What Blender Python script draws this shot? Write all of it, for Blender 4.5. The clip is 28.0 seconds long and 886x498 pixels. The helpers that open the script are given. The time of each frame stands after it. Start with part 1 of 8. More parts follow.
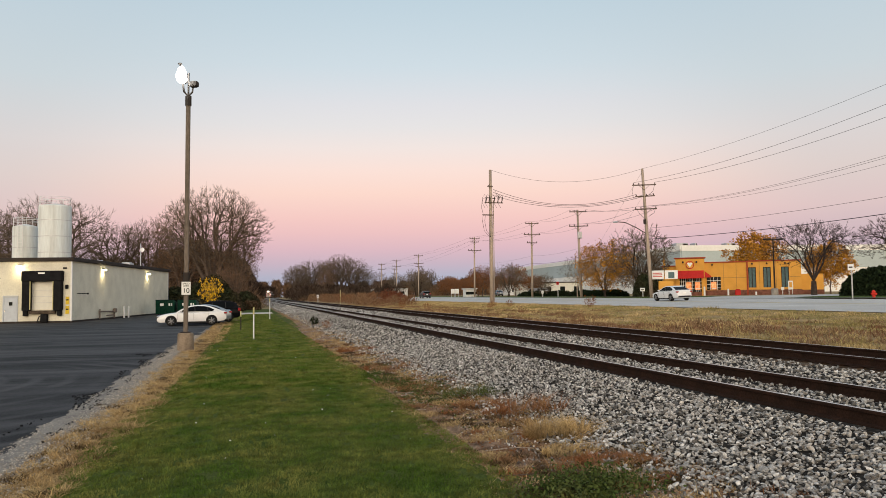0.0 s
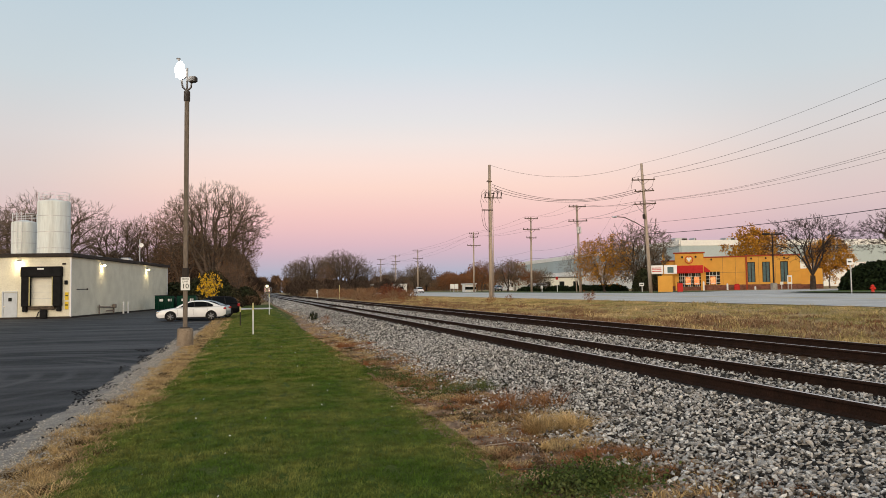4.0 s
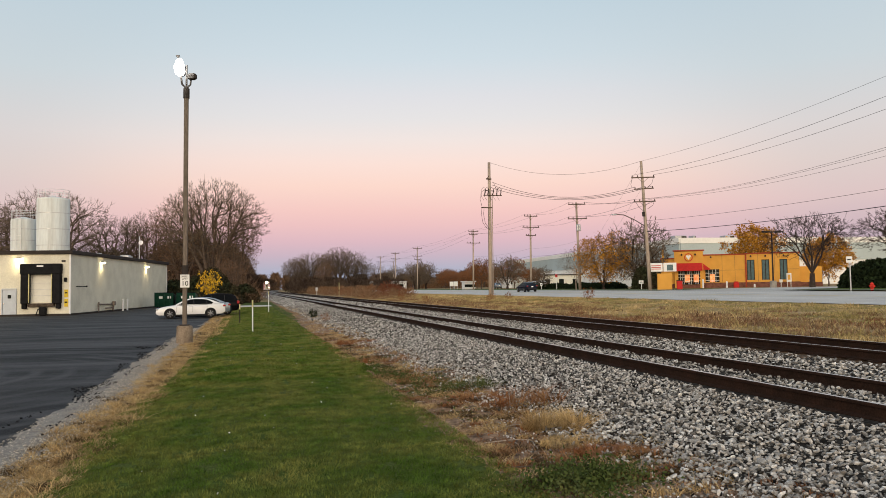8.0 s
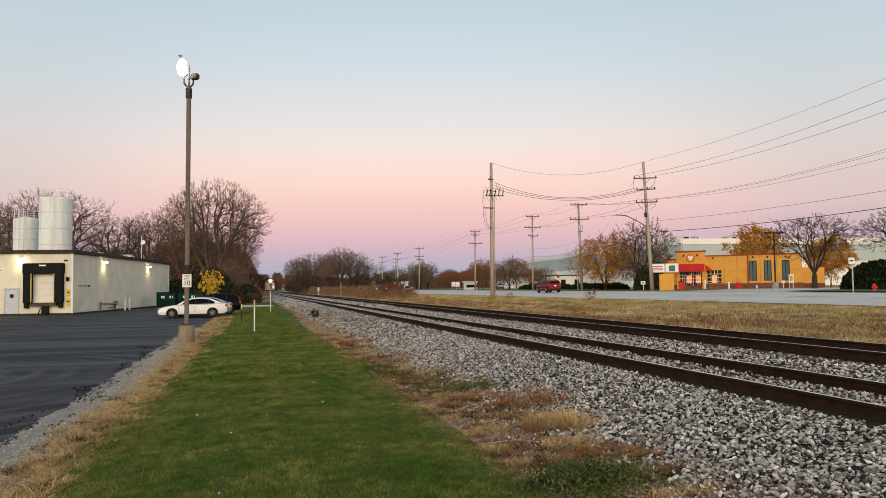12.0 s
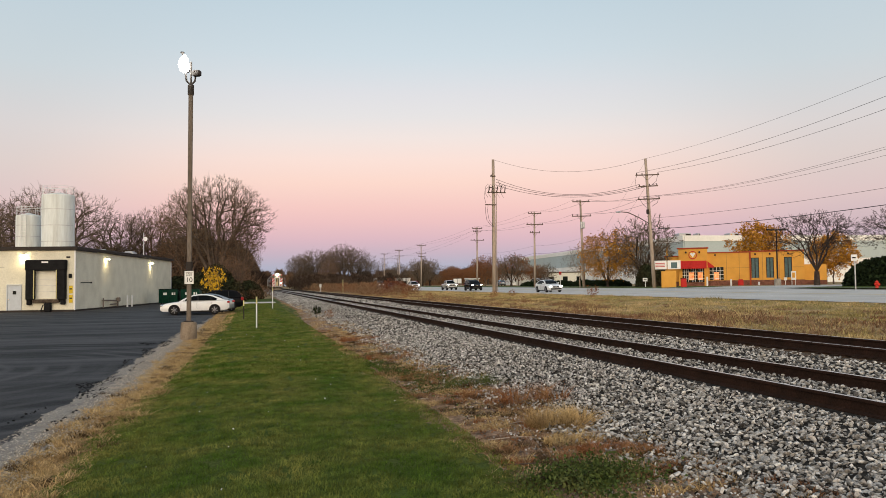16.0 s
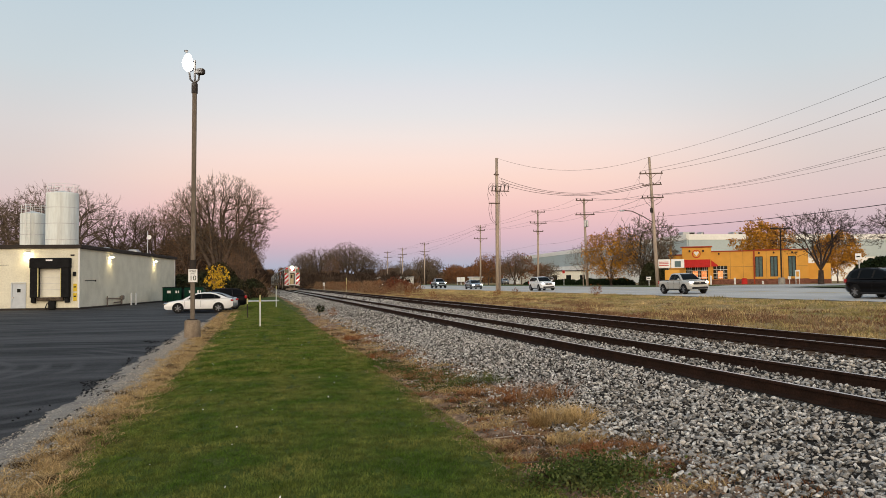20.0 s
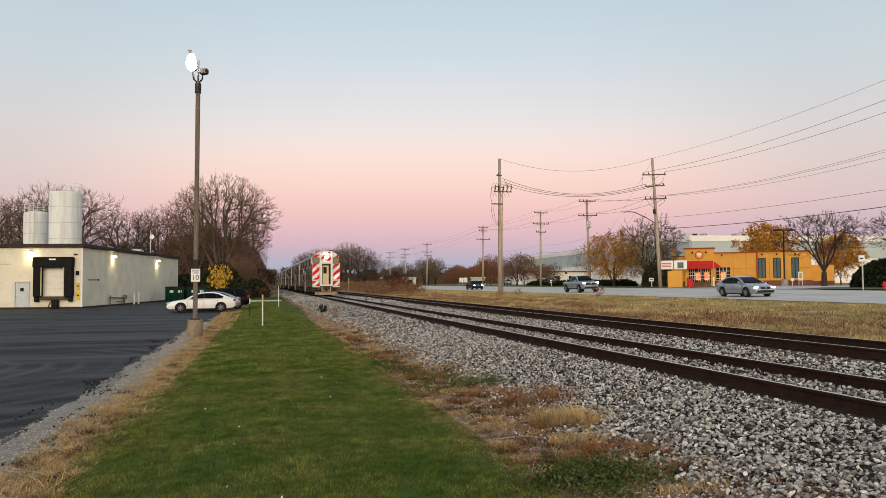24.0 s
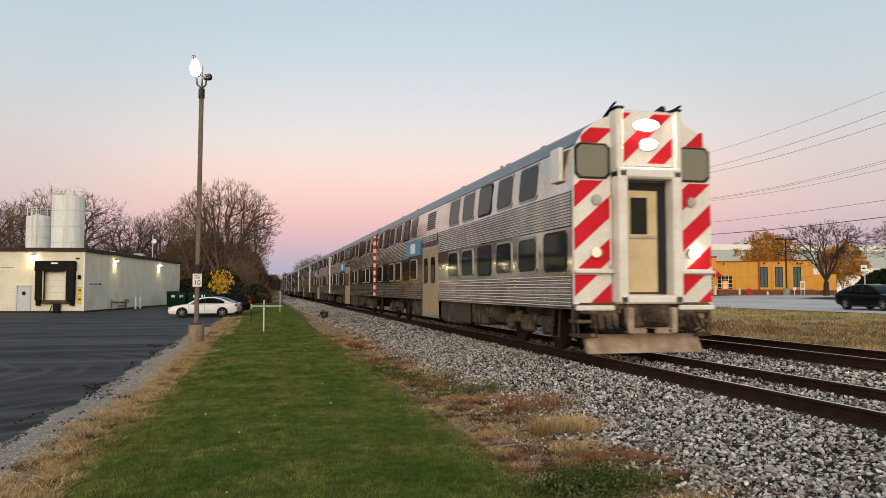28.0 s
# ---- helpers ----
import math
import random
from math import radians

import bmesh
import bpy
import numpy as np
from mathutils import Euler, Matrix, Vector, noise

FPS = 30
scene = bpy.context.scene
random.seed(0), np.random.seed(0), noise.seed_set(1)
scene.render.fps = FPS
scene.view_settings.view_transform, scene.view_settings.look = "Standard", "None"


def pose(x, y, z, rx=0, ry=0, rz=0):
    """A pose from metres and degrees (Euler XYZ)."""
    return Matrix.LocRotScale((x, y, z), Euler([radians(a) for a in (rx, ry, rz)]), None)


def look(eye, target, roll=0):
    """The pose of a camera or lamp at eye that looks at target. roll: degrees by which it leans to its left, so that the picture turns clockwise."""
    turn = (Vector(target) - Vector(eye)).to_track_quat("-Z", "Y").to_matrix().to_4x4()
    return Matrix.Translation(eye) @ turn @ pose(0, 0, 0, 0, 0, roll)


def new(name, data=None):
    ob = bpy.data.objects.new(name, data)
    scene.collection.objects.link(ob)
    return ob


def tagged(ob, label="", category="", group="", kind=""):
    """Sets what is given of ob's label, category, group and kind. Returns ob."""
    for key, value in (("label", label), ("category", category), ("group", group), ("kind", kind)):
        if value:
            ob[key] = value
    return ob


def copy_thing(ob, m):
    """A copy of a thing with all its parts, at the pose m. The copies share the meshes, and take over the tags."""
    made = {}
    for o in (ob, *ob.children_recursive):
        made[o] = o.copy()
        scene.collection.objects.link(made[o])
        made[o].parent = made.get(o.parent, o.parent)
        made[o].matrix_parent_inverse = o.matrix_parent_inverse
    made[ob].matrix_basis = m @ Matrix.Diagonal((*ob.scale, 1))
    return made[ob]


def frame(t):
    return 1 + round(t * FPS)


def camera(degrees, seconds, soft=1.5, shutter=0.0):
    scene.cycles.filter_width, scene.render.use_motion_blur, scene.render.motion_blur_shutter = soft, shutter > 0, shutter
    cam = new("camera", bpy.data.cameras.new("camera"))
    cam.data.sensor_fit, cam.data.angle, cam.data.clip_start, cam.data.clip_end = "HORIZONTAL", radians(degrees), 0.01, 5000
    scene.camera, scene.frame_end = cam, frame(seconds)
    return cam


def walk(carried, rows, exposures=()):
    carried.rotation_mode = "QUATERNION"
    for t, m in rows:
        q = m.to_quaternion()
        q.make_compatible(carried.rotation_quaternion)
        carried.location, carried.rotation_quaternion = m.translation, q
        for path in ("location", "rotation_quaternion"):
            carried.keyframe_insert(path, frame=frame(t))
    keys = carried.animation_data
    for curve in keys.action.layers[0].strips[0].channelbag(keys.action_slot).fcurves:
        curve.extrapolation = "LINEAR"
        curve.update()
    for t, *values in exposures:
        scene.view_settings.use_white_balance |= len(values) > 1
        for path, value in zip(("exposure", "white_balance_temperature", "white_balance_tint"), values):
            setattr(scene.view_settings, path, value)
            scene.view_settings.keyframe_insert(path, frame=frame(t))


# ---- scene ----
T_END = 28.0
cam = camera(59.75, T_END, soft=0.5, shutter=0.2)
EYE = (0.0, 0.0, 1.7)
# seconds, degrees right of the track, degrees up, degrees of lean
PATH = (
    (0.0, 14.254, 3.319, 0.805),
    (0.5, 14.263, 3.261, 0.811),
    (1.0, 14.272, 3.216, 0.818),
    (1.5, 14.282, 3.177, 0.815),
    (2.0, 14.288, 3.132, 0.825),
    (2.5, 14.292, 3.091, 0.843),
    (3.0, 14.296, 3.053, 0.851),
    (3.5, 14.301, 3.010, 0.871),
    (5.5, 14.311, 2.778, 0.914),
    (6.0, 14.325, 2.719, 0.912),
    (6.5, 14.341, 2.669, 0.911),
    (7.0, 14.351, 2.661, 0.908),
    (7.5, 14.349, 2.708, 0.887),
    (8.0, 14.336, 2.772, 0.846),
    (8.5, 14.315, 2.823, 0.798),
    (9.0, 14.303, 2.850, 0.767),
    (9.5, 14.288, 2.868, 0.747),
    (10.0, 14.260, 2.880, 0.730),
    (10.5, 14.246, 2.848, 0.726),
    (11.0, 14.245, 2.799, 0.728),
    (11.5, 14.230, 2.783, 0.727),
    (12.0, 14.196, 2.795, 0.715),
    (12.5, 14.159, 2.826, 0.688),
    (14.5, 14.066, 2.719, 0.711),
    (15.0, 14.069, 2.659, 0.696),
    (15.5, 14.073, 2.592, 0.692),
    (16.0, 14.047, 2.560, 0.695),
    (16.5, 13.984, 2.568, 0.684),
    (17.0, 13.932, 2.562, 0.680),
    (17.5, 13.908, 2.530, 0.682),
    (18.0, 13.896, 2.492, 0.667),
    (18.5, 13.886, 2.460, 0.654),
    (19.0, 13.870, 2.440, 0.650),
    (19.5, 13.841, 2.434, 0.644),
    (20.0, 13.795, 2.451, 0.626),
    (20.5, 13.751, 2.476, 0.598),
    (21.0, 13.728, 2.474, 0.572),
    (21.5, 13.722, 2.451, 0.547),
    (23.5, 13.612, 2.497, 0.438),
    (24.0, 13.605, 2.487, 0.422),
    (24.5, 13.582, 2.485, 0.388),
    (25.0, 13.545, 2.501, 0.344),
    (25.5, 13.513, 2.517, 0.307),
    (26.0, 13.499, 2.514, 0.293),
    (26.5, 13.494, 2.501, 0.296),
    (27.0, 13.477, 2.583, 0.179),
    (27.5, 13.475, 2.732, 0.108),
    (28.0, 13.475, 2.987, 0.000),
)


def cam_pose(yaw, up, lean):
    y, u = radians(yaw), radians(up)
    way = Vector((math.sin(y) * math.cos(u), math.cos(y) * math.cos(u), math.sin(u)))
    return look(EYE, Vector(EYE) + way * 10.0, -lean)


walk(cam, [(t, cam_pose(a, b, c)) for t, a, b, c in PATH], exposures=((0.0, 0.0), (28.0, 0.0)))

# ---- world and light ----
world = bpy.data.worlds.new("dusk")
scene.world = world
world.use_nodes = True
nt = world.node_tree
nt.nodes.clear()
N = nt.nodes.new


def ramp_stops(node, stops):
    el = node.color_ramp.elements
    while len(el) > 1:
        el.remove(el[-1])
    el[0].position, el[0].color = stops[0][0], (*stops[0][1], 1)
    for pos, c in stops[1:]:
        e = el.new(pos)
        e.color = (*c, 1)


def srgb(r, g, b):
    f = lambda v: (v / 255 / 12.92) if v / 255 <= 0.04045 else ((v / 255 + 0.055) / 1.055) ** 2.4
    return (f(r), f(g), f(b))


co = N("ShaderNodeTexCoord")
sep = N("ShaderNodeSeparateXYZ")
nt.links.new(co.outputs["Generated"], sep.inputs[0])
high = N("ShaderNodeMapRange")
high.inputs[1].default_value, high.inputs[2].default_value = -0.02, 1.0
nt.links.new(sep.outputs["Z"], high.inputs[0])
east = N("ShaderNodeValToRGB")
ramp_stops(east, [(0.0, srgb(150, 160, 182)), (0.028, srgb(164, 174, 195)), (0.042, srgb(180, 180, 198)), (0.059, srgb(202, 181, 195)), (0.077, srgb(222, 186, 195)), (0.098, srgb(238, 195, 195)), (0.116, srgb(246, 203, 197)),
                  (0.147, srgb(253, 218, 205)), (0.175, srgb(252, 226, 216)), (0.203, srgb(243, 230, 225)), (0.229, srgb(232, 229, 229)), (0.256, srgb(226, 226, 230)), (0.30, srgb(210, 223, 231)), (0.37, srgb(196, 215, 226)),
                  (0.6, srgb(168, 188, 208)), (1.0, srgb(160, 178, 198))])
edge = N("ShaderNodeValToRGB")
ramp_stops(edge, [(0.0, srgb(150, 155, 178)), (0.05, srgb(182, 172, 190)), (0.08, srgb(206, 182, 190)), (0.116, srgb(222, 198, 197)), (0.16, srgb(222, 208, 204)), (0.2, srgb(219, 213, 212)), (0.27, srgb(204, 214, 219)), (0.37, srgb(190, 208, 219)),
                  (0.6, srgb(168, 188, 208)), (1.0, srgb(160, 178, 198))])
west = N("ShaderNodeValToRGB")
ramp_stops(west, [(0.0, (1.3, 0.85, 0.45)), (0.06, (2.5, 1.75, 1.1)), (0.2, (2.1, 1.75, 1.35)), (0.4, (1.1, 1.05, 0.98)), (1.0, srgb(160, 178, 198))])
nt.links.new(high.outputs[0], east.inputs[0])
nt.links.new(high.outputs[0], edge.inputs[0])
anti = N("ShaderNodeVectorMath")
anti.operation = "DOT_PRODUCT"
anti.inputs[1].default_value = (0.216, 0.976, 0.0)
nt.links.new(co.outputs["Generated"], anti.inputs[0])
near_anti = N("ShaderNodeMapRange")
near_anti.interpolation_type = "SMOOTHSTEP"
near_anti.inputs[1].default_value, near_anti.inputs[2].default_value = 0.86, 0.99
nt.links.new(anti.outputs["Value"], near_anti.inputs[0])
facing = N("ShaderNodeMix")
facing.data_type = "RGBA"
nt.links.new(near_anti.outputs[0], facing.inputs[0])
nt.links.new(edge.outputs[0], facing.inputs[6])
nt.links.new(east.outputs[0], facing.inputs[7])
nt.links.new(high.outputs[0], west.inputs[0])
# the afterglow lies behind the camera
dot = N("ShaderNodeVectorMath")
dot.operation = "DOT_PRODUCT"
dot.inputs[1].default_value = (-0.22, -0.975, 0.0)
nt.links.new(co.outputs["Generated"], dot.inputs[0])
turn = N("ShaderNodeMapRange")
turn.interpolation_type = "SMOOTHSTEP"
turn.inputs[1].default_value, turn.inputs[2].default_value = -0.2, 0.9
nt.links.new(dot.outputs["Value"], turn.inputs[0])
mixer = N("ShaderNodeMix")
mixer.data_type = "RGBA"
nt.links.new(turn.outputs[0], mixer.inputs[0])
nt.links.new(facing.outputs[2], mixer.inputs[6])
nt.links.new(west.outputs[0], mixer.inputs[7])
bg = N("ShaderNodeBackground")
bg.inputs[1].default_value = 1.0
nt.links.new(mixer.outputs[2], bg.inputs[0])
out = N("ShaderNodeOutputWorld")
nt.links.new(bg.outputs[0], out.inputs[0])

sun = new("sun", bpy.data.lights.new("sun", "SUN"))
sun.data.energy, sun.data.angle, sun.data.color = 1.35, radians(40), (1.0, 0.82, 0.60)
sun.matrix_basis = look((0, 0, 0), (0.33, 0.88, -0.27))


# ---- materials ----
def material(name, color, rough=0.7, metal=0.0, vary=0.15, scale=3.0, fine=40.0, bump=0.0, tint=None, rand=0.0, island=0.0, glow=0.0, coat=0.0, stretch=(1, 1, 1), spec=0.06):
    """A surface with variation at two sizes, fine relief, and a change from piece to piece (rand) or from island to island."""
    m = bpy.data.materials.new(name)
    m.use_nodes = True
    t = m.node_tree
    n, link = t.nodes, t.links.new
    b = n["Principled BSDF"]
    b.inputs["Roughness"].default_value, b.inputs["Metallic"].default_value = rough, metal
    b.inputs["Coat Weight"].default_value = coat
    b.inputs["Specular IOR Level"].default_value = 0.5 if metal > 0.3 or coat else spec
    tc = n.new("ShaderNodeTexCoord")
    mp = n.new("ShaderNodeMapping")
    mp.inputs["Scale"].default_value = stretch
    link(tc.outputs["Object"], mp.inputs[0])
    big, small = n.new("ShaderNodeTexNoise"), n.new("ShaderNodeTexNoise")
    big.inputs["Scale"].default_value, big.inputs["Detail"].default_value = scale, 5
    small.inputs["Scale"].default_value, small.inputs["Detail"].default_value = fine, 4
    link(mp.outputs[0], big.inputs["Vector"])
    link(mp.outputs[0], small.inputs["Vector"])
    mx = n.new("ShaderNodeMix")
    mx.data_type = "RGBA"
    c2 = tint or tuple(max(0.0, v * (1 - 2.2 * vary)) for v in color)
    mx.inputs[6].default_value, mx.inputs[7].default_value = (*color, 1), (*c2, 1)
    mr = n.new("ShaderNodeMapRange")
    mr.inputs[1].default_value, mr.inputs[2].default_value = 0.38, 0.68
    link(big.outputs[0], mr.inputs[0])
    link(mr.outputs[0], mx.inputs[0])
    hsv = n.new("ShaderNodeHueSaturation")
    link(mx.outputs[2], hsv.inputs["Color"])
    val = n.new("ShaderNodeMapRange")
    val.inputs[1].default_value, val.inputs[2].default_value = 0.3, 0.7
    val.inputs[3].default_value, val.inputs[4].default_value = 1 - vary * 1.2, 1 + vary * 1.2
    link(small.outputs[0], val.inputs[0])
    last = val.outputs[0]
    for amount, node, socket in ((rand, "ShaderNodeObjectInfo", "Random"), (island, "ShaderNodeNewGeometry", "Random Per Island")):
        if amount:
            src = n.new(node)
            r = n.new("ShaderNodeMapRange")
            r.inputs[3].default_value, r.inputs[4].default_value = 1 - amount, 1 + amount
            link(src.outputs[socket], r.inputs[0])
            mul = n.new("ShaderNodeMath")
            mul.operation = "MULTIPLY"
            link(last, mul.inputs[0])
            link(r.outputs[0], mul.inputs[1])
            last = mul.outputs[0]
    link(last, hsv.inputs["Value"])
    link(hsv.outputs[0], b.inputs["Base Color"])
    if bump:
        bp = n.new("ShaderNodeBump")
        bp.inputs["Strength"].default_value, bp.inputs["Distance"].default_value = min(1.0, bump), 0.02
        link(small.outputs[0], bp.inputs["Height"])
        link(bp.outputs[0], b.inputs["Normal"])
    if glow:
        b.inputs["Emission Color"].default_value, b.inputs["Emission Strength"].default_value = (*color, 1), glow
    return m


def lamp_glow(name, color, strength):
    m = bpy.data.materials.new(name)
    m.use_nodes = True
    b = m.node_tree.nodes["Principled BSDF"]
    b.inputs["Base Color"].default_value = (0.8, 0.8, 0.8, 1)
    b.inputs["Emission Color"].default_value, b.inputs["Emission Strength"].default_value = (*color, 1), strength
    return m


def glass(name, color=(0.012, 0.015, 0.014), rough=0.06, spec=0.08):
    m = bpy.data.materials.new(name)
    m.use_nodes = True
    b = m.node_tree.nodes["Principled BSDF"]
    b.inputs["Base Color"].default_value = (*color, 1)
    b.inputs["Roughness"].default_value = rough
    b.inputs["Specular IOR Level"].default_value = spec
    return m


M_SOIL = material("dry_verge", (0.36, 0.26, 0.14), 0.95, vary=0.35, scale=0.5, fine=9, bump=0.8, tint=(0.20, 0.155, 0.07))
M_DIRT = material("dirt", (0.34, 0.225, 0.15), 0.95, vary=0.45, scale=4.5, fine=38, bump=1.0, tint=(0.095, 0.062, 0.042))
M_GRASS = material("turf", (0.060, 0.090, 0.017), 0.9, vary=0.35, scale=0.6, fine=45, bump=1.0, tint=(0.075, 0.092, 0.022))
M_BLADE = material("grass_blade", (0.062, 0.110, 0.016), 0.8, vary=0.38, scale=1.1, fine=6, tint=(0.185, 0.185, 0.048), island=0.35)
M_STRAW = material("straw", (0.50, 0.36, 0.175), 0.85, vary=0.2, scale=2.5, fine=12, tint=(0.27, 0.175, 0.085), island=0.45)
M_DRYMAT = material("dry_grass_mat", (0.36, 0.25, 0.115), 0.95, vary=0.4, scale=5, fine=30, bump=1.0, tint=(0.13, 0.085, 0.04))
M_RUSSET = material("russet_weed", (0.24, 0.095, 0.042), 0.85, vary=0.2, scale=2, fine=12, tint=(0.28, 0.16, 0.08), island=0.4)
M_DARKWEED = material("withered_dark_weed", (0.055, 0.038, 0.022), 0.9, vary=0.25, scale=3, fine=15, tint=(0.10, 0.062, 0.032), island=0.5)
M_DARKBLADE = material("dark_grass_blade", (0.030, 0.062, 0.012), 0.8, vary=0.25, scale=2, fine=10, tint=(0.05, 0.085, 0.018), island=0.35)
M_WEED = material("green_weed", (0.045, 0.075, 0.018), 0.8, vary=0.2, scale=3, fine=15, tint=(0.10, 0.11, 0.04), island=0.4)
M_ASPHALT = material("fresh_asphalt", (0.012, 0.0125, 0.0142), 0.68, vary=0.28, scale=0.45, fine=45, bump=0.6, tint=(0.075, 0.074, 0.077), stretch=(0.22, 1.6, 1), spec=0.1)


def tyre_swirls(m):
    """Pale scuffs that sweep round in wide arcs, broken up by patches."""
    n, link = m.node_tree.nodes, m.node_tree.links.new
    b = n["Principled BSDF"]
    old = b.inputs["Base Color"].links[0].from_socket
    tc, mp = n.new("ShaderNodeTexCoord"), n.new("ShaderNodeMapping")
    mp.inputs["Location"].default_value = (9.5, -19.0, 0)
    link(tc.outputs["Object"], mp.inputs[0])
    wave, patch = n.new("ShaderNodeTexWave"), n.new("ShaderNodeTexNoise")
    wave.wave_type, wave.rings_direction = "RINGS", "Z"
    for key, v in (("Scale", 0.42), ("Distortion", 2.2), ("Detail", 4.0), ("Detail Scale", 0.7)):
        wave.inputs[key].default_value = v
    patch.inputs["Scale"].default_value, patch.inputs["Detail"].default_value = 0.33, 3
    link(mp.outputs[0], wave.inputs["Vector"])
    link(mp.outputs[0], patch.inputs["Vector"])
    sharp, mask, mul, mix = n.new("ShaderNodeMapRange"), n.new("ShaderNodeMapRange"), n.new("ShaderNodeMath"), n.new("ShaderNodeMix")
    sharp.inputs[1].default_value, sharp.inputs[2].default_value, sharp.inputs[4].default_value = 0.5, 1.0, 0.8
    mask.inputs[1].default_value, mask.inputs[2].default_value = 0.42, 0.62
    link(wave.outputs[1], sharp.inputs[0])
    link(patch.outputs[0], mask.inputs[0])
    mul.operation = "MULTIPLY"
    link(sharp.outputs[0], mul.inputs[0])
    link(mask.outputs[0], mul.inputs[1])
    mix.data_type = "RGBA"
    mix.inputs[7].default_value = (0.075, 0.074, 0.076, 1)
    link(mul.outputs[0], mix.inputs[0])
    link(old, mix.inputs[6])
    link(mix.outputs[2], b.inputs["Base Color"])


tyre_swirls(M_ASPHALT)
M_CRUMB = material("asphalt_crumb", (0.025, 0.025, 0.027), 0.8, vary=0.2, island=0.4)
M_GRAVEL = material("grey_gravel", (0.29, 0.265, 0.23), 0.95, vary=0.3, scale=4, fine=45, bump=1.0, tint=(0.22, 0.20, 0.18))
M_OLIVE = material("olive_grass_blade", (0.25, 0.235, 0.085), 0.85, vary=0.25, scale=0.4, fine=3, tint=(0.30, 0.25, 0.11), island=0.35)
# near-black colour stands in for the shade in the gaps between stones
M_BEDSHADE = material("ballast_bed", (0.040, 0.035, 0.030), 0.95, vary=0.4, scale=7, fine=18, bump=1.0, tint=(0.018, 0.015, 0.013))
M_VERGE = material("verge_grass_blade", (0.54, 0.395, 0.195), 0.85, vary=0.25, scale=0.22, fine=2, tint=(0.27, 0.225, 0.09), island=0.4)
M_BEDFAR = material("far_ballast", (0.30, 0.285, 0.27), 0.95, vary=0.3, scale=9, fine=25, bump=1.0, tint=(0.14, 0.13, 0.12))
M_SCRUB = material("brown_scrub", (0.20, 0.10, 0.055), 0.9, vary=0.2, scale=0.3, island=0.45, tint=(0.22, 0.15, 0.09))
M_STONE = material("ballast_stone", (0.40, 0.39, 0.37), 0.9, vary=0.2, scale=9, fine=60, bump=0.4, tint=(0.20, 0.18, 0.16), island=0.97, rand=0.2)
M_PEBBLE = material("pale_pebble", (0.42, 0.385, 0.33), 0.9, vary=0.15, scale=20, fine=80, bump=0.3, tint=(0.30, 0.26, 0.21), island=0.55)
M_IVY = material("dark_evergreen_brush", (0.030, 0.036, 0.018), 0.85, vary=0.3, scale=0.5, island=0.5, tint=(0.055, 0.040, 0.024))
M_TIE = material("creosoted_timber", (0.075, 0.055, 0.042), 0.9, vary=0.3, scale=3, fine=30, bump=0.7, tint=(0.13, 0.10, 0.075), rand=0.3, stretch=(1, 8, 8))
M_RAIL = material("rusty_rail", (0.024, 0.014, 0.010), 0.85, metal=0.0, vary=0.25, scale=4, fine=40, bump=0.3, tint=(0.036, 0.019, 0.013))
M_SHINE = material("polished_railhead", (0.62, 0.60, 0.58), 0.28, metal=1.0, vary=0.08, scale=2, fine=20)
M_ROAD = material("grey_concrete_road", (0.55, 0.53, 0.495), 0.9, vary=0.1, scale=0.3, fine=30, bump=0.2, tint=(0.47, 0.45, 0.42))
M_CONC = material("concrete", (0.38, 0.36, 0.33), 0.9, vary=0.15, scale=2, fine=30, bump=0.3)
M_PAINT = material("cream_block_paint", (0.70, 0.675, 0.555), 0.75, vary=0.06, scale=0.8, fine=8, bump=0.14, tint=(0.60, 0.575, 0.47))
M_DARKTRIM = material("dark_brown_trim", (0.045, 0.038, 0.034), 0.6, vary=0.1)
M_BLACK = material("black_rubber", (0.016, 0.016, 0.017), 0.8, vary=0.15, scale=3)
M_WHITE = material("white_paint", (0.78, 0.78, 0.77), 0.5, vary=0.05, scale=2)
M_GREYDOOR = material("pale_grey_paint", (0.52, 0.56, 0.60), 0.5, vary=0.04)
M_YELLOW = material("safety_yellow", (0.72, 0.52, 0.05), 0.55, vary=0.08)
M_GALV = material("galvanised_steel", (0.55, 0.56, 0.57), 0.45, metal=0.6, vary=0.1, scale=2, fine=12)
M_SILO = material("silo_white_steel", (0.71, 0.755, 0.745), 0.55, metal=0.0, vary=0.07, scale=2.2, fine=9, tint=(0.56, 0.58, 0.56), stretch=(1, 1, 0.12))
M_BROWNPOLE = material("weathered_brown_pole", (0.17, 0.14, 0.115), 0.7, vary=0.2, scale=2, fine=25, tint=(0.12, 0.10, 0.08), stretch=(1, 1, 0.2))
M_WOODPOLE = material("grey_wooden_pole", (0.43, 0.35, 0.28), 0.9, vary=0.2, scale=1, fine=12, bump=0.4, tint=(0.22, 0.18, 0.15), stretch=(3, 3, 0.2))
M_ARM = material("dark_timber_arm", (0.14, 0.105, 0.085), 0.9, vary=0.2)
M_WIRE = material("black_cable", (0.03, 0.03, 0.033), 0.6, vary=0.05)
M_ORANGE = material("orange_stucco", (0.70, 0.36, 0.075), 0.85, vary=0.05, scale=0.8, fine=20, bump=0.1)
M_BRICK = material("brown_brick", (0.19, 0.085, 0.06), 0.85, vary=0.2, scale=2, fine=12, rand=0.2)
M_RED = material("red_metal", (0.52, 0.035, 0.03), 0.5, vary=0.06)
M_ROOFRED = material("dark_red_coping", (0.36, 0.07, 0.035), 0.6, vary=0.08)
M_TEAL = material("teal_glass_panel", (0.10, 0.16, 0.17), 0.2, vary=0.1)
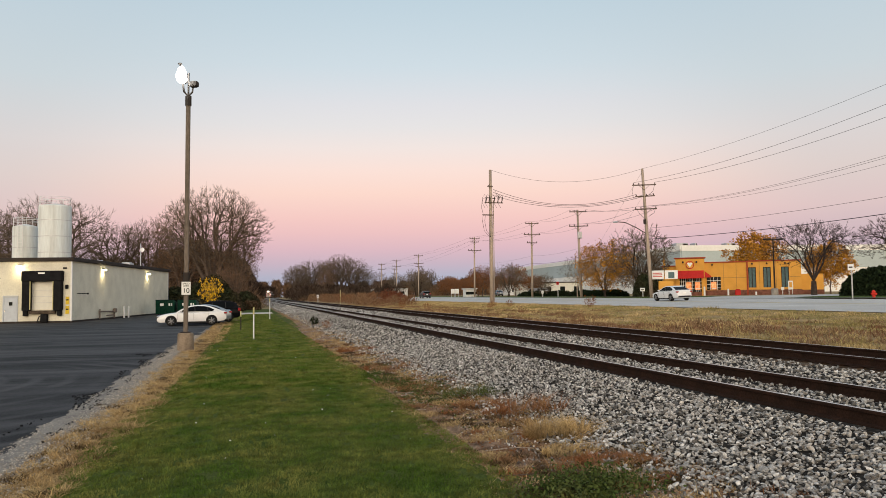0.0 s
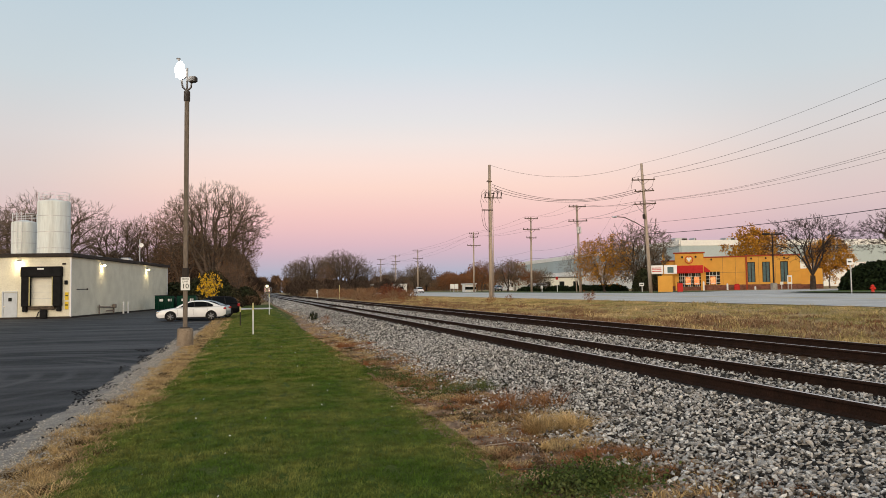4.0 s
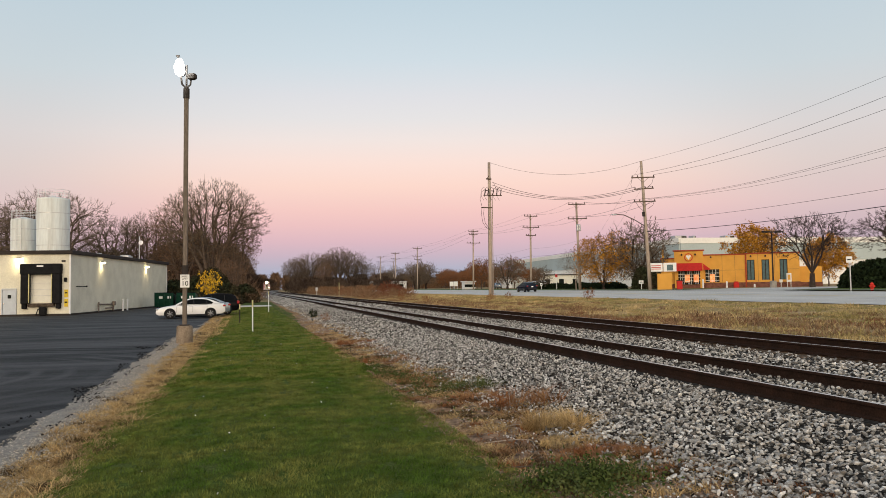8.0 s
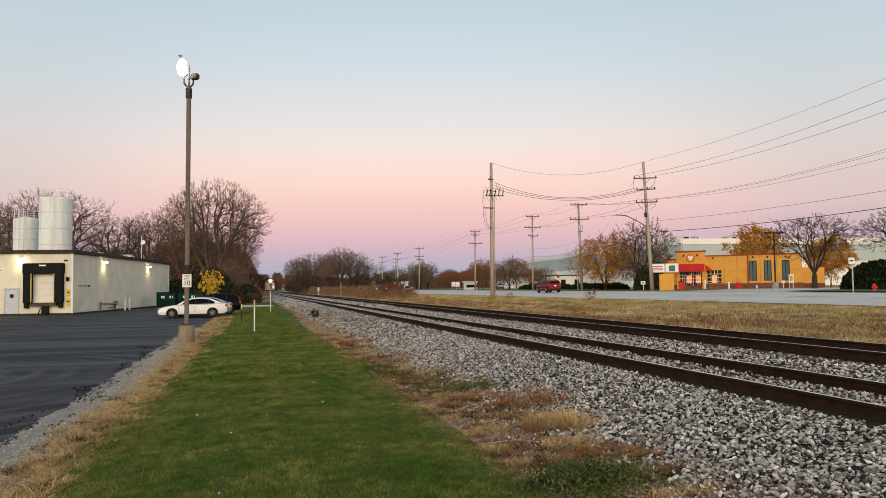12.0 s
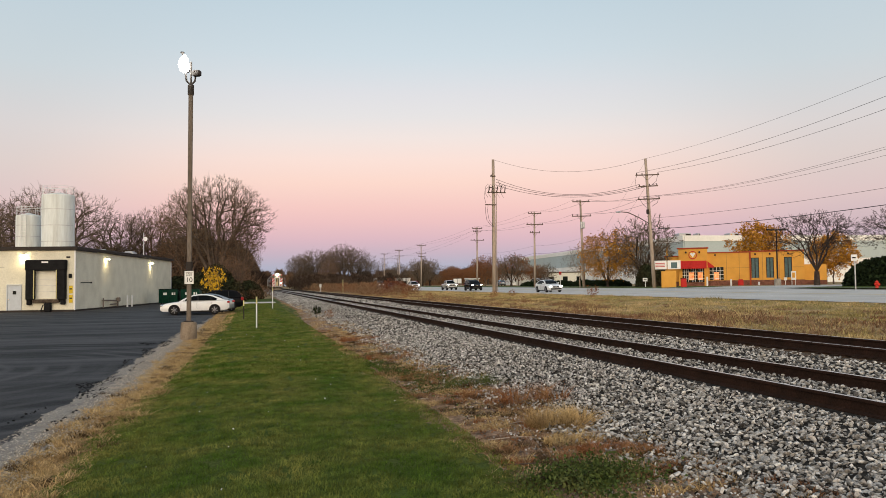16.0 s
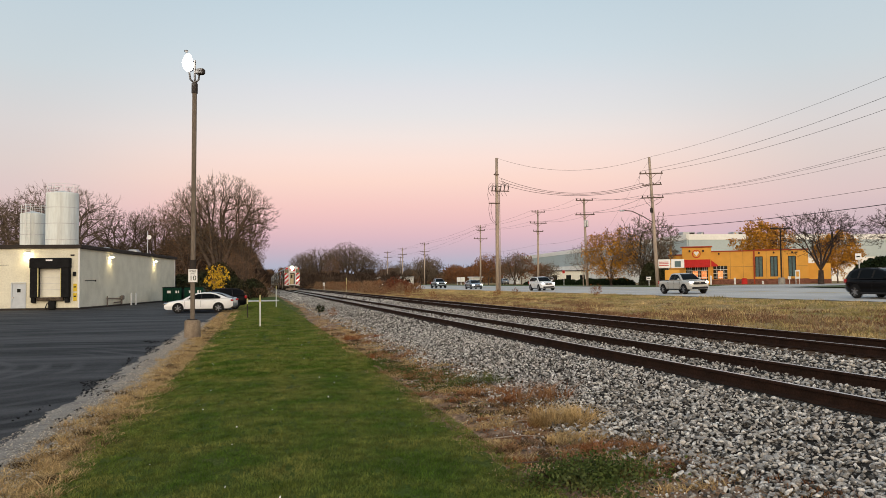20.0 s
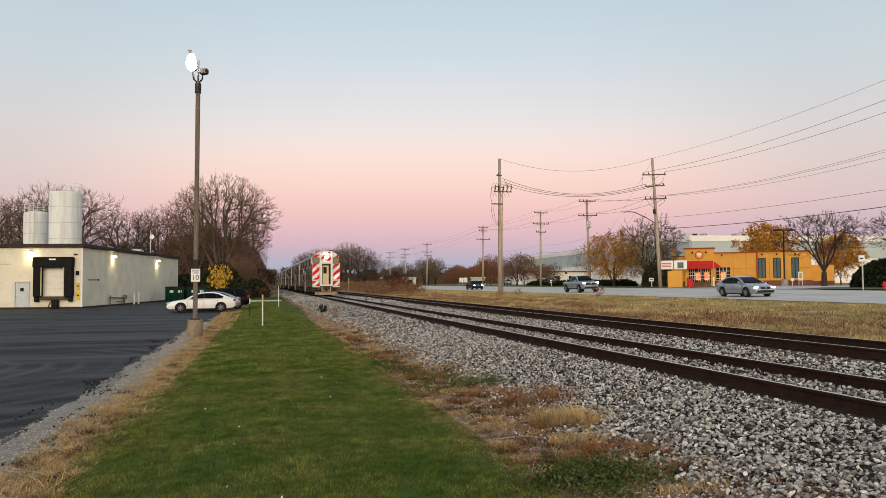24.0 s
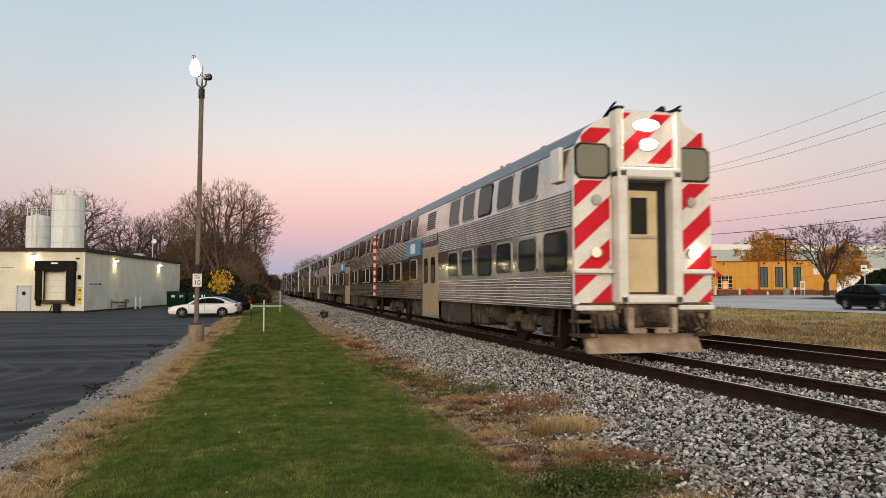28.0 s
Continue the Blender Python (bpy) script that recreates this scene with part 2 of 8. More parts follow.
M_WARE = material("white_warehouse_panel", (0.80, 0.80, 0.77), 0.7, vary=0.04, scale=0.2, fine=3)
M_WAREBLUE = material("blue_grey_panel", (0.42, 0.49, 0.50), 0.7, vary=0.04, scale=0.2, fine=3)
M_GREEN = material("green_dumpster", (0.006, 0.042, 0.026), 0.5, vary=0.12)
M_GREENBOX = material("dark_hedge", (0.016, 0.026, 0.011), 0.85, vary=0.2, island=0.4)
M_BARK = material("grey_bark", (0.13, 0.098, 0.078), 0.95, vary=0.2, scale=3, fine=20, tint=(0.08, 0.06, 0.05))
M_BARKDARK = material("dark_bark", (0.065, 0.05, 0.042), 0.95, vary=0.2, scale=3, fine=20)
M_TWIG = material("brown_twigs", (0.165, 0.125, 0.09), 0.95, vary=0.15, scale=1, island=0.25)
M_TWIGRUST = material("rusty_twigs", (0.22, 0.14, 0.095), 0.95, vary=0.15, scale=1, island=0.25)
M_LEAFGOLD = material("gold_leaves", (0.50, 0.25, 0.035), 0.8, vary=0.2, scale=1, tint=(0.30, 0.12, 0.02), island=0.4)
M_LEAFOCHRE = material("ochre_leaves", (0.50, 0.235, 0.032), 0.8, vary=0.2, scale=0.4, tint=(0.30, 0.125, 0.025), island=0.4)
M_LEAFYEL = material("yellow_leaves", (0.72, 0.46, 0.035), 0.8, vary=0.15, scale=1, tint=(0.58, 0.33, 0.02), island=0.35)
M_LEAFRUST = material("rust_leaves", (0.26, 0.095, 0.03), 0.8, vary=0.2, scale=1, tint=(0.12, 0.06, 0.03), island=0.4)
M_LEAFDRY = material("withered_brown_leaves", (0.20, 0.115, 0.06), 0.85, vary=0.2, scale=1, tint=(0.12, 0.065, 0.035), island=0.4)
M_BRUSH = material("woodland_brush", (0.19, 0.115, 0.07), 0.95, vary=0.3, scale=0.4, island=0.45, tint=(0.09, 0.06, 0.042))
M_LEAFRED = material("dark_red_leaves", (0.12, 0.03, 0.02), 0.8, vary=0.2, scale=1, tint=(0.17, 0.06, 0.03), island=0.4)
M_FAR = material("far_wood", (0.085, 0.06, 0.045), 0.95, vary=0.25, scale=0.2, island=0.35)
M_BASE = material("weathered_concrete", (0.27, 0.215, 0.16), 0.9, vary=0.25, scale=3, fine=25, bump=0.5, tint=(0.17, 0.13, 0.095))
M_PIPE = material("pipe_paint", (0.22, 0.18, 0.15), 0.7, vary=0.1)
M_CREAMDOOR = material("pale_door_panel", (0.74, 0.73, 0.645), 0.6, vary=0.04)
M_YELLOWPALE = material("faded_yellow", (0.62, 0.56, 0.28), 0.7, vary=0.1)
M_REDHYD = material("hydrant_red", (0.62, 0.05, 0.035), 0.5, vary=0.08)
M_STEEL = material("stainless_steel", (0.64, 0.575, 0.515), 0.09, metal=1.0, vary=0.08, scale=1.2, fine=8, tint=(0.48, 0.435, 0.40))
M_STEELDULL = material("dull_steel", (0.44, 0.42, 0.40), 0.5, metal=0.75, vary=0.1, scale=1.5, fine=10)
M_ROOFSTEEL = material("roof_steel", (0.24, 0.24, 0.245), 0.45, metal=0.8, vary=0.06, scale=1, fine=6)
M_STRIPE_W = material("off_white_face", (0.76, 0.755, 0.725), 0.45, vary=0.05, scale=2.0, fine=14, tint=(0.67, 0.65, 0.60))
M_STRIPE_R = material("signal_red", (0.60, 0.02, 0.035), 0.45, vary=0.06, scale=2)
M_UNDER = material("grimy_underframe", (0.05, 0.038, 0.03), 0.85, vary=0.35, scale=3, fine=15, bump=0.3, tint=(0.14, 0.11, 0.08))
M_SKIRT = material("dusty_skirt", (0.07, 0.054, 0.044), 0.7, vary=0.2, scale=3, tint=(0.07, 0.055, 0.045))
M_PLOW = material("rusty_pale_plow", (0.42, 0.34, 0.27), 0.8, vary=0.2, scale=3, tint=(0.25, 0.18, 0.13))
M_CREAM = material("vestibule_cream", (0.62, 0.50, 0.30), 0.6, vary=0.06)
M_DOORTAN = material("tan_door", (0.42, 0.31, 0.19), 0.55, vary=0.08)
M_BLUE = material("pale_blue_sign", (0.12, 0.30, 0.45), 0.5, vary=0.06)
M_WINDOW = glass("dark_window")
M_CARGLASS = glass("car_glass", (0.004, 0.005, 0.006), 0.05, 0.06)
M_TYRE = material("tyre", (0.018, 0.018, 0.018), 0.85, vary=0.1)
M_RIM = material("alloy_rim", (0.25, 0.25, 0.26), 0.4, metal=0.6, vary=0.05)
M_PLASTIC = material("dark_plastic", (0.03, 0.03, 0.032), 0.6, vary=0.08)
M_CHROME = material("chrome", (0.7, 0.7, 0.7), 0.2, metal=1.0, vary=0.02)
M_TAIL = material("red_tail_lens", (0.35, 0.01, 0.012), 0.25, vary=0.03, coat=0.5)
M_SIGNWHITE = material("sign_white", (0.80, 0.80, 0.78), 0.5, vary=0.03)
M_SIGNBLACK = material("sign_black", (0.02, 0.02, 0.02), 0.6, vary=0.02)
G_HEAD = lamp_glow("headlight_glow", (1.0, 0.84, 0.52), 300.0)
G_DITCH = lamp_glow("ditch_light_glow", (1.0, 0.86, 0.58), 26.0)
G_STREET = lamp_glow("floodlight_glow", (0.95, 1.0, 0.97), 60.0)
G_WALL = lamp_glow("wall_pack_glow", (1.0, 0.80, 0.42), 40.0)
G_CAR = lamp_glow("car_light_glow", (1.0, 0.95, 0.85), 14.0)
G_SHOP = material("lit_food_poster", (0.85, 0.27, 0.10), 0.5, vary=0.3, scale=3.5, fine=9, tint=(0.92, 0.62, 0.30), glow=0.35)


def car_paint(name, color, metal=0.0):
    return material(name, color, 0.25 if max(color) > 0.1 else 0.12, metal=metal, vary=0.03, scale=2, coat=0.35 if max(color) > 0.3 else 0.0, spec=0.2 if max(color) > 0.1 else 0.08)


# ---- mesh helpers ----
class Shape:
    """Collects faces for one mesh; each face may name its own slot of the material list."""

    def __init__(self):
        self.v, self.f, self.s = [], [], []

    def face(self, pts, slot=0):
        k = len(self.v)
        self.v += [tuple(p) for p in pts]
        self.f.append(tuple(range(k, k + len(pts))))
        self.s.append(slot)
        return self

    def mesh(self, verts, faces, slot=0):
        k = len(self.v)
        self.v += [tuple(p) for p in verts]
        self.f += [tuple(i + k for i in f) for f in faces]
        self.s += [slot] * len(faces)
        return self

    def box(self, c, size, slot=0, rz=0.0, cut=0.0):
        """A box, its upright and level edges cut by cut metres."""
        x, y, z = (s / 2 for s in size)
        if cut <= 0:
            vs = [Vector((a * x, b * y, d * z)) for d in (-1, 1) for a, b in ((-1, -1), (1, -1), (1, 1), (-1, 1))]
            fs = [(3, 2, 1, 0), (4, 5, 6, 7), (0, 1, 5, 4), (1, 2, 6, 5), (2, 3, 7, 6), (3, 0, 4, 7)]
        else:
            k = min(cut, x * 0.9, y * 0.9, z * 0.9)
            ring = lambda a, b, h: [Vector(p) for p in ((-a + k, -b, h), (a - k, -b, h), (a, -b + k, h), (a, b - k, h), (a - k, b, h), (-a + k, b, h), (-a, b - k, h), (-a, -b + k, h))]
            vs = ring(x - k, y - k, -z) + ring(x, y, -z + k) + ring(x, y, z - k) + ring(x - k, y - k, z)
            fs = [tuple(range(7, -1, -1)), tuple(range(24, 32))]
            for r in range(3):
                fs += [(r * 8 + i, r * 8 + (i + 1) % 8, r * 8 + 8 + (i + 1) % 8, r * 8 + 8 + i) for i in range(8)]
        q = Matrix.Rotation(radians(rz), 3, "Z")
        return self.mesh([q @ p + Vector(c) for p in vs], fs, slot)

    def tube(self, path, radii, n=8, slot=0, caps=True):
        """A tube along a path with a radius at each point."""
        path = [Vector(p) for p in path]
        if not hasattr(radii, "__len__"):
            radii = [radii] * len(path)
        vs = []
        for i, p in enumerate(path):
            d = (path[min(i + 1, len(path) - 1)] - path[max(i - 1, 0)]).normalized()
            side = d.cross(Vector((0, 0, 1)) if abs(d.z) < 0.9 else Vector((0, 1, 0))).normalized()
            up = side.cross(d)
            vs += [p + (side * math.cos(6.28318 * k / n) + up * math.sin(6.28318 * k / n)) * radii[i] for k in range(n)]
        fs = [(i * n + k, i * n + (k + 1) % n, i * n + n + (k + 1) % n, i * n + n + k) for i in range(len(path) - 1) for k in range(n)]
        if caps:
            fs += [tuple(range(n - 1, -1, -1)), tuple(range(len(vs) - n, len(vs)))]
        return self.mesh(vs, fs, slot)

    def prism(self, outline, a, b, axis="x", slot=0):
        """An outline in the two other axes, pushed from a to b along one axis."""
        put = {"x": lambda p, h: (h, p[0], p[1]), "y": lambda p, h: (p[0], h, p[1]), "z": lambda p, h: (p[0], p[1], h)}[axis]
        n = len(outline)
        vs = [put(p, a) for p in outline] + [put(p, b) for p in outline]
        fs = [tuple(range(n - 1, -1, -1)), tuple(range(n, 2 * n))] + [(i, (i + 1) % n, n + (i + 1) % n, n + i) for i in range(n)]
        return self.mesh(vs, fs, slot)

    def build(self, name, mats, smooth=False, fix=True):
        me = bpy.data.meshes.new(name)
        me.from_pydata(self.v, [], self.f)
        mats = mats if isinstance(mats, (list, tuple)) else [mats]
        for m in mats:
            me.materials.append(m)
        if len(mats) > 1:
            me.polygons.foreach_set("material_index", self.s)
        if fix and len(self.f) < 5000:
            b = bmesh.new()
            b.from_mesh(me)
            bmesh.ops.recalc_face_normals(b, faces=b.faces)
            b.to_mesh(me)
            b.free()
        if smooth:
            me.shade_smooth()
        me.update()
        return me


def rounded(me, width=0.02, steps=2):
    """Rounds the edges of a small mesh."""
    b = bmesh.new()
    b.from_mesh(me)
    bmesh.ops.remove_doubles(b, verts=b.verts, dist=0.0005)
    sharp = [e for e in b.edges if len(e.link_faces) == 2 and e.calc_face_angle(0) > 0.5]
    bmesh.ops.bevel(b, geom=sharp, offset=width, segments=steps, profile=0.5, affect="EDGES", clamp_overlap=True)
    b.to_mesh(me)
    b.free()
    me.shade_smooth()
    me.set_sharp_from_angle(angle=radians(32))
    return me


def thing(name, m=None, label="", category="", group="", kind="", mesh=None):
    ob = new(name, mesh)
    if m is not None:
        ob.matrix_basis = m
    return tagged(ob, label, category, group, kind)


def part(name, shape, mats, parent, label="", smooth=False, kind="", round_by=0.0):
    me = shape.build(name, mats, smooth) if isinstance(shape, Shape) else shape
    if round_by:
        rounded(me, round_by)
    ob = new(name, me)
    ob.parent = parent
    return tagged(ob, label, kind=kind)


def smoothstep(a, b, v):
    k = min(1.0, max(0.0, (v - a) / (b - a)))
    return k * k * (3 - 2 * k)



# ---- the lie of the land ----
def bend(y):
    """How far the line has curved to the right at y metres along it."""
    k = min(max(0.0, y - 174.0), 620.0)
    return 5.0e-5 * k * k + (max(0.0, y - 794.0) * 0.062)


PROFILE = ((-3000, -0.3), (-60, -0.25), (-2.7, -0.2), (-1.2, -0.07), (0, 0), (2.1, 0.0), (3.4, 0.02), (5.5, 0.14), (6.0, 0.16), (12.9, 0.19), (13.3, 0.18), (15, 0.08), (18, 0.1),
           (26, 0.34), (30.4, 0.44), (46, 0.82), (50, 0.9), (120, 1.0), (3000, 1.0))


def land(u, y):
    for (a, za), (b, zb) in zip(PROFILE, PROFILE[1:]):
        if u <= b:
            z = za + (zb - za) * (u - a) / (b - a)
            break
    return z - 0.15 * smoothstep(8, 32, y) * smoothstep(-2.7, -1.2, u) * (1 - smoothstep(2.1, 5.5, u))


def at(u, y, lift=0.0):
    return Vector((u + bend(y), y, land(u, y) + lift))


def steps(a, b, n, power=1.0):
    return [a + (b - a) * (i / n) ** power for i in range(n + 1)]


def sheet(name, us, ys, mat, lift, label, category="ground", rough_edge=0.0, kind="structure"):
    """A skin over the land between us[0] and us[-1]; us holds numbers or functions of y."""
    s = Shape()
    vs, n = [], len(us)
    for j, y in enumerate(ys):
        for i, u in enumerate(us):
            u = u(y) if callable(u) else u
            if rough_edge and i in (0, n - 1):
                u += rough_edge * (noise.noise((y * 1.7, i * 9.1, 3.3)) + 0.6 * noise.noise((y * 5.1, i * 4.7, 1.1)) + 0.35 * noise.noise((y * 13.0, i * 2.7, 7.1)))
            vs.append(at(u, y, lift))
    fs = [(j * n + i, j * n + i + 1, j * n + n + i + 1, j * n + n + i) for j in range(len(ys) - 1) for i in range(n - 1)]
    s.mesh(vs, fs)
    me = s.build(name, mat, smooth=True)
    return thing(name, None, label, category, kind=kind, mesh=me)


YS = steps(-420, -60, 6) + steps(-50, 0, 5) + steps(2, 60, 58) + steps(64, 200, 34) + steps(220, 900, 34) + [1200, 1800, 2500, 3200]
GU = [-3000, -600, -200, -60, -20, -8, -2.7, -1.95, -1.2, -0.6, 0, 1, 2.1, 2.8, 3.4, 4.1, 4.8, 5.5, 6.0, 9.4, 12.9, 13.3, 15, 18, 22, 26, 30.4, 36, 41, 46, 50, 70, 120, 300, 1000, 3000]
ground = sheet("ground", GU, YS, M_SOIL, 0.0, "dry brown autumn ground running flat to the horizon")
LY = steps(-12, 3, 15) + steps(3.1, 40, 300) + steps(40.5, 110, 90)
near = lambda y: 1 - smoothstep(7, 17, y)
lawn_left = lambda y: -1.45 - 0.3 * near(y) + 0.9 * smoothstep(36, 55, y)
lawn_right = lambda y: 2.15 + 0.25 * smoothstep(14, 22, y) + 0.75 * smoothstep(30, 60, y)
lawn = sheet("lawn", [lawn_left, lambda y: lawn_left(y) + 0.45, lambda y: 0.5 * lawn_left(y) + 0.45, 1.0, 1.6, lawn_right], LY, M_GRASS, 0.03, "mown green lawn strip between car park and railway", "lawn", 0.22)
dirt = sheet("dirt_strip", [lambda y: lawn_right(y) - 0.4, 2.8, 3.4, 4.2], LY, M_DIRT, 0.012, "bare brown dirt with straw along the ballast", "dirt", 0.25)
dry_edge = sheet("dry_grass_edge", [lambda y: -2.15 - 0.3 * near(y), lambda y: -1.75 - 0.2 * near(y), lambda y: lawn_left(y) + 0.3], steps(-12, 3, 15) + steps(3.1, 52, 320), M_DRYMAT, 0.018, "dry trampled grass along the lawn edge", "grass", 0.26)
lot_edge = lambda y: -2.75 - 0.16 * near(y) + 1.1 * smoothstep(34, 50, y) + 0.4 * smoothstep(70, 90, y)
gravel_edge = sheet("gravel_edge", [lambda y: lot_edge(y) - 0.3, lambda y: -2.35 - 0.25 * near(y), lambda y: -2.05 - 0.32 * near(y)], steps(-12, 3, 15) + steps(3.1, 48, 320), M_GRAVEL, 0.024, "pale crushed gravel along the car park edge", "gravel", 0.2)
car_park = sheet("car_park", [-60, -30, -15, -8, -5, lot_edge], LY, M_ASPHALT, 0.03, "freshly laid black asphalt car park", "car park", 0.13)
BU = [3.85, 4.2, 4.8, 5.5, 6.0, 9.4, 12.9, 13.3, 14.2]
# near bed carries the stones' gap shade in its colour; the far bed is plain grey
ballast = sheet("ballast_bed", BU, [y for y in YS if y < 77], M_BEDSHADE, 0.02, "near-black bed under two tracks, coloured as the shade between ballast stones", "ballast", 0.25)
ballast_far = sheet("far_ballast_bed", BU, [75.5] + [y for y in YS if y > 76], M_BEDFAR, 0.03, "grey ballast bed running into the distance", "ballast", 0.25)
road = sheet("road", [30.4, 36, 41, 45.6], YS, M_ROAD, 0.04, "wide pale grey concrete road along the railway", "road", 0.0)

# lighter worn wheel marks and the road's lane lines
for u in (34.9, 38.3, 38.6, 42.0):
    sheet("lane_line", [u, u + 0.1], steps(0, 200, 60), M_SIGNWHITE if u in (34.9, 42.0) else M_YELLOW, 0.046, "worn painted lane line on the road", "road marking")


# ---- railway tracks ----
def rail_shape(u, z, ys):
    """A flat-bottomed rail with its shiny head, running along the line."""
    prof = [(-0.075, -0.18), (0.075, -0.18), (0.075, -0.168), (0.012, -0.145), (0.010, -0.05), (0.036, -0.038), (0.037, -0.012), (0.026, 0.0), (-0.026, 0.0), (-0.037, -0.012), (-0.036, -0.038), (-0.010, -0.05), (-0.012, -0.145), (-0.075, -0.168)]
    s = Shape()
    n = len(prof)
    vs = [(u + bend(y) + a, y, z + b) for y in ys for a, b in prof]
    for j in range(len(ys) - 1):
        for i in range(n):
            s.s.append(1 if i in (7, ) else 0)
            s.f.append((j * n + i, j * n + (i + 1) % n, j * n + n + (i + 1) % n, j * n + n + i))
    s.v = vs
    return s


RAIL_Y = steps(-40, 80, 24) + steps(90, 900, 81)
TRACKS = ((7.394, 0.36), (11.75, 0.43))
NEAR_TIES = []
for number, (uc, zr) in enumerate(TRACKS):
    track = thing("railway_track", None, "rusty steel railway track with shiny rail heads on dark wooden sleepers", "railway track", "railway tracks", "structure")
    for side in (-0.753, 0.753):
        part("rail", rail_shape(uc + side, zr, RAIL_Y), [M_RAIL, M_SHINE], track, "rusty rail with polished head")
    NEAR_TIES.append((track, uc, zr))


def box_mesh(name, size, mat, cut=0.0):
    return Shape().box((0, 0, 0), size, 0, 0, cut).build(name, mat)


def chunk_set(count, seed, flat=0.75):
    """Angular stone shapes, each a knocked icosahedron about one metre across."""
    rng = np.random.RandomState(seed)
    g = (1 + 5 ** 0.5) / 2
    base = np.array([(-1, g, 0), (1, g, 0), (-1, -g, 0), (1, -g, 0), (0, -1, g), (0, 1, g), (0, -1, -g), (0, 1, -g), (g, 0, -1), (g, 0, 1), (-g, 0, -1), (-g, 0, 1)]) / 1.9 / 2
    faces = [(0, 11, 5), (0, 5, 1), (0, 1, 7), (0, 7, 10), (0, 10, 11), (1, 5, 9), (5, 11, 4), (11, 10, 2), (10, 7, 6), (7, 1, 8), (3, 9, 4), (3, 4, 2), (3, 2, 6), (3, 6, 8), (3, 8, 9), (4, 9, 5), (2, 4, 11), (6, 2, 10), (8, 6, 7), (9, 8, 1)]
    return [base * (1 + rng.uniform(-0.42, 0.36, (12, 1))) * np.array([rng.uniform(0.95, 1.5), rng.uniform(0.7, 1.0), flat * rng.uniform(0.6, 1.0)]) for _ in range(count)], np.array(faces)


def scatter(name, spots, shapes, faces, mat, label, category, parent=None, seed=1):
    """Joins one turned chunk for each spot (x, y, z, size) into one mesh."""
    rng = np.random.RandomState(seed)
    spots = np.asarray(spots, float)
    k, nv = len(spots), shapes[0].shape[0]
    pick = rng.randint(0, len(shapes), k)
    base = np.stack(shapes)[pick]
    yaw, tip, tilt = rng.uniform(0, 6.283, k), rng.normal(0, 0.5, k), rng.normal(0, 0.5, k)
    cz, sz, cx, sx, cy, sy = np.cos(yaw), np.sin(yaw), np.cos(tip), np.sin(tip), np.cos(tilt), np.sin(tilt)
    x, y, z = base[..., 0] * spots[:, 3:4], base[..., 1] * spots[:, 3:4], base[..., 2] * spots[:, 3:4]
    y, z = y * cx[:, None] - z * sx[:, None], y * sx[:, None] + z * cx[:, None]
    x, z = x * cy[:, None] + z * sy[:, None], -x * sy[:, None] + z * cy[:, None]
    x, y = x * cz[:, None] - y * sz[:, None], x * sz[:, None] + y * cz[:, None]
    v = np.stack([x + spots[:, :1], y + spots[:, 1:2], z + spots[:, 2:3]], -1).reshape(-1, 3)
    f = (faces[None] + (np.arange(k) * nv)[:, None, None]).reshape(-1, faces.shape[1])
    return raw_mesh(name, v, f, mat, label, category, parent, True)


def raw_mesh(name, v, f, mat, label, category, parent=None, flat=False):
    me = bpy.data.meshes.new(name)
    nf, w = f.shape
    me.vertices.add(len(v))
    me.vertices.foreach_set("co", np.ascontiguousarray(v, dtype=np.float32).ravel())
    me.loops.add(nf * w)
    me.loops.foreach_set("vertex_index", np.ascontiguousarray(f, dtype=np.int32).ravel())
    me.polygons.add(nf)
    me.polygons.foreach_set("loop_start", np.arange(0, nf * w, w, dtype=np.int32))
    if flat:
        me.polygons.foreach_set("use_smooth", np.zeros(nf, dtype=bool))
    me.update(calc_edges=True)
    me.materials.append(mat)
    ob = thing(name, None, label, category, kind="stuff", mesh=me)
    ob.parent = parent
    return ob


def blades(name, spots, mat, label, category, lean=0.5, seed=2):
    """Joins one bent blade for each spot (x, y, z, height, width)."""
    rng = np.random.RandomState(seed)
    p = np.asarray(spots, float)
    k = len(p)
    a, b = rng.uniform(0, 6.283, k), rng.uniform(0, 6.283, k)
    out = np.abs(rng.normal(0, lean, k)) * p[:, 3]
    wx, wy = np.cos(a) * p[:, 4] / 2, np.sin(a) * p[:, 4] / 2
    root1 = np.stack([p[:, 0] - wx, p[:, 1] - wy, p[:, 2]], -1)
    root2 = np.stack([p[:, 0] + wx, p[:, 1] + wy, p[:, 2]], -1)
    mid = np.stack([p[:, 0] + np.cos(b) * out * 0.35 + wx * 0.8, p[:, 1] + np.sin(b) * out * 0.35 + wy * 0.8, p[:, 2] + p[:, 3] * 0.6], -1)
    mid2 = np.stack([p[:, 0] + np.cos(b) * out * 0.35 - wx * 0.8, p[:, 1] + np.sin(b) * out * 0.35 - wy * 0.8, p[:, 2] + p[:, 3] * 0.6], -1)
    tip = np.stack([p[:, 0] + np.cos(b) * out, p[:, 1] + np.sin(b) * out, p[:, 2] + p[:, 3]], -1)
    v = np.stack([root1, root2, mid, mid2, tip], 1).reshape(-1, 3)
    i = np.arange(k)[:, None, None] * 5
    f = (np.array([(0, 1, 2), (0, 2, 3), (3, 2, 4)])[None] + i).reshape(-1, 3)
    return raw_mesh(name, v, f, mat, label, category)


def spread(n, ulo, uhi, ylo, yhi, seed, power=1.0):
    rng = np.random.RandomState(seed)
    u = rng.uniform(ulo, uhi, n)
    y = ylo + (yhi - ylo) * rng.uniform(0, 1, n) ** power
    return list(zip(u, y)), rng


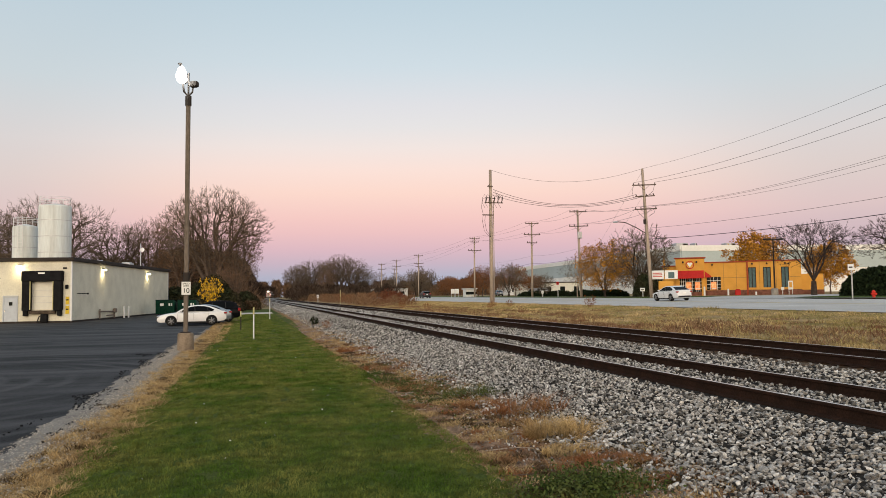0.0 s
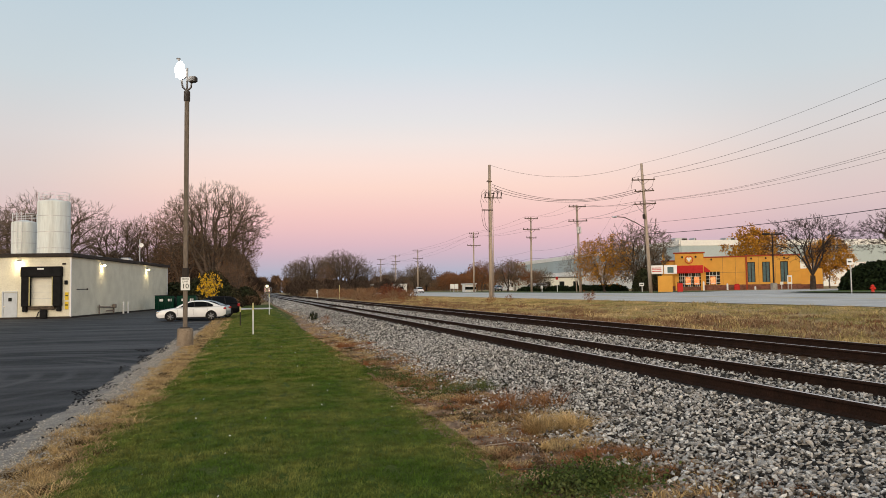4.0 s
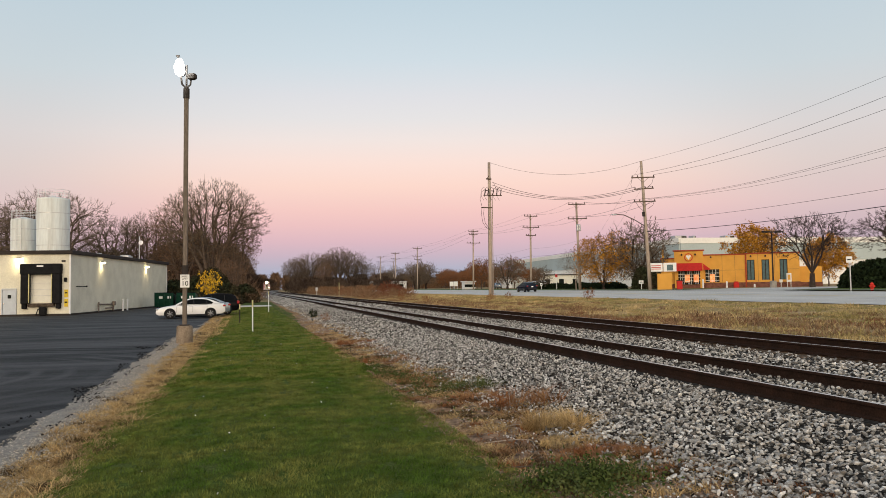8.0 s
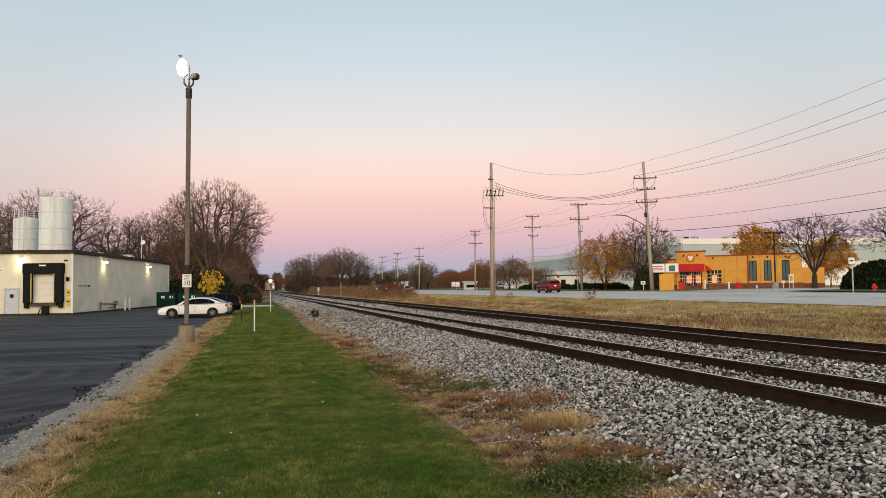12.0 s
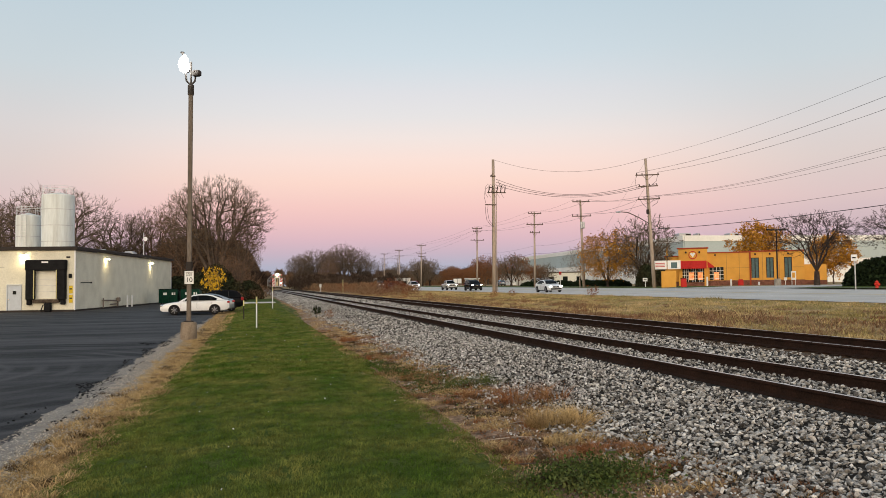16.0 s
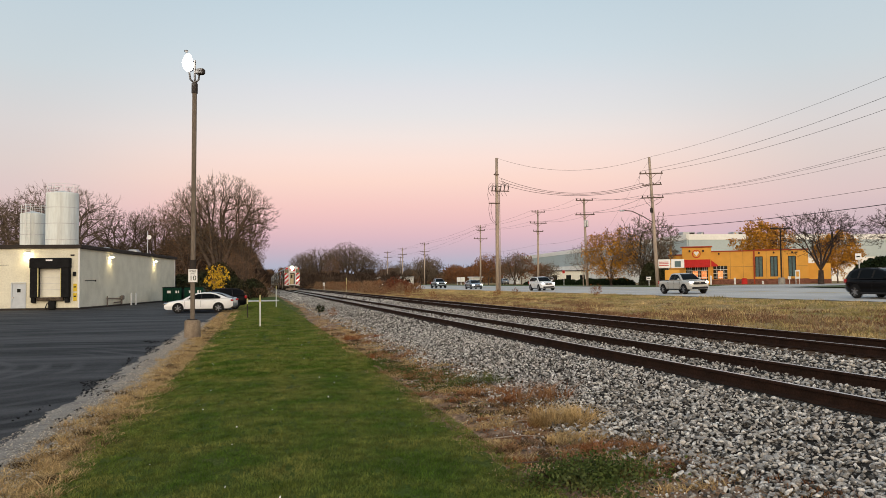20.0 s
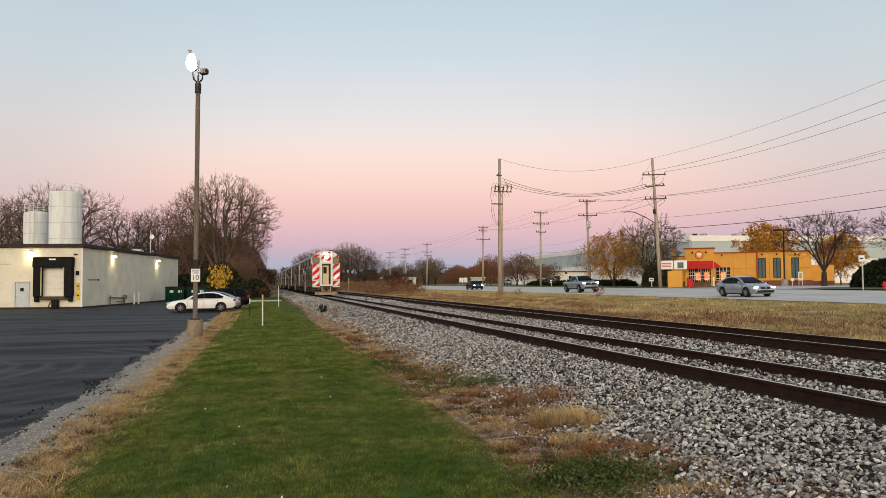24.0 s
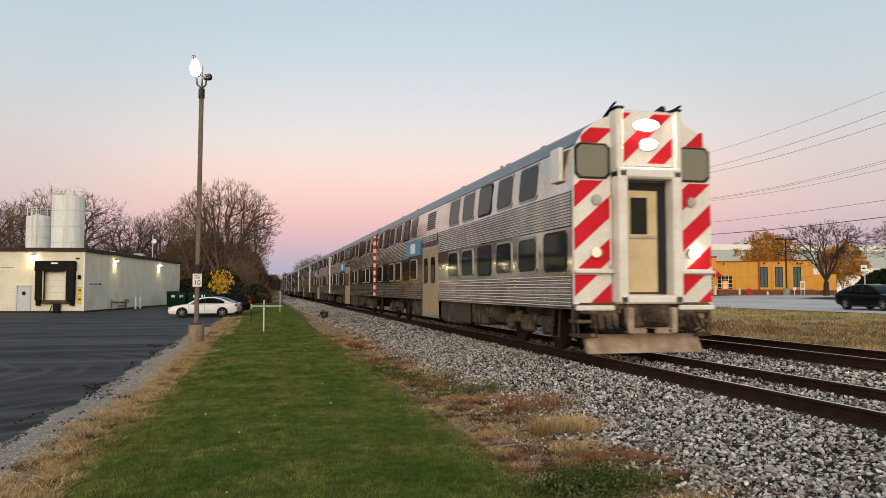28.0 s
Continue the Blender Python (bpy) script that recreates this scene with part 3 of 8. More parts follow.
STONES, STONE_FACES = chunk_set(8, 4)

# ---- the train ----
CAR_L, CAR_W, CAR_H = 25.6, 1.48, 4.83
SECTION = [(1.48, 0.95), (1.48, 3.2), (1.44, 3.75), (1.38, 4.2), (1.22, 4.45), (0.9, 4.65), (0.5, 4.78), (0.0, 4.83)]


def side_x(z):
    """Half width of a passenger car z metres above the rail."""
    for (xa, za), (xb, zb) in zip(SECTION, SECTION[1:]):
        if z <= zb:
            return xa + (xb - xa) * (z - za) / (zb - za)
    return 0.0


def shell(y0, y1):
    ring = [(-x, z) for x, z in SECTION] + [(x, z) for x, z in reversed(SECTION[:-1])]
    return Shape().prism(ring, y0, y1, "y")


def wall_patch(s, side, y0, y1, z0, z1, proud, slot=0, thick=0.03):
    """A slab on the car's side wall, proud of it by that much."""
    o = [side * (side_x(z) + proud) for z in (z0, z1)]
    i = [side * (side_x(z) + proud - thick) for z in (z0, z1)]
    v = [(o[0], y0, z0), (o[0], y1, z0), (o[1], y1, z1), (o[1], y0, z1), (i[0], y0, z0), (i[0], y1, z0), (i[1], y1, z1), (i[1], y0, z1)]
    s.mesh(v, [(0, 1, 2, 3), (7, 6, 5, 4), (0, 4, 5, 1), (1, 5, 6, 2), (2, 6, 7, 3), (3, 7, 4, 0)], slot)


def ribs(side, y0, y1, z0, z1, count):
    """Fluted steel: long half-round ribs, one above another."""
    made = []
    h = (z1 - z0) / count
    for k in range(count):
        z = z0 + k * h
        prof = [(0.0, 0.05), (0.016, 0.25), (0.022, 0.5), (0.016, 0.75), (0.0, 0.95)]
        vs = [(side * (side_x(z + b * h) + a), y, z + b * h) for y in (y0, y1) for a, b in prof]
        made.append(Shape().mesh(vs, [(i, i + 1, i + 6, i + 5) for i in range(4)]))
    return made


def flute(side, y0, y1, z0, z1, count, car):
    for s in ribs(side, y0, y1, z0, z1, count):
        part("flute", s, M_STEEL, car)


def pane(side, y0, y1, z0, z1):
    """A window with cut corners, its rubber frame and the glass."""
    f, g = Shape(), Shape()
    for s, grow, proud in ((f, 0.05, 0.018), (g, 0.0, 0.026)):
        k = 0.1
        a, b, c, d = y0 - grow, y1 + grow, z0 - grow, z1 + grow
        ring = [(a + k, c), (b - k, c), (b, c + k), (b, d - k), (b - k, d), (a + k, d), (a, d - k), (a, c + k)]
        vs = [(side * (side_x(z) + proud), y, z) for y, z in ring] + [(side * (side_x(z) - 0.02), y, z) for y, z in ring]
        s.mesh(vs, [tuple(range(8)), tuple(range(15, 7, -1))] + [(i, (i + 1) % 8, 8 + (i + 1) % 8, 8 + i) for i in range(8)])
    return f, g


def truck(parent, y):
    t = part("truck", Shape().box((-1.05, y, 0.62), (0.14, 2.9, 0.24), 0, 0, 0.04).box((1.05, y, 0.62), (0.14, 2.9, 0.24), 0, 0, 0.04).box((0, y, 0.6), (2.0, 0.4, 0.25), 0, 0, 0.04)
             .box((-1.1, y - 1.25, 0.52), (0.2, 0.34, 0.36), 0, 0, 0.06).box((-1.1, y + 1.25, 0.52), (0.2, 0.34, 0.36), 0, 0, 0.06).box((-1.1, y, 0.5), (0.18, 0.7, 0.3), 0, 0, 0.05)
             .box((-1.12, y - 0.55, 0.68), (0.16, 0.3, 0.3), 0, 0, 0.05).box((-1.12, y + 0.55, 0.68), (0.16, 0.3, 0.3), 0, 0, 0.05), M_UNDER, parent, "grimy steel truck frame")
    for dy in (-1.25, 1.25):
        for x in (-0.76, 0.76):
            part("wheel", Shape().tube([(x - 0.07, y + dy, 0.455), (x + 0.07, y + dy, 0.455)], 0.455, 20), M_RAIL, t)


def passenger_car(cab, label):
    car = thing("passenger_car", None, label, "train car", "cars of the train")
    body = part("body", shell(0.0, CAR_L), M_STEEL, car)
    part("roof", Shape().prism([(-1.40, 4.18), (-1.24, 4.47), (-0.92, 4.67), (-0.5, 4.80), (0, 4.85), (0.5, 4.80), (0.92, 4.67), (1.24, 4.47), (1.40, 4.18), (1.2, 4.3), (0, 4.6), (-1.2, 4.3)], 0.02, CAR_L - 0.02, "y"), M_ROOFSTEEL, car, "smooth blue-grey steel roof")
    for y in (3.5, 6.2, 11.0, 18.5, 22.0):
        part("roof_vent", Shape().box((-0.7, y, 4.76), (0.14, 0.26, 0.06), 0, 0, 0.02), M_ROOFSTEEL, car)
    for side in (-1, 1):
        flute(side, 0.05, 11.35, 0.97, 1.62, 9, car)
        flute(side, 14.1, CAR_L - 0.05, 0.97, 1.62, 9, car)
        flute(side, 0.05, 11.35, 2.56, 3.28, 12, car)
        flute(side, 14.1, CAR_L - 0.05, 2.56, 3.28, 12, car)
        flute(side, 11.6, 14.0, 3.0, 3.28, 4, car)
        cols = [0.35] * cab + [2.0, 3.72, 5.45, 7.15, 8.8] + [15.1, 16.8, 18.5, 20.2, 21.9, 23.6]
        for y in cols:
            w = 1.15
            for z0, z1 in ((1.74, 2.46), (3.36, 4.1)):
                if y < 1 and z0 > 3:
                    continue
                f, g = pane(side, y, y + w, z0, z1)
                fr = part("window_frame", f, M_STEELDULL if (int(y * 10) % 3) else M_PLASTIC, car)
                part("pane", g, M_WINDOW, fr)
        # the wide middle doors and the louvred vent above
        d = Shape()
        wall_patch(d, side, 11.5, 14.0, 0.36, 2.85, 0.004)
        ent = part("doorway", d, M_STEELDULL, car, "recessed double doorway")
        for k in range(2):
            s = Shape()
            wall_patch(s, side, 11.62 + k * 1.16, 12.72 + k * 1.16, 0.42, 2.75, 0.02)
            leaf = part("door_leaf", s, M_DOORTAN, ent, "tan sliding door")
            f, g = pane(side, 11.87 + k * 1.16, 12.47 + k * 1.16, 1.55, 2.45)
            g2 = Shape()
            g2.v, g2.f, g2.s = [(p[0] + side * 0.012, p[1], p[2]) for p in g.v], g.f, g.s
            part("door_pane", g2, M_WINDOW, ent)
        v = Shape()
        wall_patch(v, side, 12.1, 13.3, 3.45, 4.05, 0.012)
        vent = part("vent", v, M_PLASTIC, car, "dark louvred vent")
        for k in range(7):
            s = Shape()
            wall_patch(s, side, 12.12, 13.28, 3.48 + k * 0.08, 3.51 + k * 0.08, 0.03)
            part("slat", s, M_STEELDULL, vent)
        b = Shape()
        wall_patch(b, side, 14.35, 17.0, 2.62, 3.2, 0.045)
        sign = part("blue_panel", b, M_BLUE, car, "pale blue panel with a white emblem")
        e = Shape()
        wall_patch(e, side, 15.2, 16.1, 2.72, 3.1, 0.052)
        part("emblem", e, M_SIGNWHITE, sign)
    part("underbox", Shape().box((-0.9, 10.0, 0.62), (0.9, 2.6, 0.7), 0, 0, 0.05).box((-0.85, 7.2, 0.66), (0.9, 1.6, 0.6), 0, 0, 0.05).box((0.9, 9.0, 0.62), (0.9, 4.0, 0.7), 0, 0, 0.05), M_UNDER, car, "grimy equipment boxes")
    part("underbox", Shape().box((-0.9, 15.6, 0.64), (0.9, 1.9, 0.66), 0, 0, 0.05).box((0.0, 12.8, 0.75), (1.6, 20.0, 0.35), 0, 0, 0.05), M_UNDER, car, "grimy equipment boxes")
    for side in (-1, 1):
        part("side_tank", Shape().tube([(side * 1.1, 5.6, 0.72), (side * 1.1, 6.3, 0.72)], 0.26, 12), M_UNDER, car, "grimy air tank")
        for y, w in ((8.7, 1.7), (11.05, 0.8), (14.5, 0.9)):
            part("skirt_plate", Shape().box((side * 1.36, y, 0.66), (0.05, w, 0.6), 0, 0, 0.01), M_SKIRT, car, "dusty brown skirt plate")
        for y in (1.1, 6.9, 17.5, 24.4):
            part("step_bracket", Shape().tube([(side * 1.3, y, 0.95), (side * 1.34, y, 0.35), (side * 1.34, y + 0.4, 0.35), (side * 1.3, y + 0.4, 0.95)], 0.022, 5), M_SKIRT, car)
    # added black block: shuts out daylight and darkens the underside between the trucks
    part("underside_block", Shape().box((0.1, 12.6, 0.62), (1.5, 13.5, 0.6), 0, 0, 0.05), M_BLACK, car, "black block added to stop daylight under the car")
    truck(car, 3.6)
    truck(car, 21.6)
    rear = part("rear_diaphragm", Shape().box((0, CAR_L + 0.1, 2.3), (1.2, 0.22, 2.6), 0, 0, 0.05), M_BLACK, car)
    if cab:
        cab_front(car)
    else:
        part("front_diaphragm", Shape().box((0, -0.08, 2.3), (1.2, 0.2, 2.6), 0, 0, 0.05), M_BLACK, car)
        part("end_post", Shape().box((-1.49, 0.12, 2.55), (0.09, 0.3, 3.1), 0, 0, 0.02), M_STRIPE_W, car, "white end post")
    return car


def stripes(parent, x0, x1, z0, z1, slope, start, y, step=0.62, wide=0.31):
    """Slanting red bands on a white panel, clipped to it."""
    k = start
    n = 0
    while k < z1 + 1.5:
        poly = [(x0, k), (x1, k + slope * (x1 - x0)), (x1, k + slope * (x1 - x0) + wide), (x0, k + wide)]
        for keep, lim in ((1, z0), (-1, z1)):
            res = []
            for (xa, za), (xb, zb) in zip(poly, poly[1:] + poly[:1]):
                ia, ib = (za - lim) * keep >= 0, (zb - lim) * keep >= 0
                if ia:
                    res.append((xa, za))
                if ia != ib:
                    f = (lim - za) / (zb - za)
                    res.append((xa + (xb - xa) * f, lim))
            poly = res
            if not poly:
                break
        if len(poly) > 2:
            part("red_stripe", Shape().prism(poly, y - 0.006, y + 0.004, "y"), M_STRIPE_R, parent, "slanting red stripe")
        k += step
        n += 1


def cab_front(car):
    """The striped cab end: two side panels, the door between its posts, the lamp box, lights, plow and coupler."""
    for side in (-1, 1):
        x0, x1 = sorted((side * 0.70, side * 1.485))
        pl = Shape().prism([(side * 0.70, 1.05), (side * 1.485, 1.05), (side * 1.485, 3.3), (side * 1.455, 3.8), (side * 1.40, 4.2), (side * 1.24, 4.46), (side * 0.95, 4.66), (side * 0.7, 4.75)], -0.06, 0.02, "y")
        panel = part("end_panel", pl, M_STRIPE_W, car, "white cab end panel with red stripes")
        stripes(panel, x0 + 0.01, x1 - 0.01, 1.08, 1.62, 0.88, 0.37 if side < 0 else 0.25, -0.064, 0.83, 0.42)
        stripes(panel, x0 + 0.01, x1 - 0.01, 1.74, 3.46, 0.88, 1.26 if side < 0 else 1.13, -0.064, 0.83, 0.42)
        stripes(panel, x0 + (0.16 if side < 0 else 0.01), x1 - (0.01 if side < 0 else 0.16), 4.2, 4.5, 0.88, 3.9 if side < 0 else 3.6, -0.064, 0.83, 0.42)
        part("ledge", Shape().box((side * 1.1, -0.11, 1.68), (0.8, 0.14, 0.07), 0, 0, 0.015), M_STRIPE_W, car, "white step ledge")
        k = 0.09
        cx, cz, w, h = side * 1.09, 3.84, 0.33, 0.31
        ring = lambda w, h: [(cx - w + k, cz - h), (cx + w - k, cz - h), (cx + w, cz - h + k), (cx + w, cz + h - k), (cx + w - k, cz + h), (cx - w + k, cz + h), (cx - w, cz + h - k), (cx - w, cz - h + k)]
        win = part("cab_window", Shape().prism(ring(w + 0.04, h + 0.04), -0.085, -0.05, "y"), M_PLASTIC, car, "rounded cab window in black rubber")
        part("pane", Shape().prism(ring(w, h), -0.092, -0.055, "y"), M_CABGLASS, win)
        for z in (2.05, 3.08):
            part("lamp_housing", Shape().tube([(side * 1.02, -0.05, z), (side * 1.02, -0.14, z)], [0.105, 0.095], 14), M_STEELDULL, car, "round steel marker lamp")
        part("ditch_light", Shape().tube([(side * 1.06, -0.13, 2.05), (side * 1.06, -0.155, 2.05)], 0.1, 14), G_DITCH if side > 0 else M_CHROME, car, "lit ditch light" if side > 0 else "dark ditch light")
        part("door_post", Shape().box((side * 0.58, -0.19, 2.36), (0.2, 0.36, 2.6), 0, 0, 0.03).box((side * 0.62, -0.17, 4.25), (0.15, 0.34, 1.2), 0, 0, 0.03), M_STRIPE_W, car, "worn white collision post")
        part("post_cap", Shape().box((side * 0.62, -0.15, 4.87), (0.19, 0.38, 0.05), 0, 0, 0.015).tube([(side * 0.66, 0.3, 4.8), (side * 0.68, -0.1, 4.93), (side * 0.7, -0.3, 4.96)], 0.025, 6), M_BLACK, car, "black antenna cap")
        part("brake_hose", Shape().tube([(side * 0.55, -0.2, 0.95), (side * 0.6, -0.32, 0.72), (side * 0.5, -0.34, 0.5), (side * 0.35, -0.3, 0.55)], 0.03, 6), M_BLACK, car)
        part("corner_steps", Shape().box((side * 1.3, 0.1, 0.72), (0.3, 0.4, 0.06)).box((side * 1.3, 0.1, 0.45), (0.3, 0.35, 0.05)).box((side * 1.44, 0.1, 0.7), (0.04, 0.08, 0.6)), M_UNDER, car)
        part("grab_rail", Shape().tube([(side * 0.76, -0.08, 1.75), (side * 0.76, -0.16, 1.8), (side * 0.76, -0.16, 3.1), (side * 0.76, -0.08, 3.15)], 0.018, 6), M_STRIPE_W, car)
    # door recess
    part("vestibule", Shape().box((0, -0.035, 2.35), (0.98, 0.06, 2.2)), M_PLASTIC, car, "dark door recess")
    door = part("end_door", Shape().box((-0.06, -0.075, 2.28), (0.66, 0.05, 2.0), 0, 0, 0.012), M_CREAM, car, "cream end door with one window")
    part("pane", Shape().box((-0.13, -0.105, 2.78), (0.36, 0.02, 0.72), 0, 0, 0.008), M_WINDOW, door)
    part("kick_rail", Shape().box((-0.06, -0.11, 2.36), (0.6, 0.03, 0.05)), M_STEELDULL, door)
    part("lintel", Shape().box((0, -0.19, 3.6), (1.36, 0.36, 0.22), 0, 0, 0.04), M_STRIPE_W, car)
    part("sill", Shape().box((0, -0.2, 1.14), (1.35, 0.34, 0.16), 0, 0, 0.03), M_STRIPE_W, car, "scuffed white threshold")
    box = part("lamp_box", Shape().prism([(-0.02, 3.72), (-0.26, 3.74), (-0.24, 4.82), (-0.02, 4.90)], -0.545, 0.545, "x"), M_STRIPE_W, car, "white lamp box with red stripes")
    stripes(box, -0.52, 0.52, 3.80, 4.78, 0.95, 2.97, -0.264, 0.83, 0.36)
    for x, z, w in ((-0.04, 4.55, 0.25), (0.0, 4.17, 0.16)):
        bezel = [(x + (w + 0.035) * math.cos(a), z + 0.135 * math.sin(a)) for a in [k * math.pi / 12 for k in range(24)]]
        part("headlight_bezel", Shape().prism(bezel, -0.29, -0.24, "y"), M_STEELDULL, box, "steel headlight rim")
        ring = [(x + w * math.cos(a), z + 0.1 * math.sin(a)) for a in [k * math.pi / 12 for k in range(24)]]
        part("headlight", Shape().prism(ring, -0.302, -0.27, "y"), G_HEAD, box, "lit oval headlight")
    part("horn", Shape().tube([(0.42, -0.1, 4.93), (0.42, 0.3, 4.93)], [0.07, 0.025], 10).tube([(0.58, 0.0, 4.88), (0.58, 0.35, 4.88)], [0.06, 0.025], 10).box((0.5, 0.3, 4.82), (0.25, 0.1, 0.2)), M_BLACK, car, "black roof horns")
    part("coupler", Shape().box((0, -0.35, 0.82), (0.34, 0.75, 0.3), 0, 0, 0.06).box((0, -0.1, 0.85), (1.0, 0.3, 0.5), 0, 0, 0.05), M_UNDER, car, "grimy coupler")
    part("end_beam", Shape().box((0, 0.0, 0.97), (2.8, 0.3, 0.22), 0, 0, 0.03).box((-0.85, -0.05, 0.72), (0.5, 0.3, 0.35), 0, 0, 0.05).box((0.85, -0.05, 0.72), (0.5, 0.3, 0.35), 0, 0, 0.05), M_UNDER, car, "grimy end beam")
    for side in (-1, 1):
        part("beam_plate", Shape().box((side * 1.08, -0.12, 0.98), (0.8, 0.1, 0.1), 0, 0, 0.02), M_STRIPE_W, car, "scuffed white beam plate")
        part("bracket", Shape().box((side * 0.46, -0.3, 0.74), (0.12, 0.2, 0.5), 0, 0, 0.02).box((side * 0.3, -0.28, 0.54), (0.4, 0.1, 0.12), 0, 0, 0.02), M_PLOW, car, "pale worn bracket")
        part("step_hanger", Shape().tube([(side * 1.42, -0.02, 1.0), (side * 1.42, -0.1, 0.42), (side * 1.05, -0.1, 0.42), (side * 1.05, -0.02, 1.0)], 0.022, 6), M_SKIRT, car)
        for k in range(3):
            part("air_hose", Shape().tube([(side * (0.75 + k * 0.16), -0.16, 0.86), (side * (0.8 + k * 0.15), -0.3, 0.66 - 0.04 * k), (side * (0.66 + k * 0.14), -0.3, 0.5), (side * (0.5 + k * 0.1), -0.24, 0.6)], 0.026, 6), M_BLACK, car)
        part("roof_grab", Shape().tube([(side * 0.62, -0.25, 4.75), (side * 0.64, -0.2, 4.84), (side * 0.64, 0.15, 4.84), (side * 0.64, 0.2, 4.76)], 0.02, 6), M_BLACK, car)
    part("plow", Shape().prism([(-0.10, 0.10), (0.04, 0.12), (0.18, 0.46), (0.08, 0.46)], -1.22, 1.22, "x"), M_PLOW, car, "rust-stained pale plow blade")
    part("cab_side_shade", Shape().box((-1.5, 0.75, 3.85), (0.09, 0.5, 0.7), 0, 0, 0.02), M_STRIPE_W, car, "folded white window shade")


# yellow-green base colour paints in part of the western sky's reflection
M_CABGLASS = glass("cab_glass_sky_tint", (0.10, 0.11, 0.07), 0.05, 0.7)
lead = passenger_car(True, "stainless steel double-deck cab car with a red and white striped end")
coach = passenger_car(False, "stainless steel double-deck passenger coach with fluted sides")
second = copy_thing(coach, Matrix.Identity(4))
second["label"] = "stainless steel passenger coach with a striped red and white end post"
for k in range(8):
    part("post_stripe", Shape().box((-1.492, 0.12, 1.25 + k * 0.38), (0.1, 0.31, 0.19), 0, 0, 0.01), M_STRIPE_R, second, "red stripe on the end post")
TRAIN = [lead, second, coach] + [copy_thing(coach, Matrix.Identity(4)) for _ in range(4)]


def engine():
    e = thing("locomotive", None, "pale grey diesel locomotive pushing at the rear of the train", "locomotive")
    part("body", Shape().prism([(-1.5, 1.1), (1.5, 1.1), (1.5, 3.9), (1.1, 4.5), (-1.1, 4.5), (-1.5, 3.9)], 0, 17.5, "y"), M_STEELDULL, e, round_by=0.08)
    part("stripe", Shape().box((0, 8.7, 2.0), (3.04, 17.3, 0.5)), M_BLUE, e, "blue side stripe")
    part("fuel_tank", Shape().box((0, 8.7, 0.75), (2.6, 4.5, 0.75), 0, 0, 0.1), M_UNDER, e)
    for k in range(4):
        part("side_grille", Shape().box((-1.51, 4 + k * 2.6, 3.2), (0.04, 2.0, 0.8)), M_PLASTIC, e)
    truck(e, 3.4)
    truck(e, 14.2)
    return e


TRAIN.append(engine())


def train_front(t):
    """How far along the line the train's striped end stands at t seconds."""
    return 13.9 + 17.75 * (28.0 - t)


def train_rows(k, length):
    rows = []
    n = 29
    for i in range(n):
        t = T_END * i / (n - 1)
        y = train_front(t) + k * 25.95
        uc, zr = TRACKS[0]
        a, b = y + 3.6, y + length - 4.0
        ax, bx = uc + bend(a), uc + bend(b)
        turn = math.atan2(bx - ax, b - a)
        x = ax - math.sin(turn) * 3.6
        rows.append((t, pose(x, y, zr, 0, 0, -math.degrees(turn))))
    return rows



# ---- the works building and its yard ----
LOT_Z = -0.17
BLD = pose(-13.7, 67.4, LOT_Z, 0, 0, -8.6)   # its corner; local +y runs along the long wall, -x along the dock wall
building = thing("works_building", BLD, "low cream-painted block works building with dark roof edge", "building")
long_wall = part("long_wall", Shape().box((-0.15, 15.1, 2.5), (0.3, 30.2, 5.0)), M_PAINT, building, "cream painted block wall")
dock_wall = part("dock_wall", Shape().box((-0.65, 0.15, 2.5), (0.7, 0.3, 5.0)).box((-2.12, 0.15, 4.3), (2.24, 0.3, 1.4)).box((-2.12, 0.15, 0.55), (2.24, 0.3, 1.1)).box((-9.27, 0.15, 2.5), (12.06, 0.3, 5.0)), M_PAINT, building, "cream painted dock wall")
part("back_wall", Shape().box((-15.2, 15.1, 2.5), (0.3, 30.2, 5.0)).box((-7.7, 30.05, 2.5), (14.7, 0.3, 5.0)), M_PAINT, building)
part("roof", Shape().box((-7.7, 15.1, 4.85), (14.7, 29.6, 0.15)), M_GRAVEL, building, "flat gravelled roof")
part("roof_edge", Shape().box((0.0, 15.1, 5.06), (0.5, 30.6, 0.3), 0, 0, 0.03).box((-7.8, 0.05, 5.06), (15.1, 0.5, 0.3), 0, 0, 0.03), M_DARKTRIM, building, "dark brown metal roof edge")
# block courses of the long wall, as shallow joints
for k in range(1, 12):
    part("course_joint", Shape().box((0.002, 15.1, k * 0.4), (0.008, 30.0, 0.012)), M_PAINT, building)
part("panel_seam", Shape().box((-9.9, -0.004, 3.6), (9.0, 0.012, 0.03)), M_DARKTRIM, building)
part("corner_strip", Shape().box((0.01, 0.0, 2.5), (0.12, 0.12, 4.8)), M_WHITE, building, "pale corner strip")
part("far_corner_strip", Shape().box((0.012, 30.15, 2.5), (0.05, 0.2, 4.8)), M_WHITE, building)
dock = part("dock_door", Shape().box((-2.12, 0.12, 2.35), (2.05, 0.06, 2.5)), M_CREAMDOOR, building, "closed pale sectional dock door")
for k in range(1, 5):
    part("door_seam", Shape().box((-2.12, 0.085, 1.1 + k * 0.5), (2.05, 0.012, 0.02)), M_GALV, dock)
seal = part("dock_seal", Shape().box((-3.32, -0.18, 2.45), (0.62, 0.5, 3.0), 0, 0, 0.06).box((-0.92, -0.18, 2.45), (0.62, 0.5, 3.0), 0, 0, 0.06).box((-2.12, -0.2, 3.72), (3.1, 0.56, 0.85), 0, 0, 0.06), M_BLACK, building, "black padded dock seal")
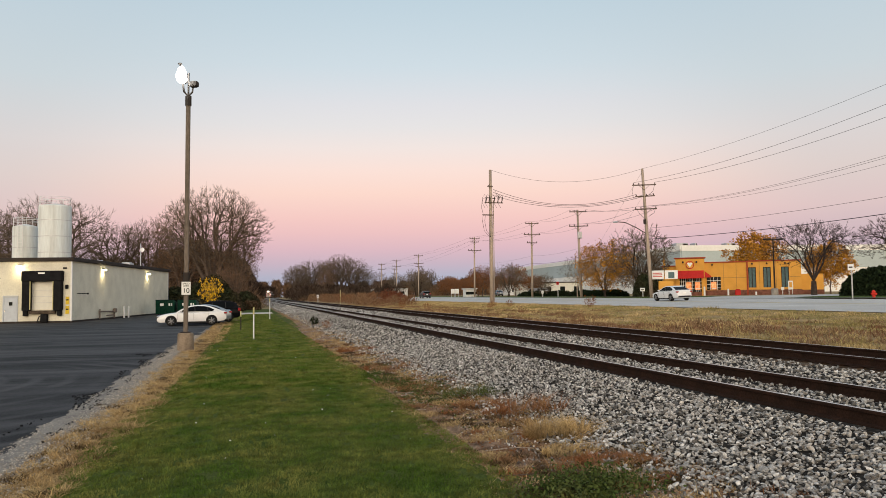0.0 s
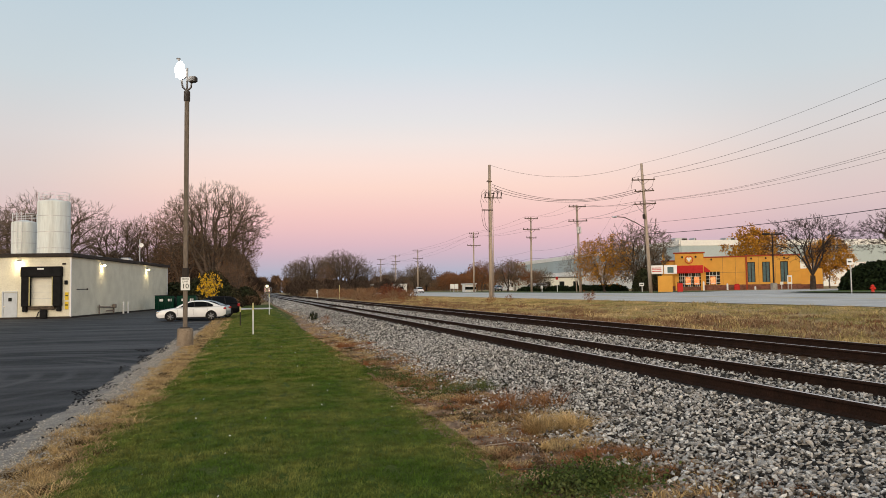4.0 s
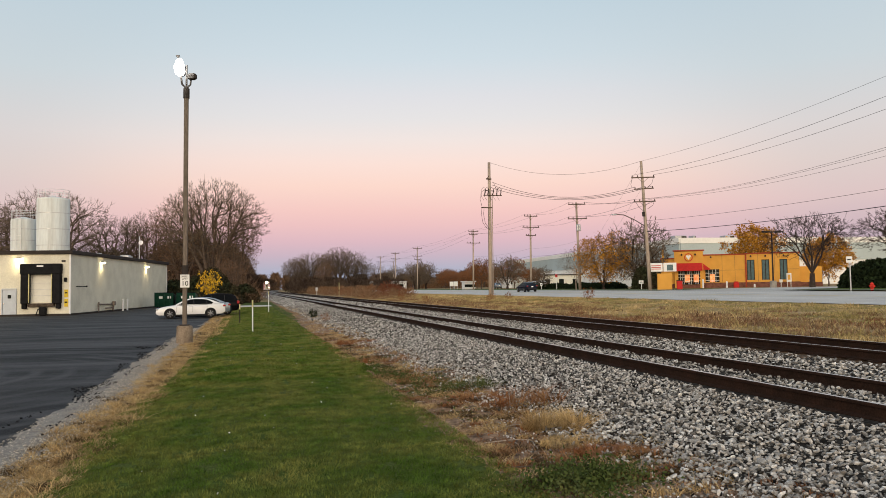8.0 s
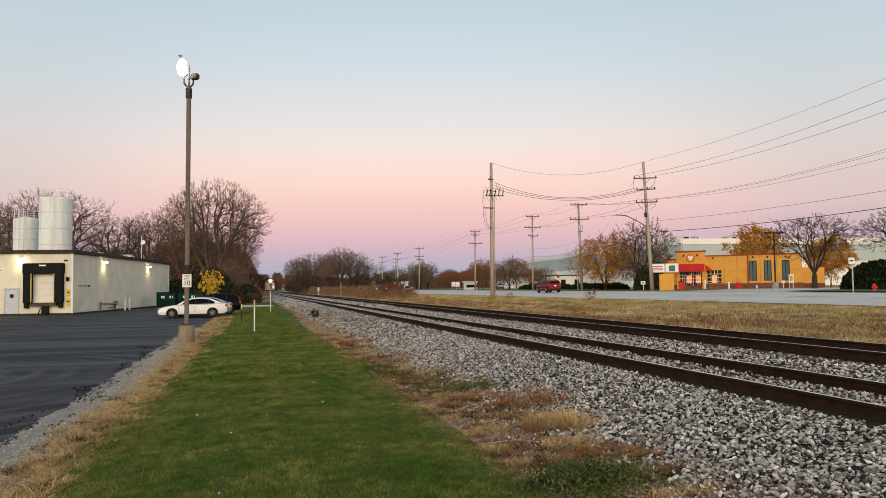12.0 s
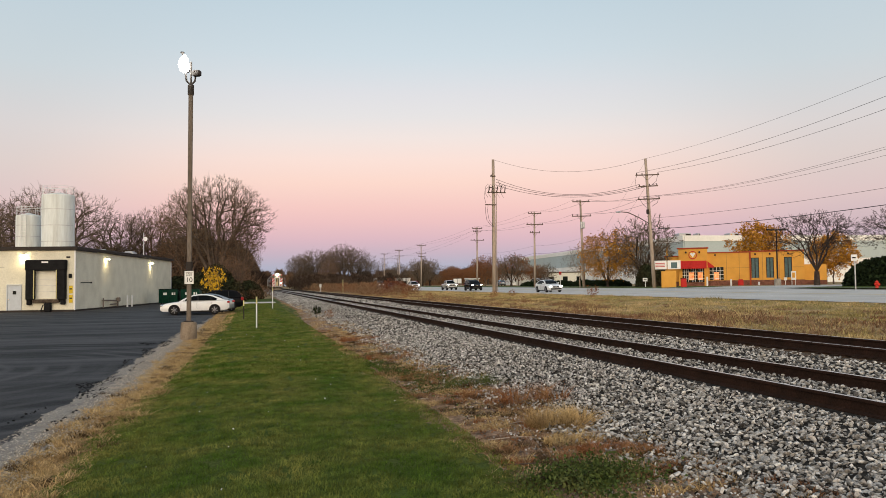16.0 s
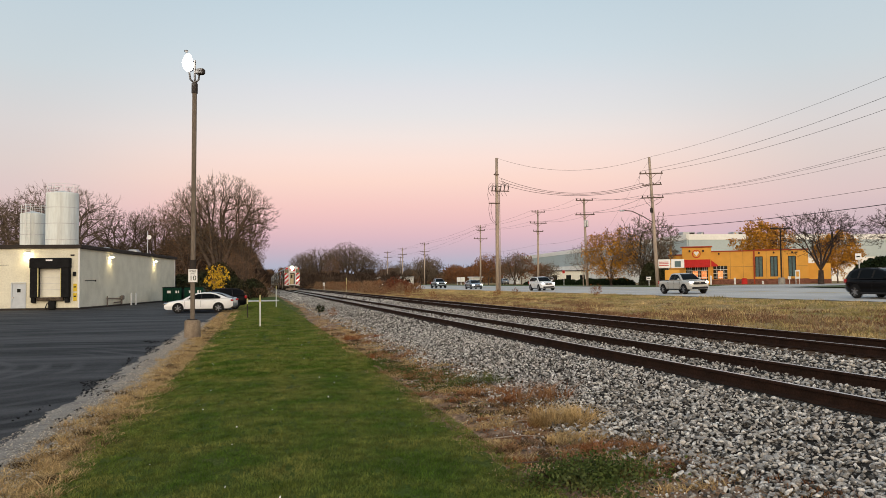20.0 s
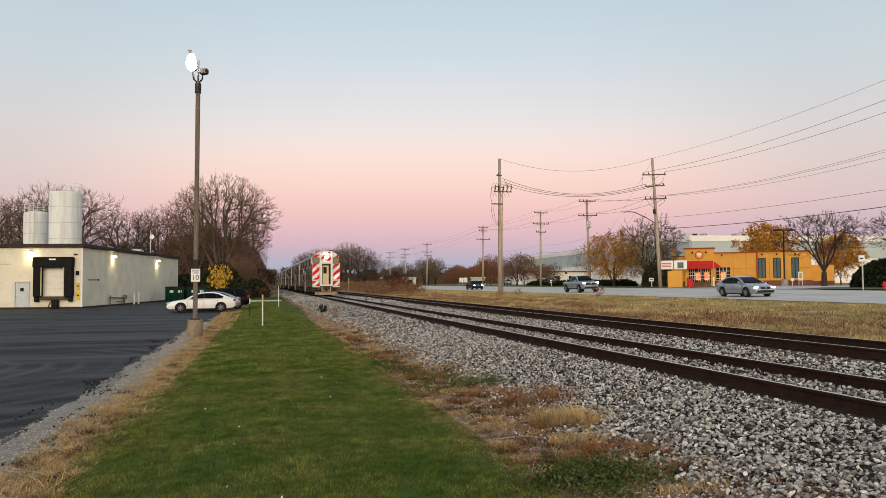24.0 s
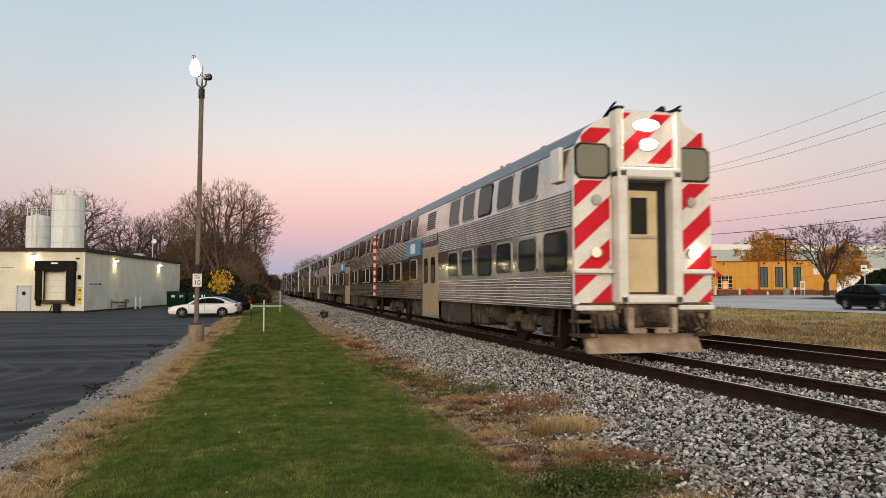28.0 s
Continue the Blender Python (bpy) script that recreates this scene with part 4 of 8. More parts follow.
for x in (-2.99, -1.25):
    part("guide_stripe", Shape().box((x, -0.4, 2.3), (0.05, 0.1, 2.5)), M_YELLOWPALE, seal, "faded yellow guide stripe")
part("seal_emblem", Shape().box((-2.12, -0.49, 3.95), (0.5, 0.02, 0.12)), M_SIGNWHITE, seal)
leveler = part("dock_leveler", Shape().box((-2.12, -0.15, 0.85), (2.0, 0.4, 0.28), 0, 0, 0.04), M_UNDER, building, "rusty dock leveler lip")
for x in (-3.42, -0.82):
    part("bumper", Shape().box((x, -0.15, 0.8), (0.35, 0.3, 0.5), 0, 0, 0.05), M_BLACK, building, "black rubber dock bumper")
part("restraint", Shape().box((-1.97, -0.2, 0.35), (0.5, 0.36, 0.7), 0, 0, 0.05).tube([(-2.52, -0.2, 0.05), (-2.32, -0.3, 0.5), (-2.12, -0.25, 0.6)], 0.04), M_BLACK, building, "black vehicle restraint")
for z in (1.0, 1.75):
    warn = part("warning_sign", Shape().box((-0.28, -0.02, z), (0.28, 0.03, 0.62), 0, 0, 0.008), M_YELLOW, building, "yellow warning sign with a dark band")
    part("sign_band", Shape().box((-0.28, -0.04, z + 0.05), (0.2, 0.012, 0.1)), M_SIGNBLACK, warn)
part("dock_signal", Shape().box((-0.32, -0.08, 2.85), (0.22, 0.16, 0.34), 0, 0, 0.03), M_BLACK, building)
part("vent_plate", Shape().box((-0.5, -0.02, 4.35), (0.3, 0.04, 0.14)), M_DARKTRIM, building)
side_door = part("side_door", Shape().box((-4.62, -0.01, 1.04), (0.95, 0.06, 2.08), 0, 0, 0.01), M_GREYDOOR, building, "pale grey steel door with a small window")
part("door_frame", Shape().box((-5.15, -0.03, 1.06), (0.08, 0.1, 2.16)).box((-4.09, -0.03, 1.06), (0.08, 0.1, 2.16)).box((-4.62, -0.03, 2.16), (1.14, 0.1, 0.08)), M_GREYDOOR, building)
part("pane", Shape().box((-4.59, -0.05, 1.55), (0.26, 0.03, 0.28)), M_WINDOW, side_door)
part("handle", Shape().box((-5.01, -0.07, 1.0), (0.06, 0.08, 0.12), 0, 0, 0.01), M_CHROME, side_door)
part("foundation", Shape().box((0.02, 15.1, 0.06), (0.1, 30.3, 0.16)).box((-7.7, -0.04, 0.06), (15.4, 0.1, 0.16)), M_DARKTRIM, building, "dark dirty wall foot")
for a, b, r in (((0.15, 6.2, 0.75), (0.15, 10.4, 0.65), 0.06), ((0.15, 6.3, 0.1), (0.15, 6.3, 0.95), 0.06), ((0.15, 10.2, 0.1), (0.15, 10.2, 0.9), 0.08), ((0.12, 8.2, 0.35), (0.12, 10.4, 0.35), 0.05)):
    part("gas_pipe", Shape().tube([a, b], r), M_PIPE, building, "grey-brown gas pipe along the wall foot")
part("gas_meter", Shape().box((0.22, 10.2, 0.75), (0.28, 0.45, 0.4), 0, 0, 0.05), M_PIPE, building)
for y in (11.6, 13.0):
    part("bollard", Shape().tube([(0.6, y, 0.0), (0.6, y, 1.05), (0.6, y, 1.12)], [0.08, 0.08, 0.03], 12), M_WHITE, building, "white pipe bollard")
part("wall_arm", Shape().tube([(0.0, 1.3, 2.3), (0.5, 2.3, 2.3)], 0.035).box((0.5, 2.3, 2.3), (0.1, 0.1, 0.14)), M_DARKTRIM, building)
WALL_LAMPS = ((0.16, 7.3, 4.42, 1), (0.16, 21.4, 4.42, 1), (-3.9, -0.2, 4.50, 0))
for x, y, z, s in WALL_LAMPS:
    pk = part("wall_lamp", Shape().box((x - 0.05 * s, y + 0.05 * (1 - s), z + 0.09), (0.2 if s else 0.34, 0.34 if s else 0.2, 0.12), 0, 0, 0.03), M_DARKTRIM, building, "lit wall-pack lamp")
    part("lens", Shape().box((x + 0.02 * s, y - 0.02 * (1 - s), z), (0.26 if s else 0.4, 0.4 if s else 0.26, 0.12), 0, 0, 0.03), G_WALL, pk)
    spot = new("wall_lamp_light", bpy.data.lights.new("wall_lamp_light", "SPOT"))
    spot.data.energy, spot.data.spot_size, spot.data.spot_blend, spot.data.color, spot.data.shadow_soft_size = 60, radians(150), 0.8, (1.0, 0.80, 0.45), 0.08
    p = BLD @ Vector((x + 0.18 * s, y - 0.18 * (1 - s), z - 0.1))
    spot.matrix_basis = look(p, p + Vector((0.0, 0.0, -1.0)) + (BLD.to_3x3() @ Vector((-0.25 * s, 0.25 * (1 - s), 0))))

# roof plant
for x, y, w in ((-5.0, 20.5, 1.6), (-3.5, 26.0, 1.2)):
    u = thing("roof_unit", BLD @ pose(x, y, 4.92), "low grey rooftop air unit", "air unit")
    part("housing", Shape().box((0, 0, 0.45), (w, 1.4, 0.9), 0, 0, 0.04), M_GALV, u)
    part("cowl", Shape().box((0, 0, 0.96), (w * 0.7, 1.0, 0.12), 0, 0, 0.03), M_GALV, u)
mast = thing("roof_mast", BLD @ pose(-1.0, 22.5, 4.92), "thin roof mast with a small white dish", "antenna")
part("mast_pole", Shape().tube([(0, 0, 0), (0, 0, 2.9)], 0.05, 8), M_GALV, mast)
part("dish", Shape().tube([(0.25, -0.1, 2.2), (0.25, -0.16, 2.2), (0.25, -0.3, 2.2)], [0.08, 0.18, 0.24], 14), M_WHITE, mast)


def silo(x, y, r, top, label):
    s = thing("silo", pose(x, y, LOT_Z + 4.92), label, "silo", "silos")
    h = top - LOT_Z - 4.92
    body = Shape().tube([(0, 0, 0), (0, 0, h - 0.25), (0, 0, h - 0.1)], [r, r, r * 0.97], 40).tube([(0, 0, h - 0.1), (0, 0, h + 0.15)], [r * 0.97, 0.2], 40)
    part("shell", body, M_SILO, s, smooth=False)
    for k in range(1, 4):
        part("seam", Shape().tube([(0, 0, h * k / 4 - 0.03), (0, 0, h * k / 4 + 0.03)], r + 0.02, 40), M_GALV, s)
    rail = Shape()
    for zz in (0.4, 0.75):
        ring = [(r * 0.95 * math.cos(a), r * 0.95 * math.sin(a), h + zz) for a in [k * math.pi / 12 for k in range(25)]]
        rail.tube(ring, 0.018, 5, caps=False)
    part("guard_rail", rail, M_WHITE, s, "thin guard rail round the top")
    for k in range(10):
        a = k * math.pi / 5
        part("rail_post", Shape().tube([(r * 0.95 * math.cos(a), r * 0.95 * math.sin(a), h - 0.1), (r * 0.95 * math.cos(a), r * 0.95 * math.sin(a), h + 0.77)], 0.018, 5), M_WHITE, s)
    return s, h


big_silo, _ = silo(-18.85, 84.9, 1.53, 11.2, "tall white steel silo with a railed top")
small_silo, sh = silo(-22.3, 87.9, 1.22, 9.35, "shorter white steel silo with a ladder")
ladder = part("ladder", Shape().tube([(0.05, -1.3, 0.0), (0.05, -1.3, sh + 0.9)], 0.03, 5).tube([(-0.4, -1.3, 0.0), (-0.4, -1.3, sh + 0.9)], 0.03, 5), M_WHITE, small_silo, "white ladder")
for k in range(int(sh / 0.35)):
    part("rung", Shape().tube([(-0.4, -1.3, 0.3 + k * 0.35), (0.05, -1.3, 0.3 + k * 0.35)], 0.02, 5), M_WHITE, ladder)

# lamp post with its speed sign and concrete foot
post = thing("lamp_post", pose(-2.12, 28.8, -0.17, 0, 0.35, 0), "tall brown lamp post with a lit floodlight on a concrete base", "lamp post")
base = part("concrete_base", Shape().tube([(0, 0, -0.2), (0, 0, 0.0), (0, 0, 0.58), (0, 0, 0.62)], [0.31, 0.29, 0.27, 0.24], 20), M_BASE, post, "round weathered concrete base")
pole_top = 9.05
part("pole", Shape().box((0.0, 0, (0.62 + pole_top) / 2), (0.155, 0.155, pole_top - 0.62), 0, 0, 0.025), M_BROWNPOLE, post)
part("base_plate", Shape().box((0, 0, 0.64), (0.34, 0.34, 0.04), 0, 0, 0.01), M_DARKTRIM, post)
part("collar", Shape().tube([(0, 0, 8.75), (0, 0, 9.1)], 0.11, 12).tube([(0, 0, 2.3), (0, 0, 2.75)], 0.11, 12), M_DARKTRIM, post)
part("spike", Shape().tube([(0, 0, 9.0), (0.0, 0, 9.95)], 0.035, 8), M_DARKTRIM, post)
part("bracket", Shape().tube([(0, 0, 9.1), (-0.15, -0.02, 9.25), (-0.2, -0.05, 9.6)], 0.035, 8).tube([(0, 0, 9.1), (0.14, -0.05, 9.25), (0.16, -0.08, 9.42)], 0.035, 8), M_DARKTRIM, post)
fl = part("floodlight", Shape().box((-0.2, 0.0, 9.75), (0.3, 0.2, 0.4), 0, 20, 0.04).tube([(-0.2, 0, 9.9), (-0.3, 0, 10.25)], 0.03, 6).box((-0.3, 0, 10.27), (0.14, 0.1, 0.06), 0, 0, 0.02), M_DARKTRIM, post, "lit floodlight head")
# oversized egg-shaped lens: the lamp's glare is built into its shape
part("lens", Shape().tube([(-0.17, -0.2, 9.52), (-0.2, -0.2, 9.6), (-0.24, -0.2, 9.8), (-0.22, -0.2, 10.02), (-0.2, -0.2, 10.12)], [0.09, 0.17, 0.19, 0.13, 0.05], 28), G_STREET, fl, smooth=True)
part("dark_head", Shape().box((0.2, -0.1, 9.52), (0.3, 0.22, 0.22), 0, -20, 0.04), M_DARKTRIM, post, "unlit floodlight head")
sign = thing("speed_sign", pose(-2.10, 28.69, 2.02), "white speed limit sign on the lamp post", "sign")
part("plate", Shape().box((0, -0.02, 0), (0.31, 0.02, 0.46), 0, 0, 0.008), M_SIGNWHITE, sign)
part("band", Shape().box((0, -0.004, 0.14), (0.2, 0.04, 0.02)), M_GALV, sign)


def letters(text, parent, x, y, z, size, mat, name="lettering"):
    cu = bpy.data.curves.new(name, "FONT")
    cu.body, cu.size, cu.align_x, cu.align_y, cu.extrude = text, size, "CENTER", "CENTER", 0.002
    ob = bpy.data.objects.new(name, cu)
    scene.collection.objects.link(ob)
    bpy.context.view_layer.update()
    me = bpy.data.meshes.new_from_object(ob.evaluated_get(bpy.context.evaluated_depsgraph_get()))
    bpy.data.objects.remove(ob)
    me.materials.clear()
    me.materials.append(mat)
    o = new(name, me)
    o.parent = parent
    o.matrix_basis = pose(x, y, z, 90, 0, 0)
    return o


letters("SPEED", sign, 0, -0.034, 0.16, 0.085, M_SIGNBLACK)
letters("LIMIT", sign, 0, -0.034, 0.075, 0.085, M_SIGNBLACK)
letters("10", sign, 0, -0.034, -0.09, 0.24, M_SIGNBLACK)


def dumpster(x, y, rz, label):
    d = thing("dumpster", pose(x, y, LOT_Z + 0.04, 0, 0, rz), label, "dumpster", "dumpsters")
    part("bin", Shape().prism([(-0.75, 0.12), (0.75, 0.12), (0.9, 1.3), (-0.8, 1.55)], -0.95, 0.95, "x"), M_GREEN, d, round_by=0.02)
    for x2 in (-0.6, 0.0, 0.6):
        part("rib", Shape().box((x2, -0.82, 0.8), (0.08, 0.12, 1.3)), M_GREEN, d)
    part("lid", Shape().prism([(-0.85, 1.57), (0.95, 1.32), (0.95, 1.37), (-0.85, 1.62)], -0.97, 0.97, "x"), M_BLACK, d, "black plastic lid", round_by=0.012)
    for k in (-0.3, 0.55):
        part("sticker", Shape().box((k, -0.80, 1.1), (0.36, 0.02, 0.26)), M_SIGNWHITE, d)
    for x2 in (-0.7, 0.7):
        for y2 in (-0.55, 0.55):
            part("caster", Shape().tube([(x2 - 0.03, y2, 0.06), (x2 + 0.03, y2, 0.06)], 0.06, 10), M_BLACK, d)


dumpster(-8.3, 86.5, -6, "green steel dumpster with a black lid and stickers")
dumpster(-6.1, 86.3, -6, "green steel dumpster with a black lid")


def stake(x, y, z, h, mat, label):
    s = thing("marker_stake", pose(x, y, z), label, "marker stake")
    part("rod", Shape().tube([(0, 0, -0.15), (0, 0, h)], 0.028, 8), mat, s)
    part("cap", Shape().tube([(0, 0, h - 0.3), (0, 0, h)], 0.034, 8), M_YELLOWPALE, s)


stake(0.26, 34.1, -0.15, 1.38, M_WHITE, "white fibreglass marker stake in the lawn")
stake(-0.35, 44.0, -0.15, 1.05, M_DARKTRIM, "dark marker stake at the lawn edge")
stake(1.7, 62.0, -0.15, 1.7, M_WHITE, "pale marker stake beside a path")
path_slab = thing("path_slab", pose(-1.2, 84.5, -0.15), "pale concrete path crossing the end of the lawn", "path", kind="structure")
part("slab", Shape().box((-0.5, 0, 0.03), (8.6, 5.5, 0.1), 0, 0, 0.02), M_ROAD, path_slab)

# ---- the far side: poles, wires, restaurant, warehouse ----
def insulators(parent, spots):
    for p in spots:
        part("insulator", Shape().tube([p, (p[0], p[1], p[2] + 0.1), (p[0], p[1], p[2] + 0.22)], [0.05, 0.07, 0.03], 7), M_DARKTRIM, parent)


def utility_pole(x, y, z, h, arms, label, lean=0.0, thick=0.19, extras=""):
    """A wooden pole with cross arms at heights below its top; returns the places where its wires hang."""
    p = thing("utility_pole", pose(x, y, z, 0, lean, 0), label, "utility pole", "utility poles")
    part("pole", Shape().tube([(0, 0, -0.5), (0, 0, h * 0.5), (0, 0, h)], [thick, thick * 0.82, thick * 0.62], 10), M_WOODPOLE, p, smooth=True)
    hang = []
    m = p.matrix_basis
    for drop, half in arms:
        a = part("cross_arm", Shape().box((0, -0.2, h - drop), (half * 2, 0.11, 0.13), 0, 0, 0.015), M_ARM, p, "dark timber cross arm")
        for s in (-1, 1):
            part("brace", Shape().tube([(s * half * 0.5, -0.2, h - drop), (0, -0.16, h - drop - 0.6)], 0.02, 5), M_ARM, p)
        ends = [(-half * 0.92, -0.2, h - drop + 0.06), (-half * 0.45, -0.2, h - drop + 0.06), (half * 0.92, -0.2, h - drop + 0.06)]
        insulators(a, ends)
        hang.append([m @ (Vector(e) + Vector((0, 0, 0.24))) for e in ends])
    if "can" in extras:
        for k in range(3):
            c = (0.35 * math.cos(k * 1.2 - 1.9), 0.35 * math.sin(k * 1.2 - 1.9))
            part("transformer", Shape().tube([(c[0], c[1], h - 4.2), (c[0], c[1], h - 4.1), (c[0], c[1], h - 3.3), (c[0], c[1], h - 3.22)], [0.14, 0.17, 0.17, 0.1], 12), M_GALV, p, "grey pole-top transformer")
    if "switch" in extras:
        part("top_bracket", Shape().box((-0.12, -0.2, h - 2.2), (0.7, 0.14, 0.16), 0, 0, 0.02).tube([(-0.4, -0.2, h - 2.2), (-0.1, -0.2, h - 1.8)], 0.04, 6), M_ARM, p, "small dark top bracket")
        arm = part("cutout_arm", Shape().box((0.35, -0.25, h - 4.35), (2.5, 0.1, 0.12), 0, 0, 0.01).box((0.1, 0.1, h - 3.7), (1.5, 0.1, 0.1), 0, 25, 0.01), M_ARM, p, "dark timber arm with cutouts")
        for k, xx in enumerate((-0.75, -0.35, 0.35, 0.85, 1.4)):
            part("cutout", Shape().tube([(xx, -0.3, h - 4.3), (xx + 0.06, -0.36, h - 4.0), (xx + 0.14, -0.3, h - 3.55 + 0.1 * (k % 2))], [0.05, 0.065, 0.045], 7), M_DARKTRIM, arm)
            top_x = xx + 0.14
            part("jumper", Shape().tube([(top_x, -0.3, h - 3.5), (top_x - 0.3, -0.4, h - 3.3), (top_x - 0.62, -0.4, h - 3.7), (top_x - 0.6, -0.35, h - 4.5), (top_x - 0.25, -0.25, h - 5.0)], 0.02, 5), M_WIRE, arm)
        for k in range(3):
            part("lead", Shape().tube([(0.5 + 0.3 * k, -0.3, h - 2.7 - 0.35 * k), (0.7 + 0.35 * k, -0.3, h - 3.2 - 0.2 * k), (0.9 + 0.25 * k, -0.3, h - 3.9)], 0.02, 5), M_WIRE, arm)
        low_arm = part("lower_bracket", Shape().box((-0.45, -0.2, h - 5.95), (1.5, 0.12, 0.14), 0, 0, 0.02), M_ARM, p, "dark lower bracket")
        for xx in (-1.1, -0.8):
            part("loop", Shape().tube([(xx, -0.2, h - 5.9), (xx - 0.12, -0.25, h - 6.8), (xx + 0.1, -0.25, h - 8.0), (xx + 0.6, -0.2, h - 8.6), (-0.1, -0.2, h - 8.8)], 0.022, 5), M_WIRE, low_arm)
        part("tall_loop", Shape().tube([(-0.7, -0.3, h - 3.6), (-1.25, -0.4, h - 4.0), (-1.4, -0.4, h - 4.9), (-1.15, -0.3, h - 5.8)], 0.022, 5), M_WIRE, low_arm)
        part("riser", Shape().tube([(0.32, -0.15, 0.3), (0.32, -0.15, h - 4)], 0.05, 6), M_WOODPOLE, p)
    return p, hang, m @ Vector((0, 0, h))


def wire(a, b, sag, r=0.016, name="overhead_wire"):
    a, b = Vector(a), Vector(b)
    pts = [a.lerp(b, k / 14) - Vector((0, 0, sag * 4 * (k / 14) * (1 - k / 14))) for k in range(15)]
    thing(name, None, "thin dark overhead wire sagging between poles", "wire", "overhead wires", mesh=Shape().tube(pts, r, 4, caps=False).build(name, M_WIRE))


P1, H1, T1 = utility_pole(30.75, 95.6, 0.3, 17.5, [], "tall wooden pole with switchgear beside the road", 0.2, 0.3, "switch")
P2, H2, T2 = utility_pole(46.8, 83.3, 0.7, 15.7, [(2.0, 1.55), (4.9, 1.45)], "leaning wooden pole with two cross arms and a street lamp", -2.9, 0.24)
P3, H3, T3 = utility_pole(47.0, 103.8, 0.75, 12.9, [(0.3, 1.35), (2.4, 1.5)], "wooden pole with cross arms and transformers", -1.4, 0.22, "can")
P4, H4, T4 = utility_pole(47.0, 123.7, 0.75, 13.0, [(0.3, 1.2), (2.2, 1.5), (3.6, 0.9)], "wooden pole with three cross arms", 0.5, 0.2)
P5, H5, T5 = utility_pole(47.0, 158.1, 0.75, 13.0, [(0.4, 1.1), (1.1, 0.9), (2.9, 1.5)], "wooden pole with three cross arms", 0.5, 0.2)
P6, H6, T6 = utility_pole(47.0, 213.7, 0.75, 12.2, [(0.4, 1.3), (2.6, 1.4), (3.5, 0.9)], "distant wooden pole with cross arms", 0.3, 0.2)
P7, H7, T7 = utility_pole(47.0, 247.0, 0.8, 12.2, [(0.4, 1.3), (2.2, 1.4)], "distant wooden pole with cross arms", 0.2, 0.2)
P8, H8, T8 = utility_pole(47.0, 276.0, 0.8, 12.2, [(0.4, 1.3), (2.2, 1.4)], "distant wooden pole with cross arms", 0.2, 0.2)
P10, H10, T10 = utility_pole(47.5, 34.0, 0.75, 17.8, [(2.2, 1.55), (6.2, 1.45)], "wooden pole further along the road", 0.0, 0.22)
P12, H12, T12 = utility_pole(62.0, 330.0, 0.8, 12.2, [(0.4, 1.3), (2.2, 1.4)], "distant wooden pole with cross arms", 0.0, 0.2)
for a, b, sag in ((H2, H10, 1.2), ):
    for i in range(2):
        for k in (0, 1, 2):
            if (i, k) != (0, 1):
                wire(a[i][k], b[i][k], sag, 0.015 if i == 0 else 0.011)
wire(T2, T10, 1.0, 0.012)
wire(T1, T2, 1.6, 0.014)
for k, d in enumerate((2.6, 3.0, 3.4)):
    wire(P1.matrix_basis @ Vector((0.25, -0.3, 17.5 - d)), P2.matrix_basis @ Vector(((-1.0, 0.25, 1.1)[k], (0.08, -0.1, -0.3)[k], 12.62)), 1.6, 0.022)
for a, b in ((H3, H4), (H4, H5), (H5, H6), (H6, H7), (H7, H8), (H8, H12)):
    for i in range(2):
        for k in (0, 2):
            wire(a[i][k], b[i][k], 0.5, 0.011)
for k in (0, 2):
    wire(H2[1][k], H3[0][k], 0.4, 0.016)
    wire(H2[1][k] - Vector((0, 0, 0.3)), H3[1][k], 0.5, 0.016)
for d, r in ((7.2, 0.014), (8.5, 0.028)):
    wire(P2.matrix_basis @ Vector((0, 0, 15.7 - d)), P10.matrix_basis @ Vector((0, 0, 15.4 - d)), 0.5, r)
    wire(P2.matrix_basis @ Vector((0, 0, 15.7 - d)), P3.matrix_basis @ Vector((0, 0, 12.9 - d + 1.6)), 0.4, r * 0.7)
    wire(P3.matrix_basis @ Vector((0, 0, 12.9 - d + 1.6)), P4.matrix_basis @ Vector((0, 0, 13.0 - d + 1.4)), 0.3, r * 0.6)
    wire(P4.matrix_basis @ Vector((0, 0, 13.0 - d + 1.4)), P5.matrix_basis @ Vector((0, 0, 13.0 - d + 1.4)), 0.4, r * 0.6)
mid_arm = part("cross_arm", Shape().box((0.05, -0.12, 12.35), (2.4, 0.11, 0.13), 0, -12, 0.015), M_ARM, P2, "dark timber arm turned across the road")
insulators(mid_arm, [(-1.0, 0.08, 12.4), (0.25, -0.1, 12.4), (1.1, -0.3, 12.4)])
for path in (((-1.4, -0.2, 13.7), (-1.75, -0.35, 12.9), (-1.6, -0.4, 12.0), (-1.0, -0.6, 12.2)), ((1.4, -0.2, 13.7), (1.1, -0.2, 12.9), (0.7, 0.3, 12.5)), ((-1.3, -0.2, 10.9), (-0.9, -0.3, 10.2), (-0.2, -0.2, 9.6)), ((1.3, -0.2, 10.9), (1.0, -0.3, 10.3), (0.3, -0.2, 9.9))):
    part("jumper", Shape().tube(path, 0.022, 5), M_WIRE, P2)
part("cable_box", Shape().box((-0.25, -0.15, 9.3), (0.3, 0.25, 0.55), 0, 0, 0.04), M_DARKTRIM, P2, "dark cable box")
for top, foot in ((15.4, (43.6, 101.0)), (12.6, (44.4, 99.0))):
    wire(P2.matrix_basis @ Vector((0, 0, top)), Vector((foot[0], foot[1], 0.9)), 0.0, 0.010, "stay_wire")
sl = part("street_lamp_arm", Shape().tube([(0.0, 0, 7.8), (-1.8, -0.8, 8.6), (-3.6, -1.6, 9.2), (-4.9, -2.0, 9.3)], 0.055, 8), M_ARM, P2, "curved brown street lamp arm")
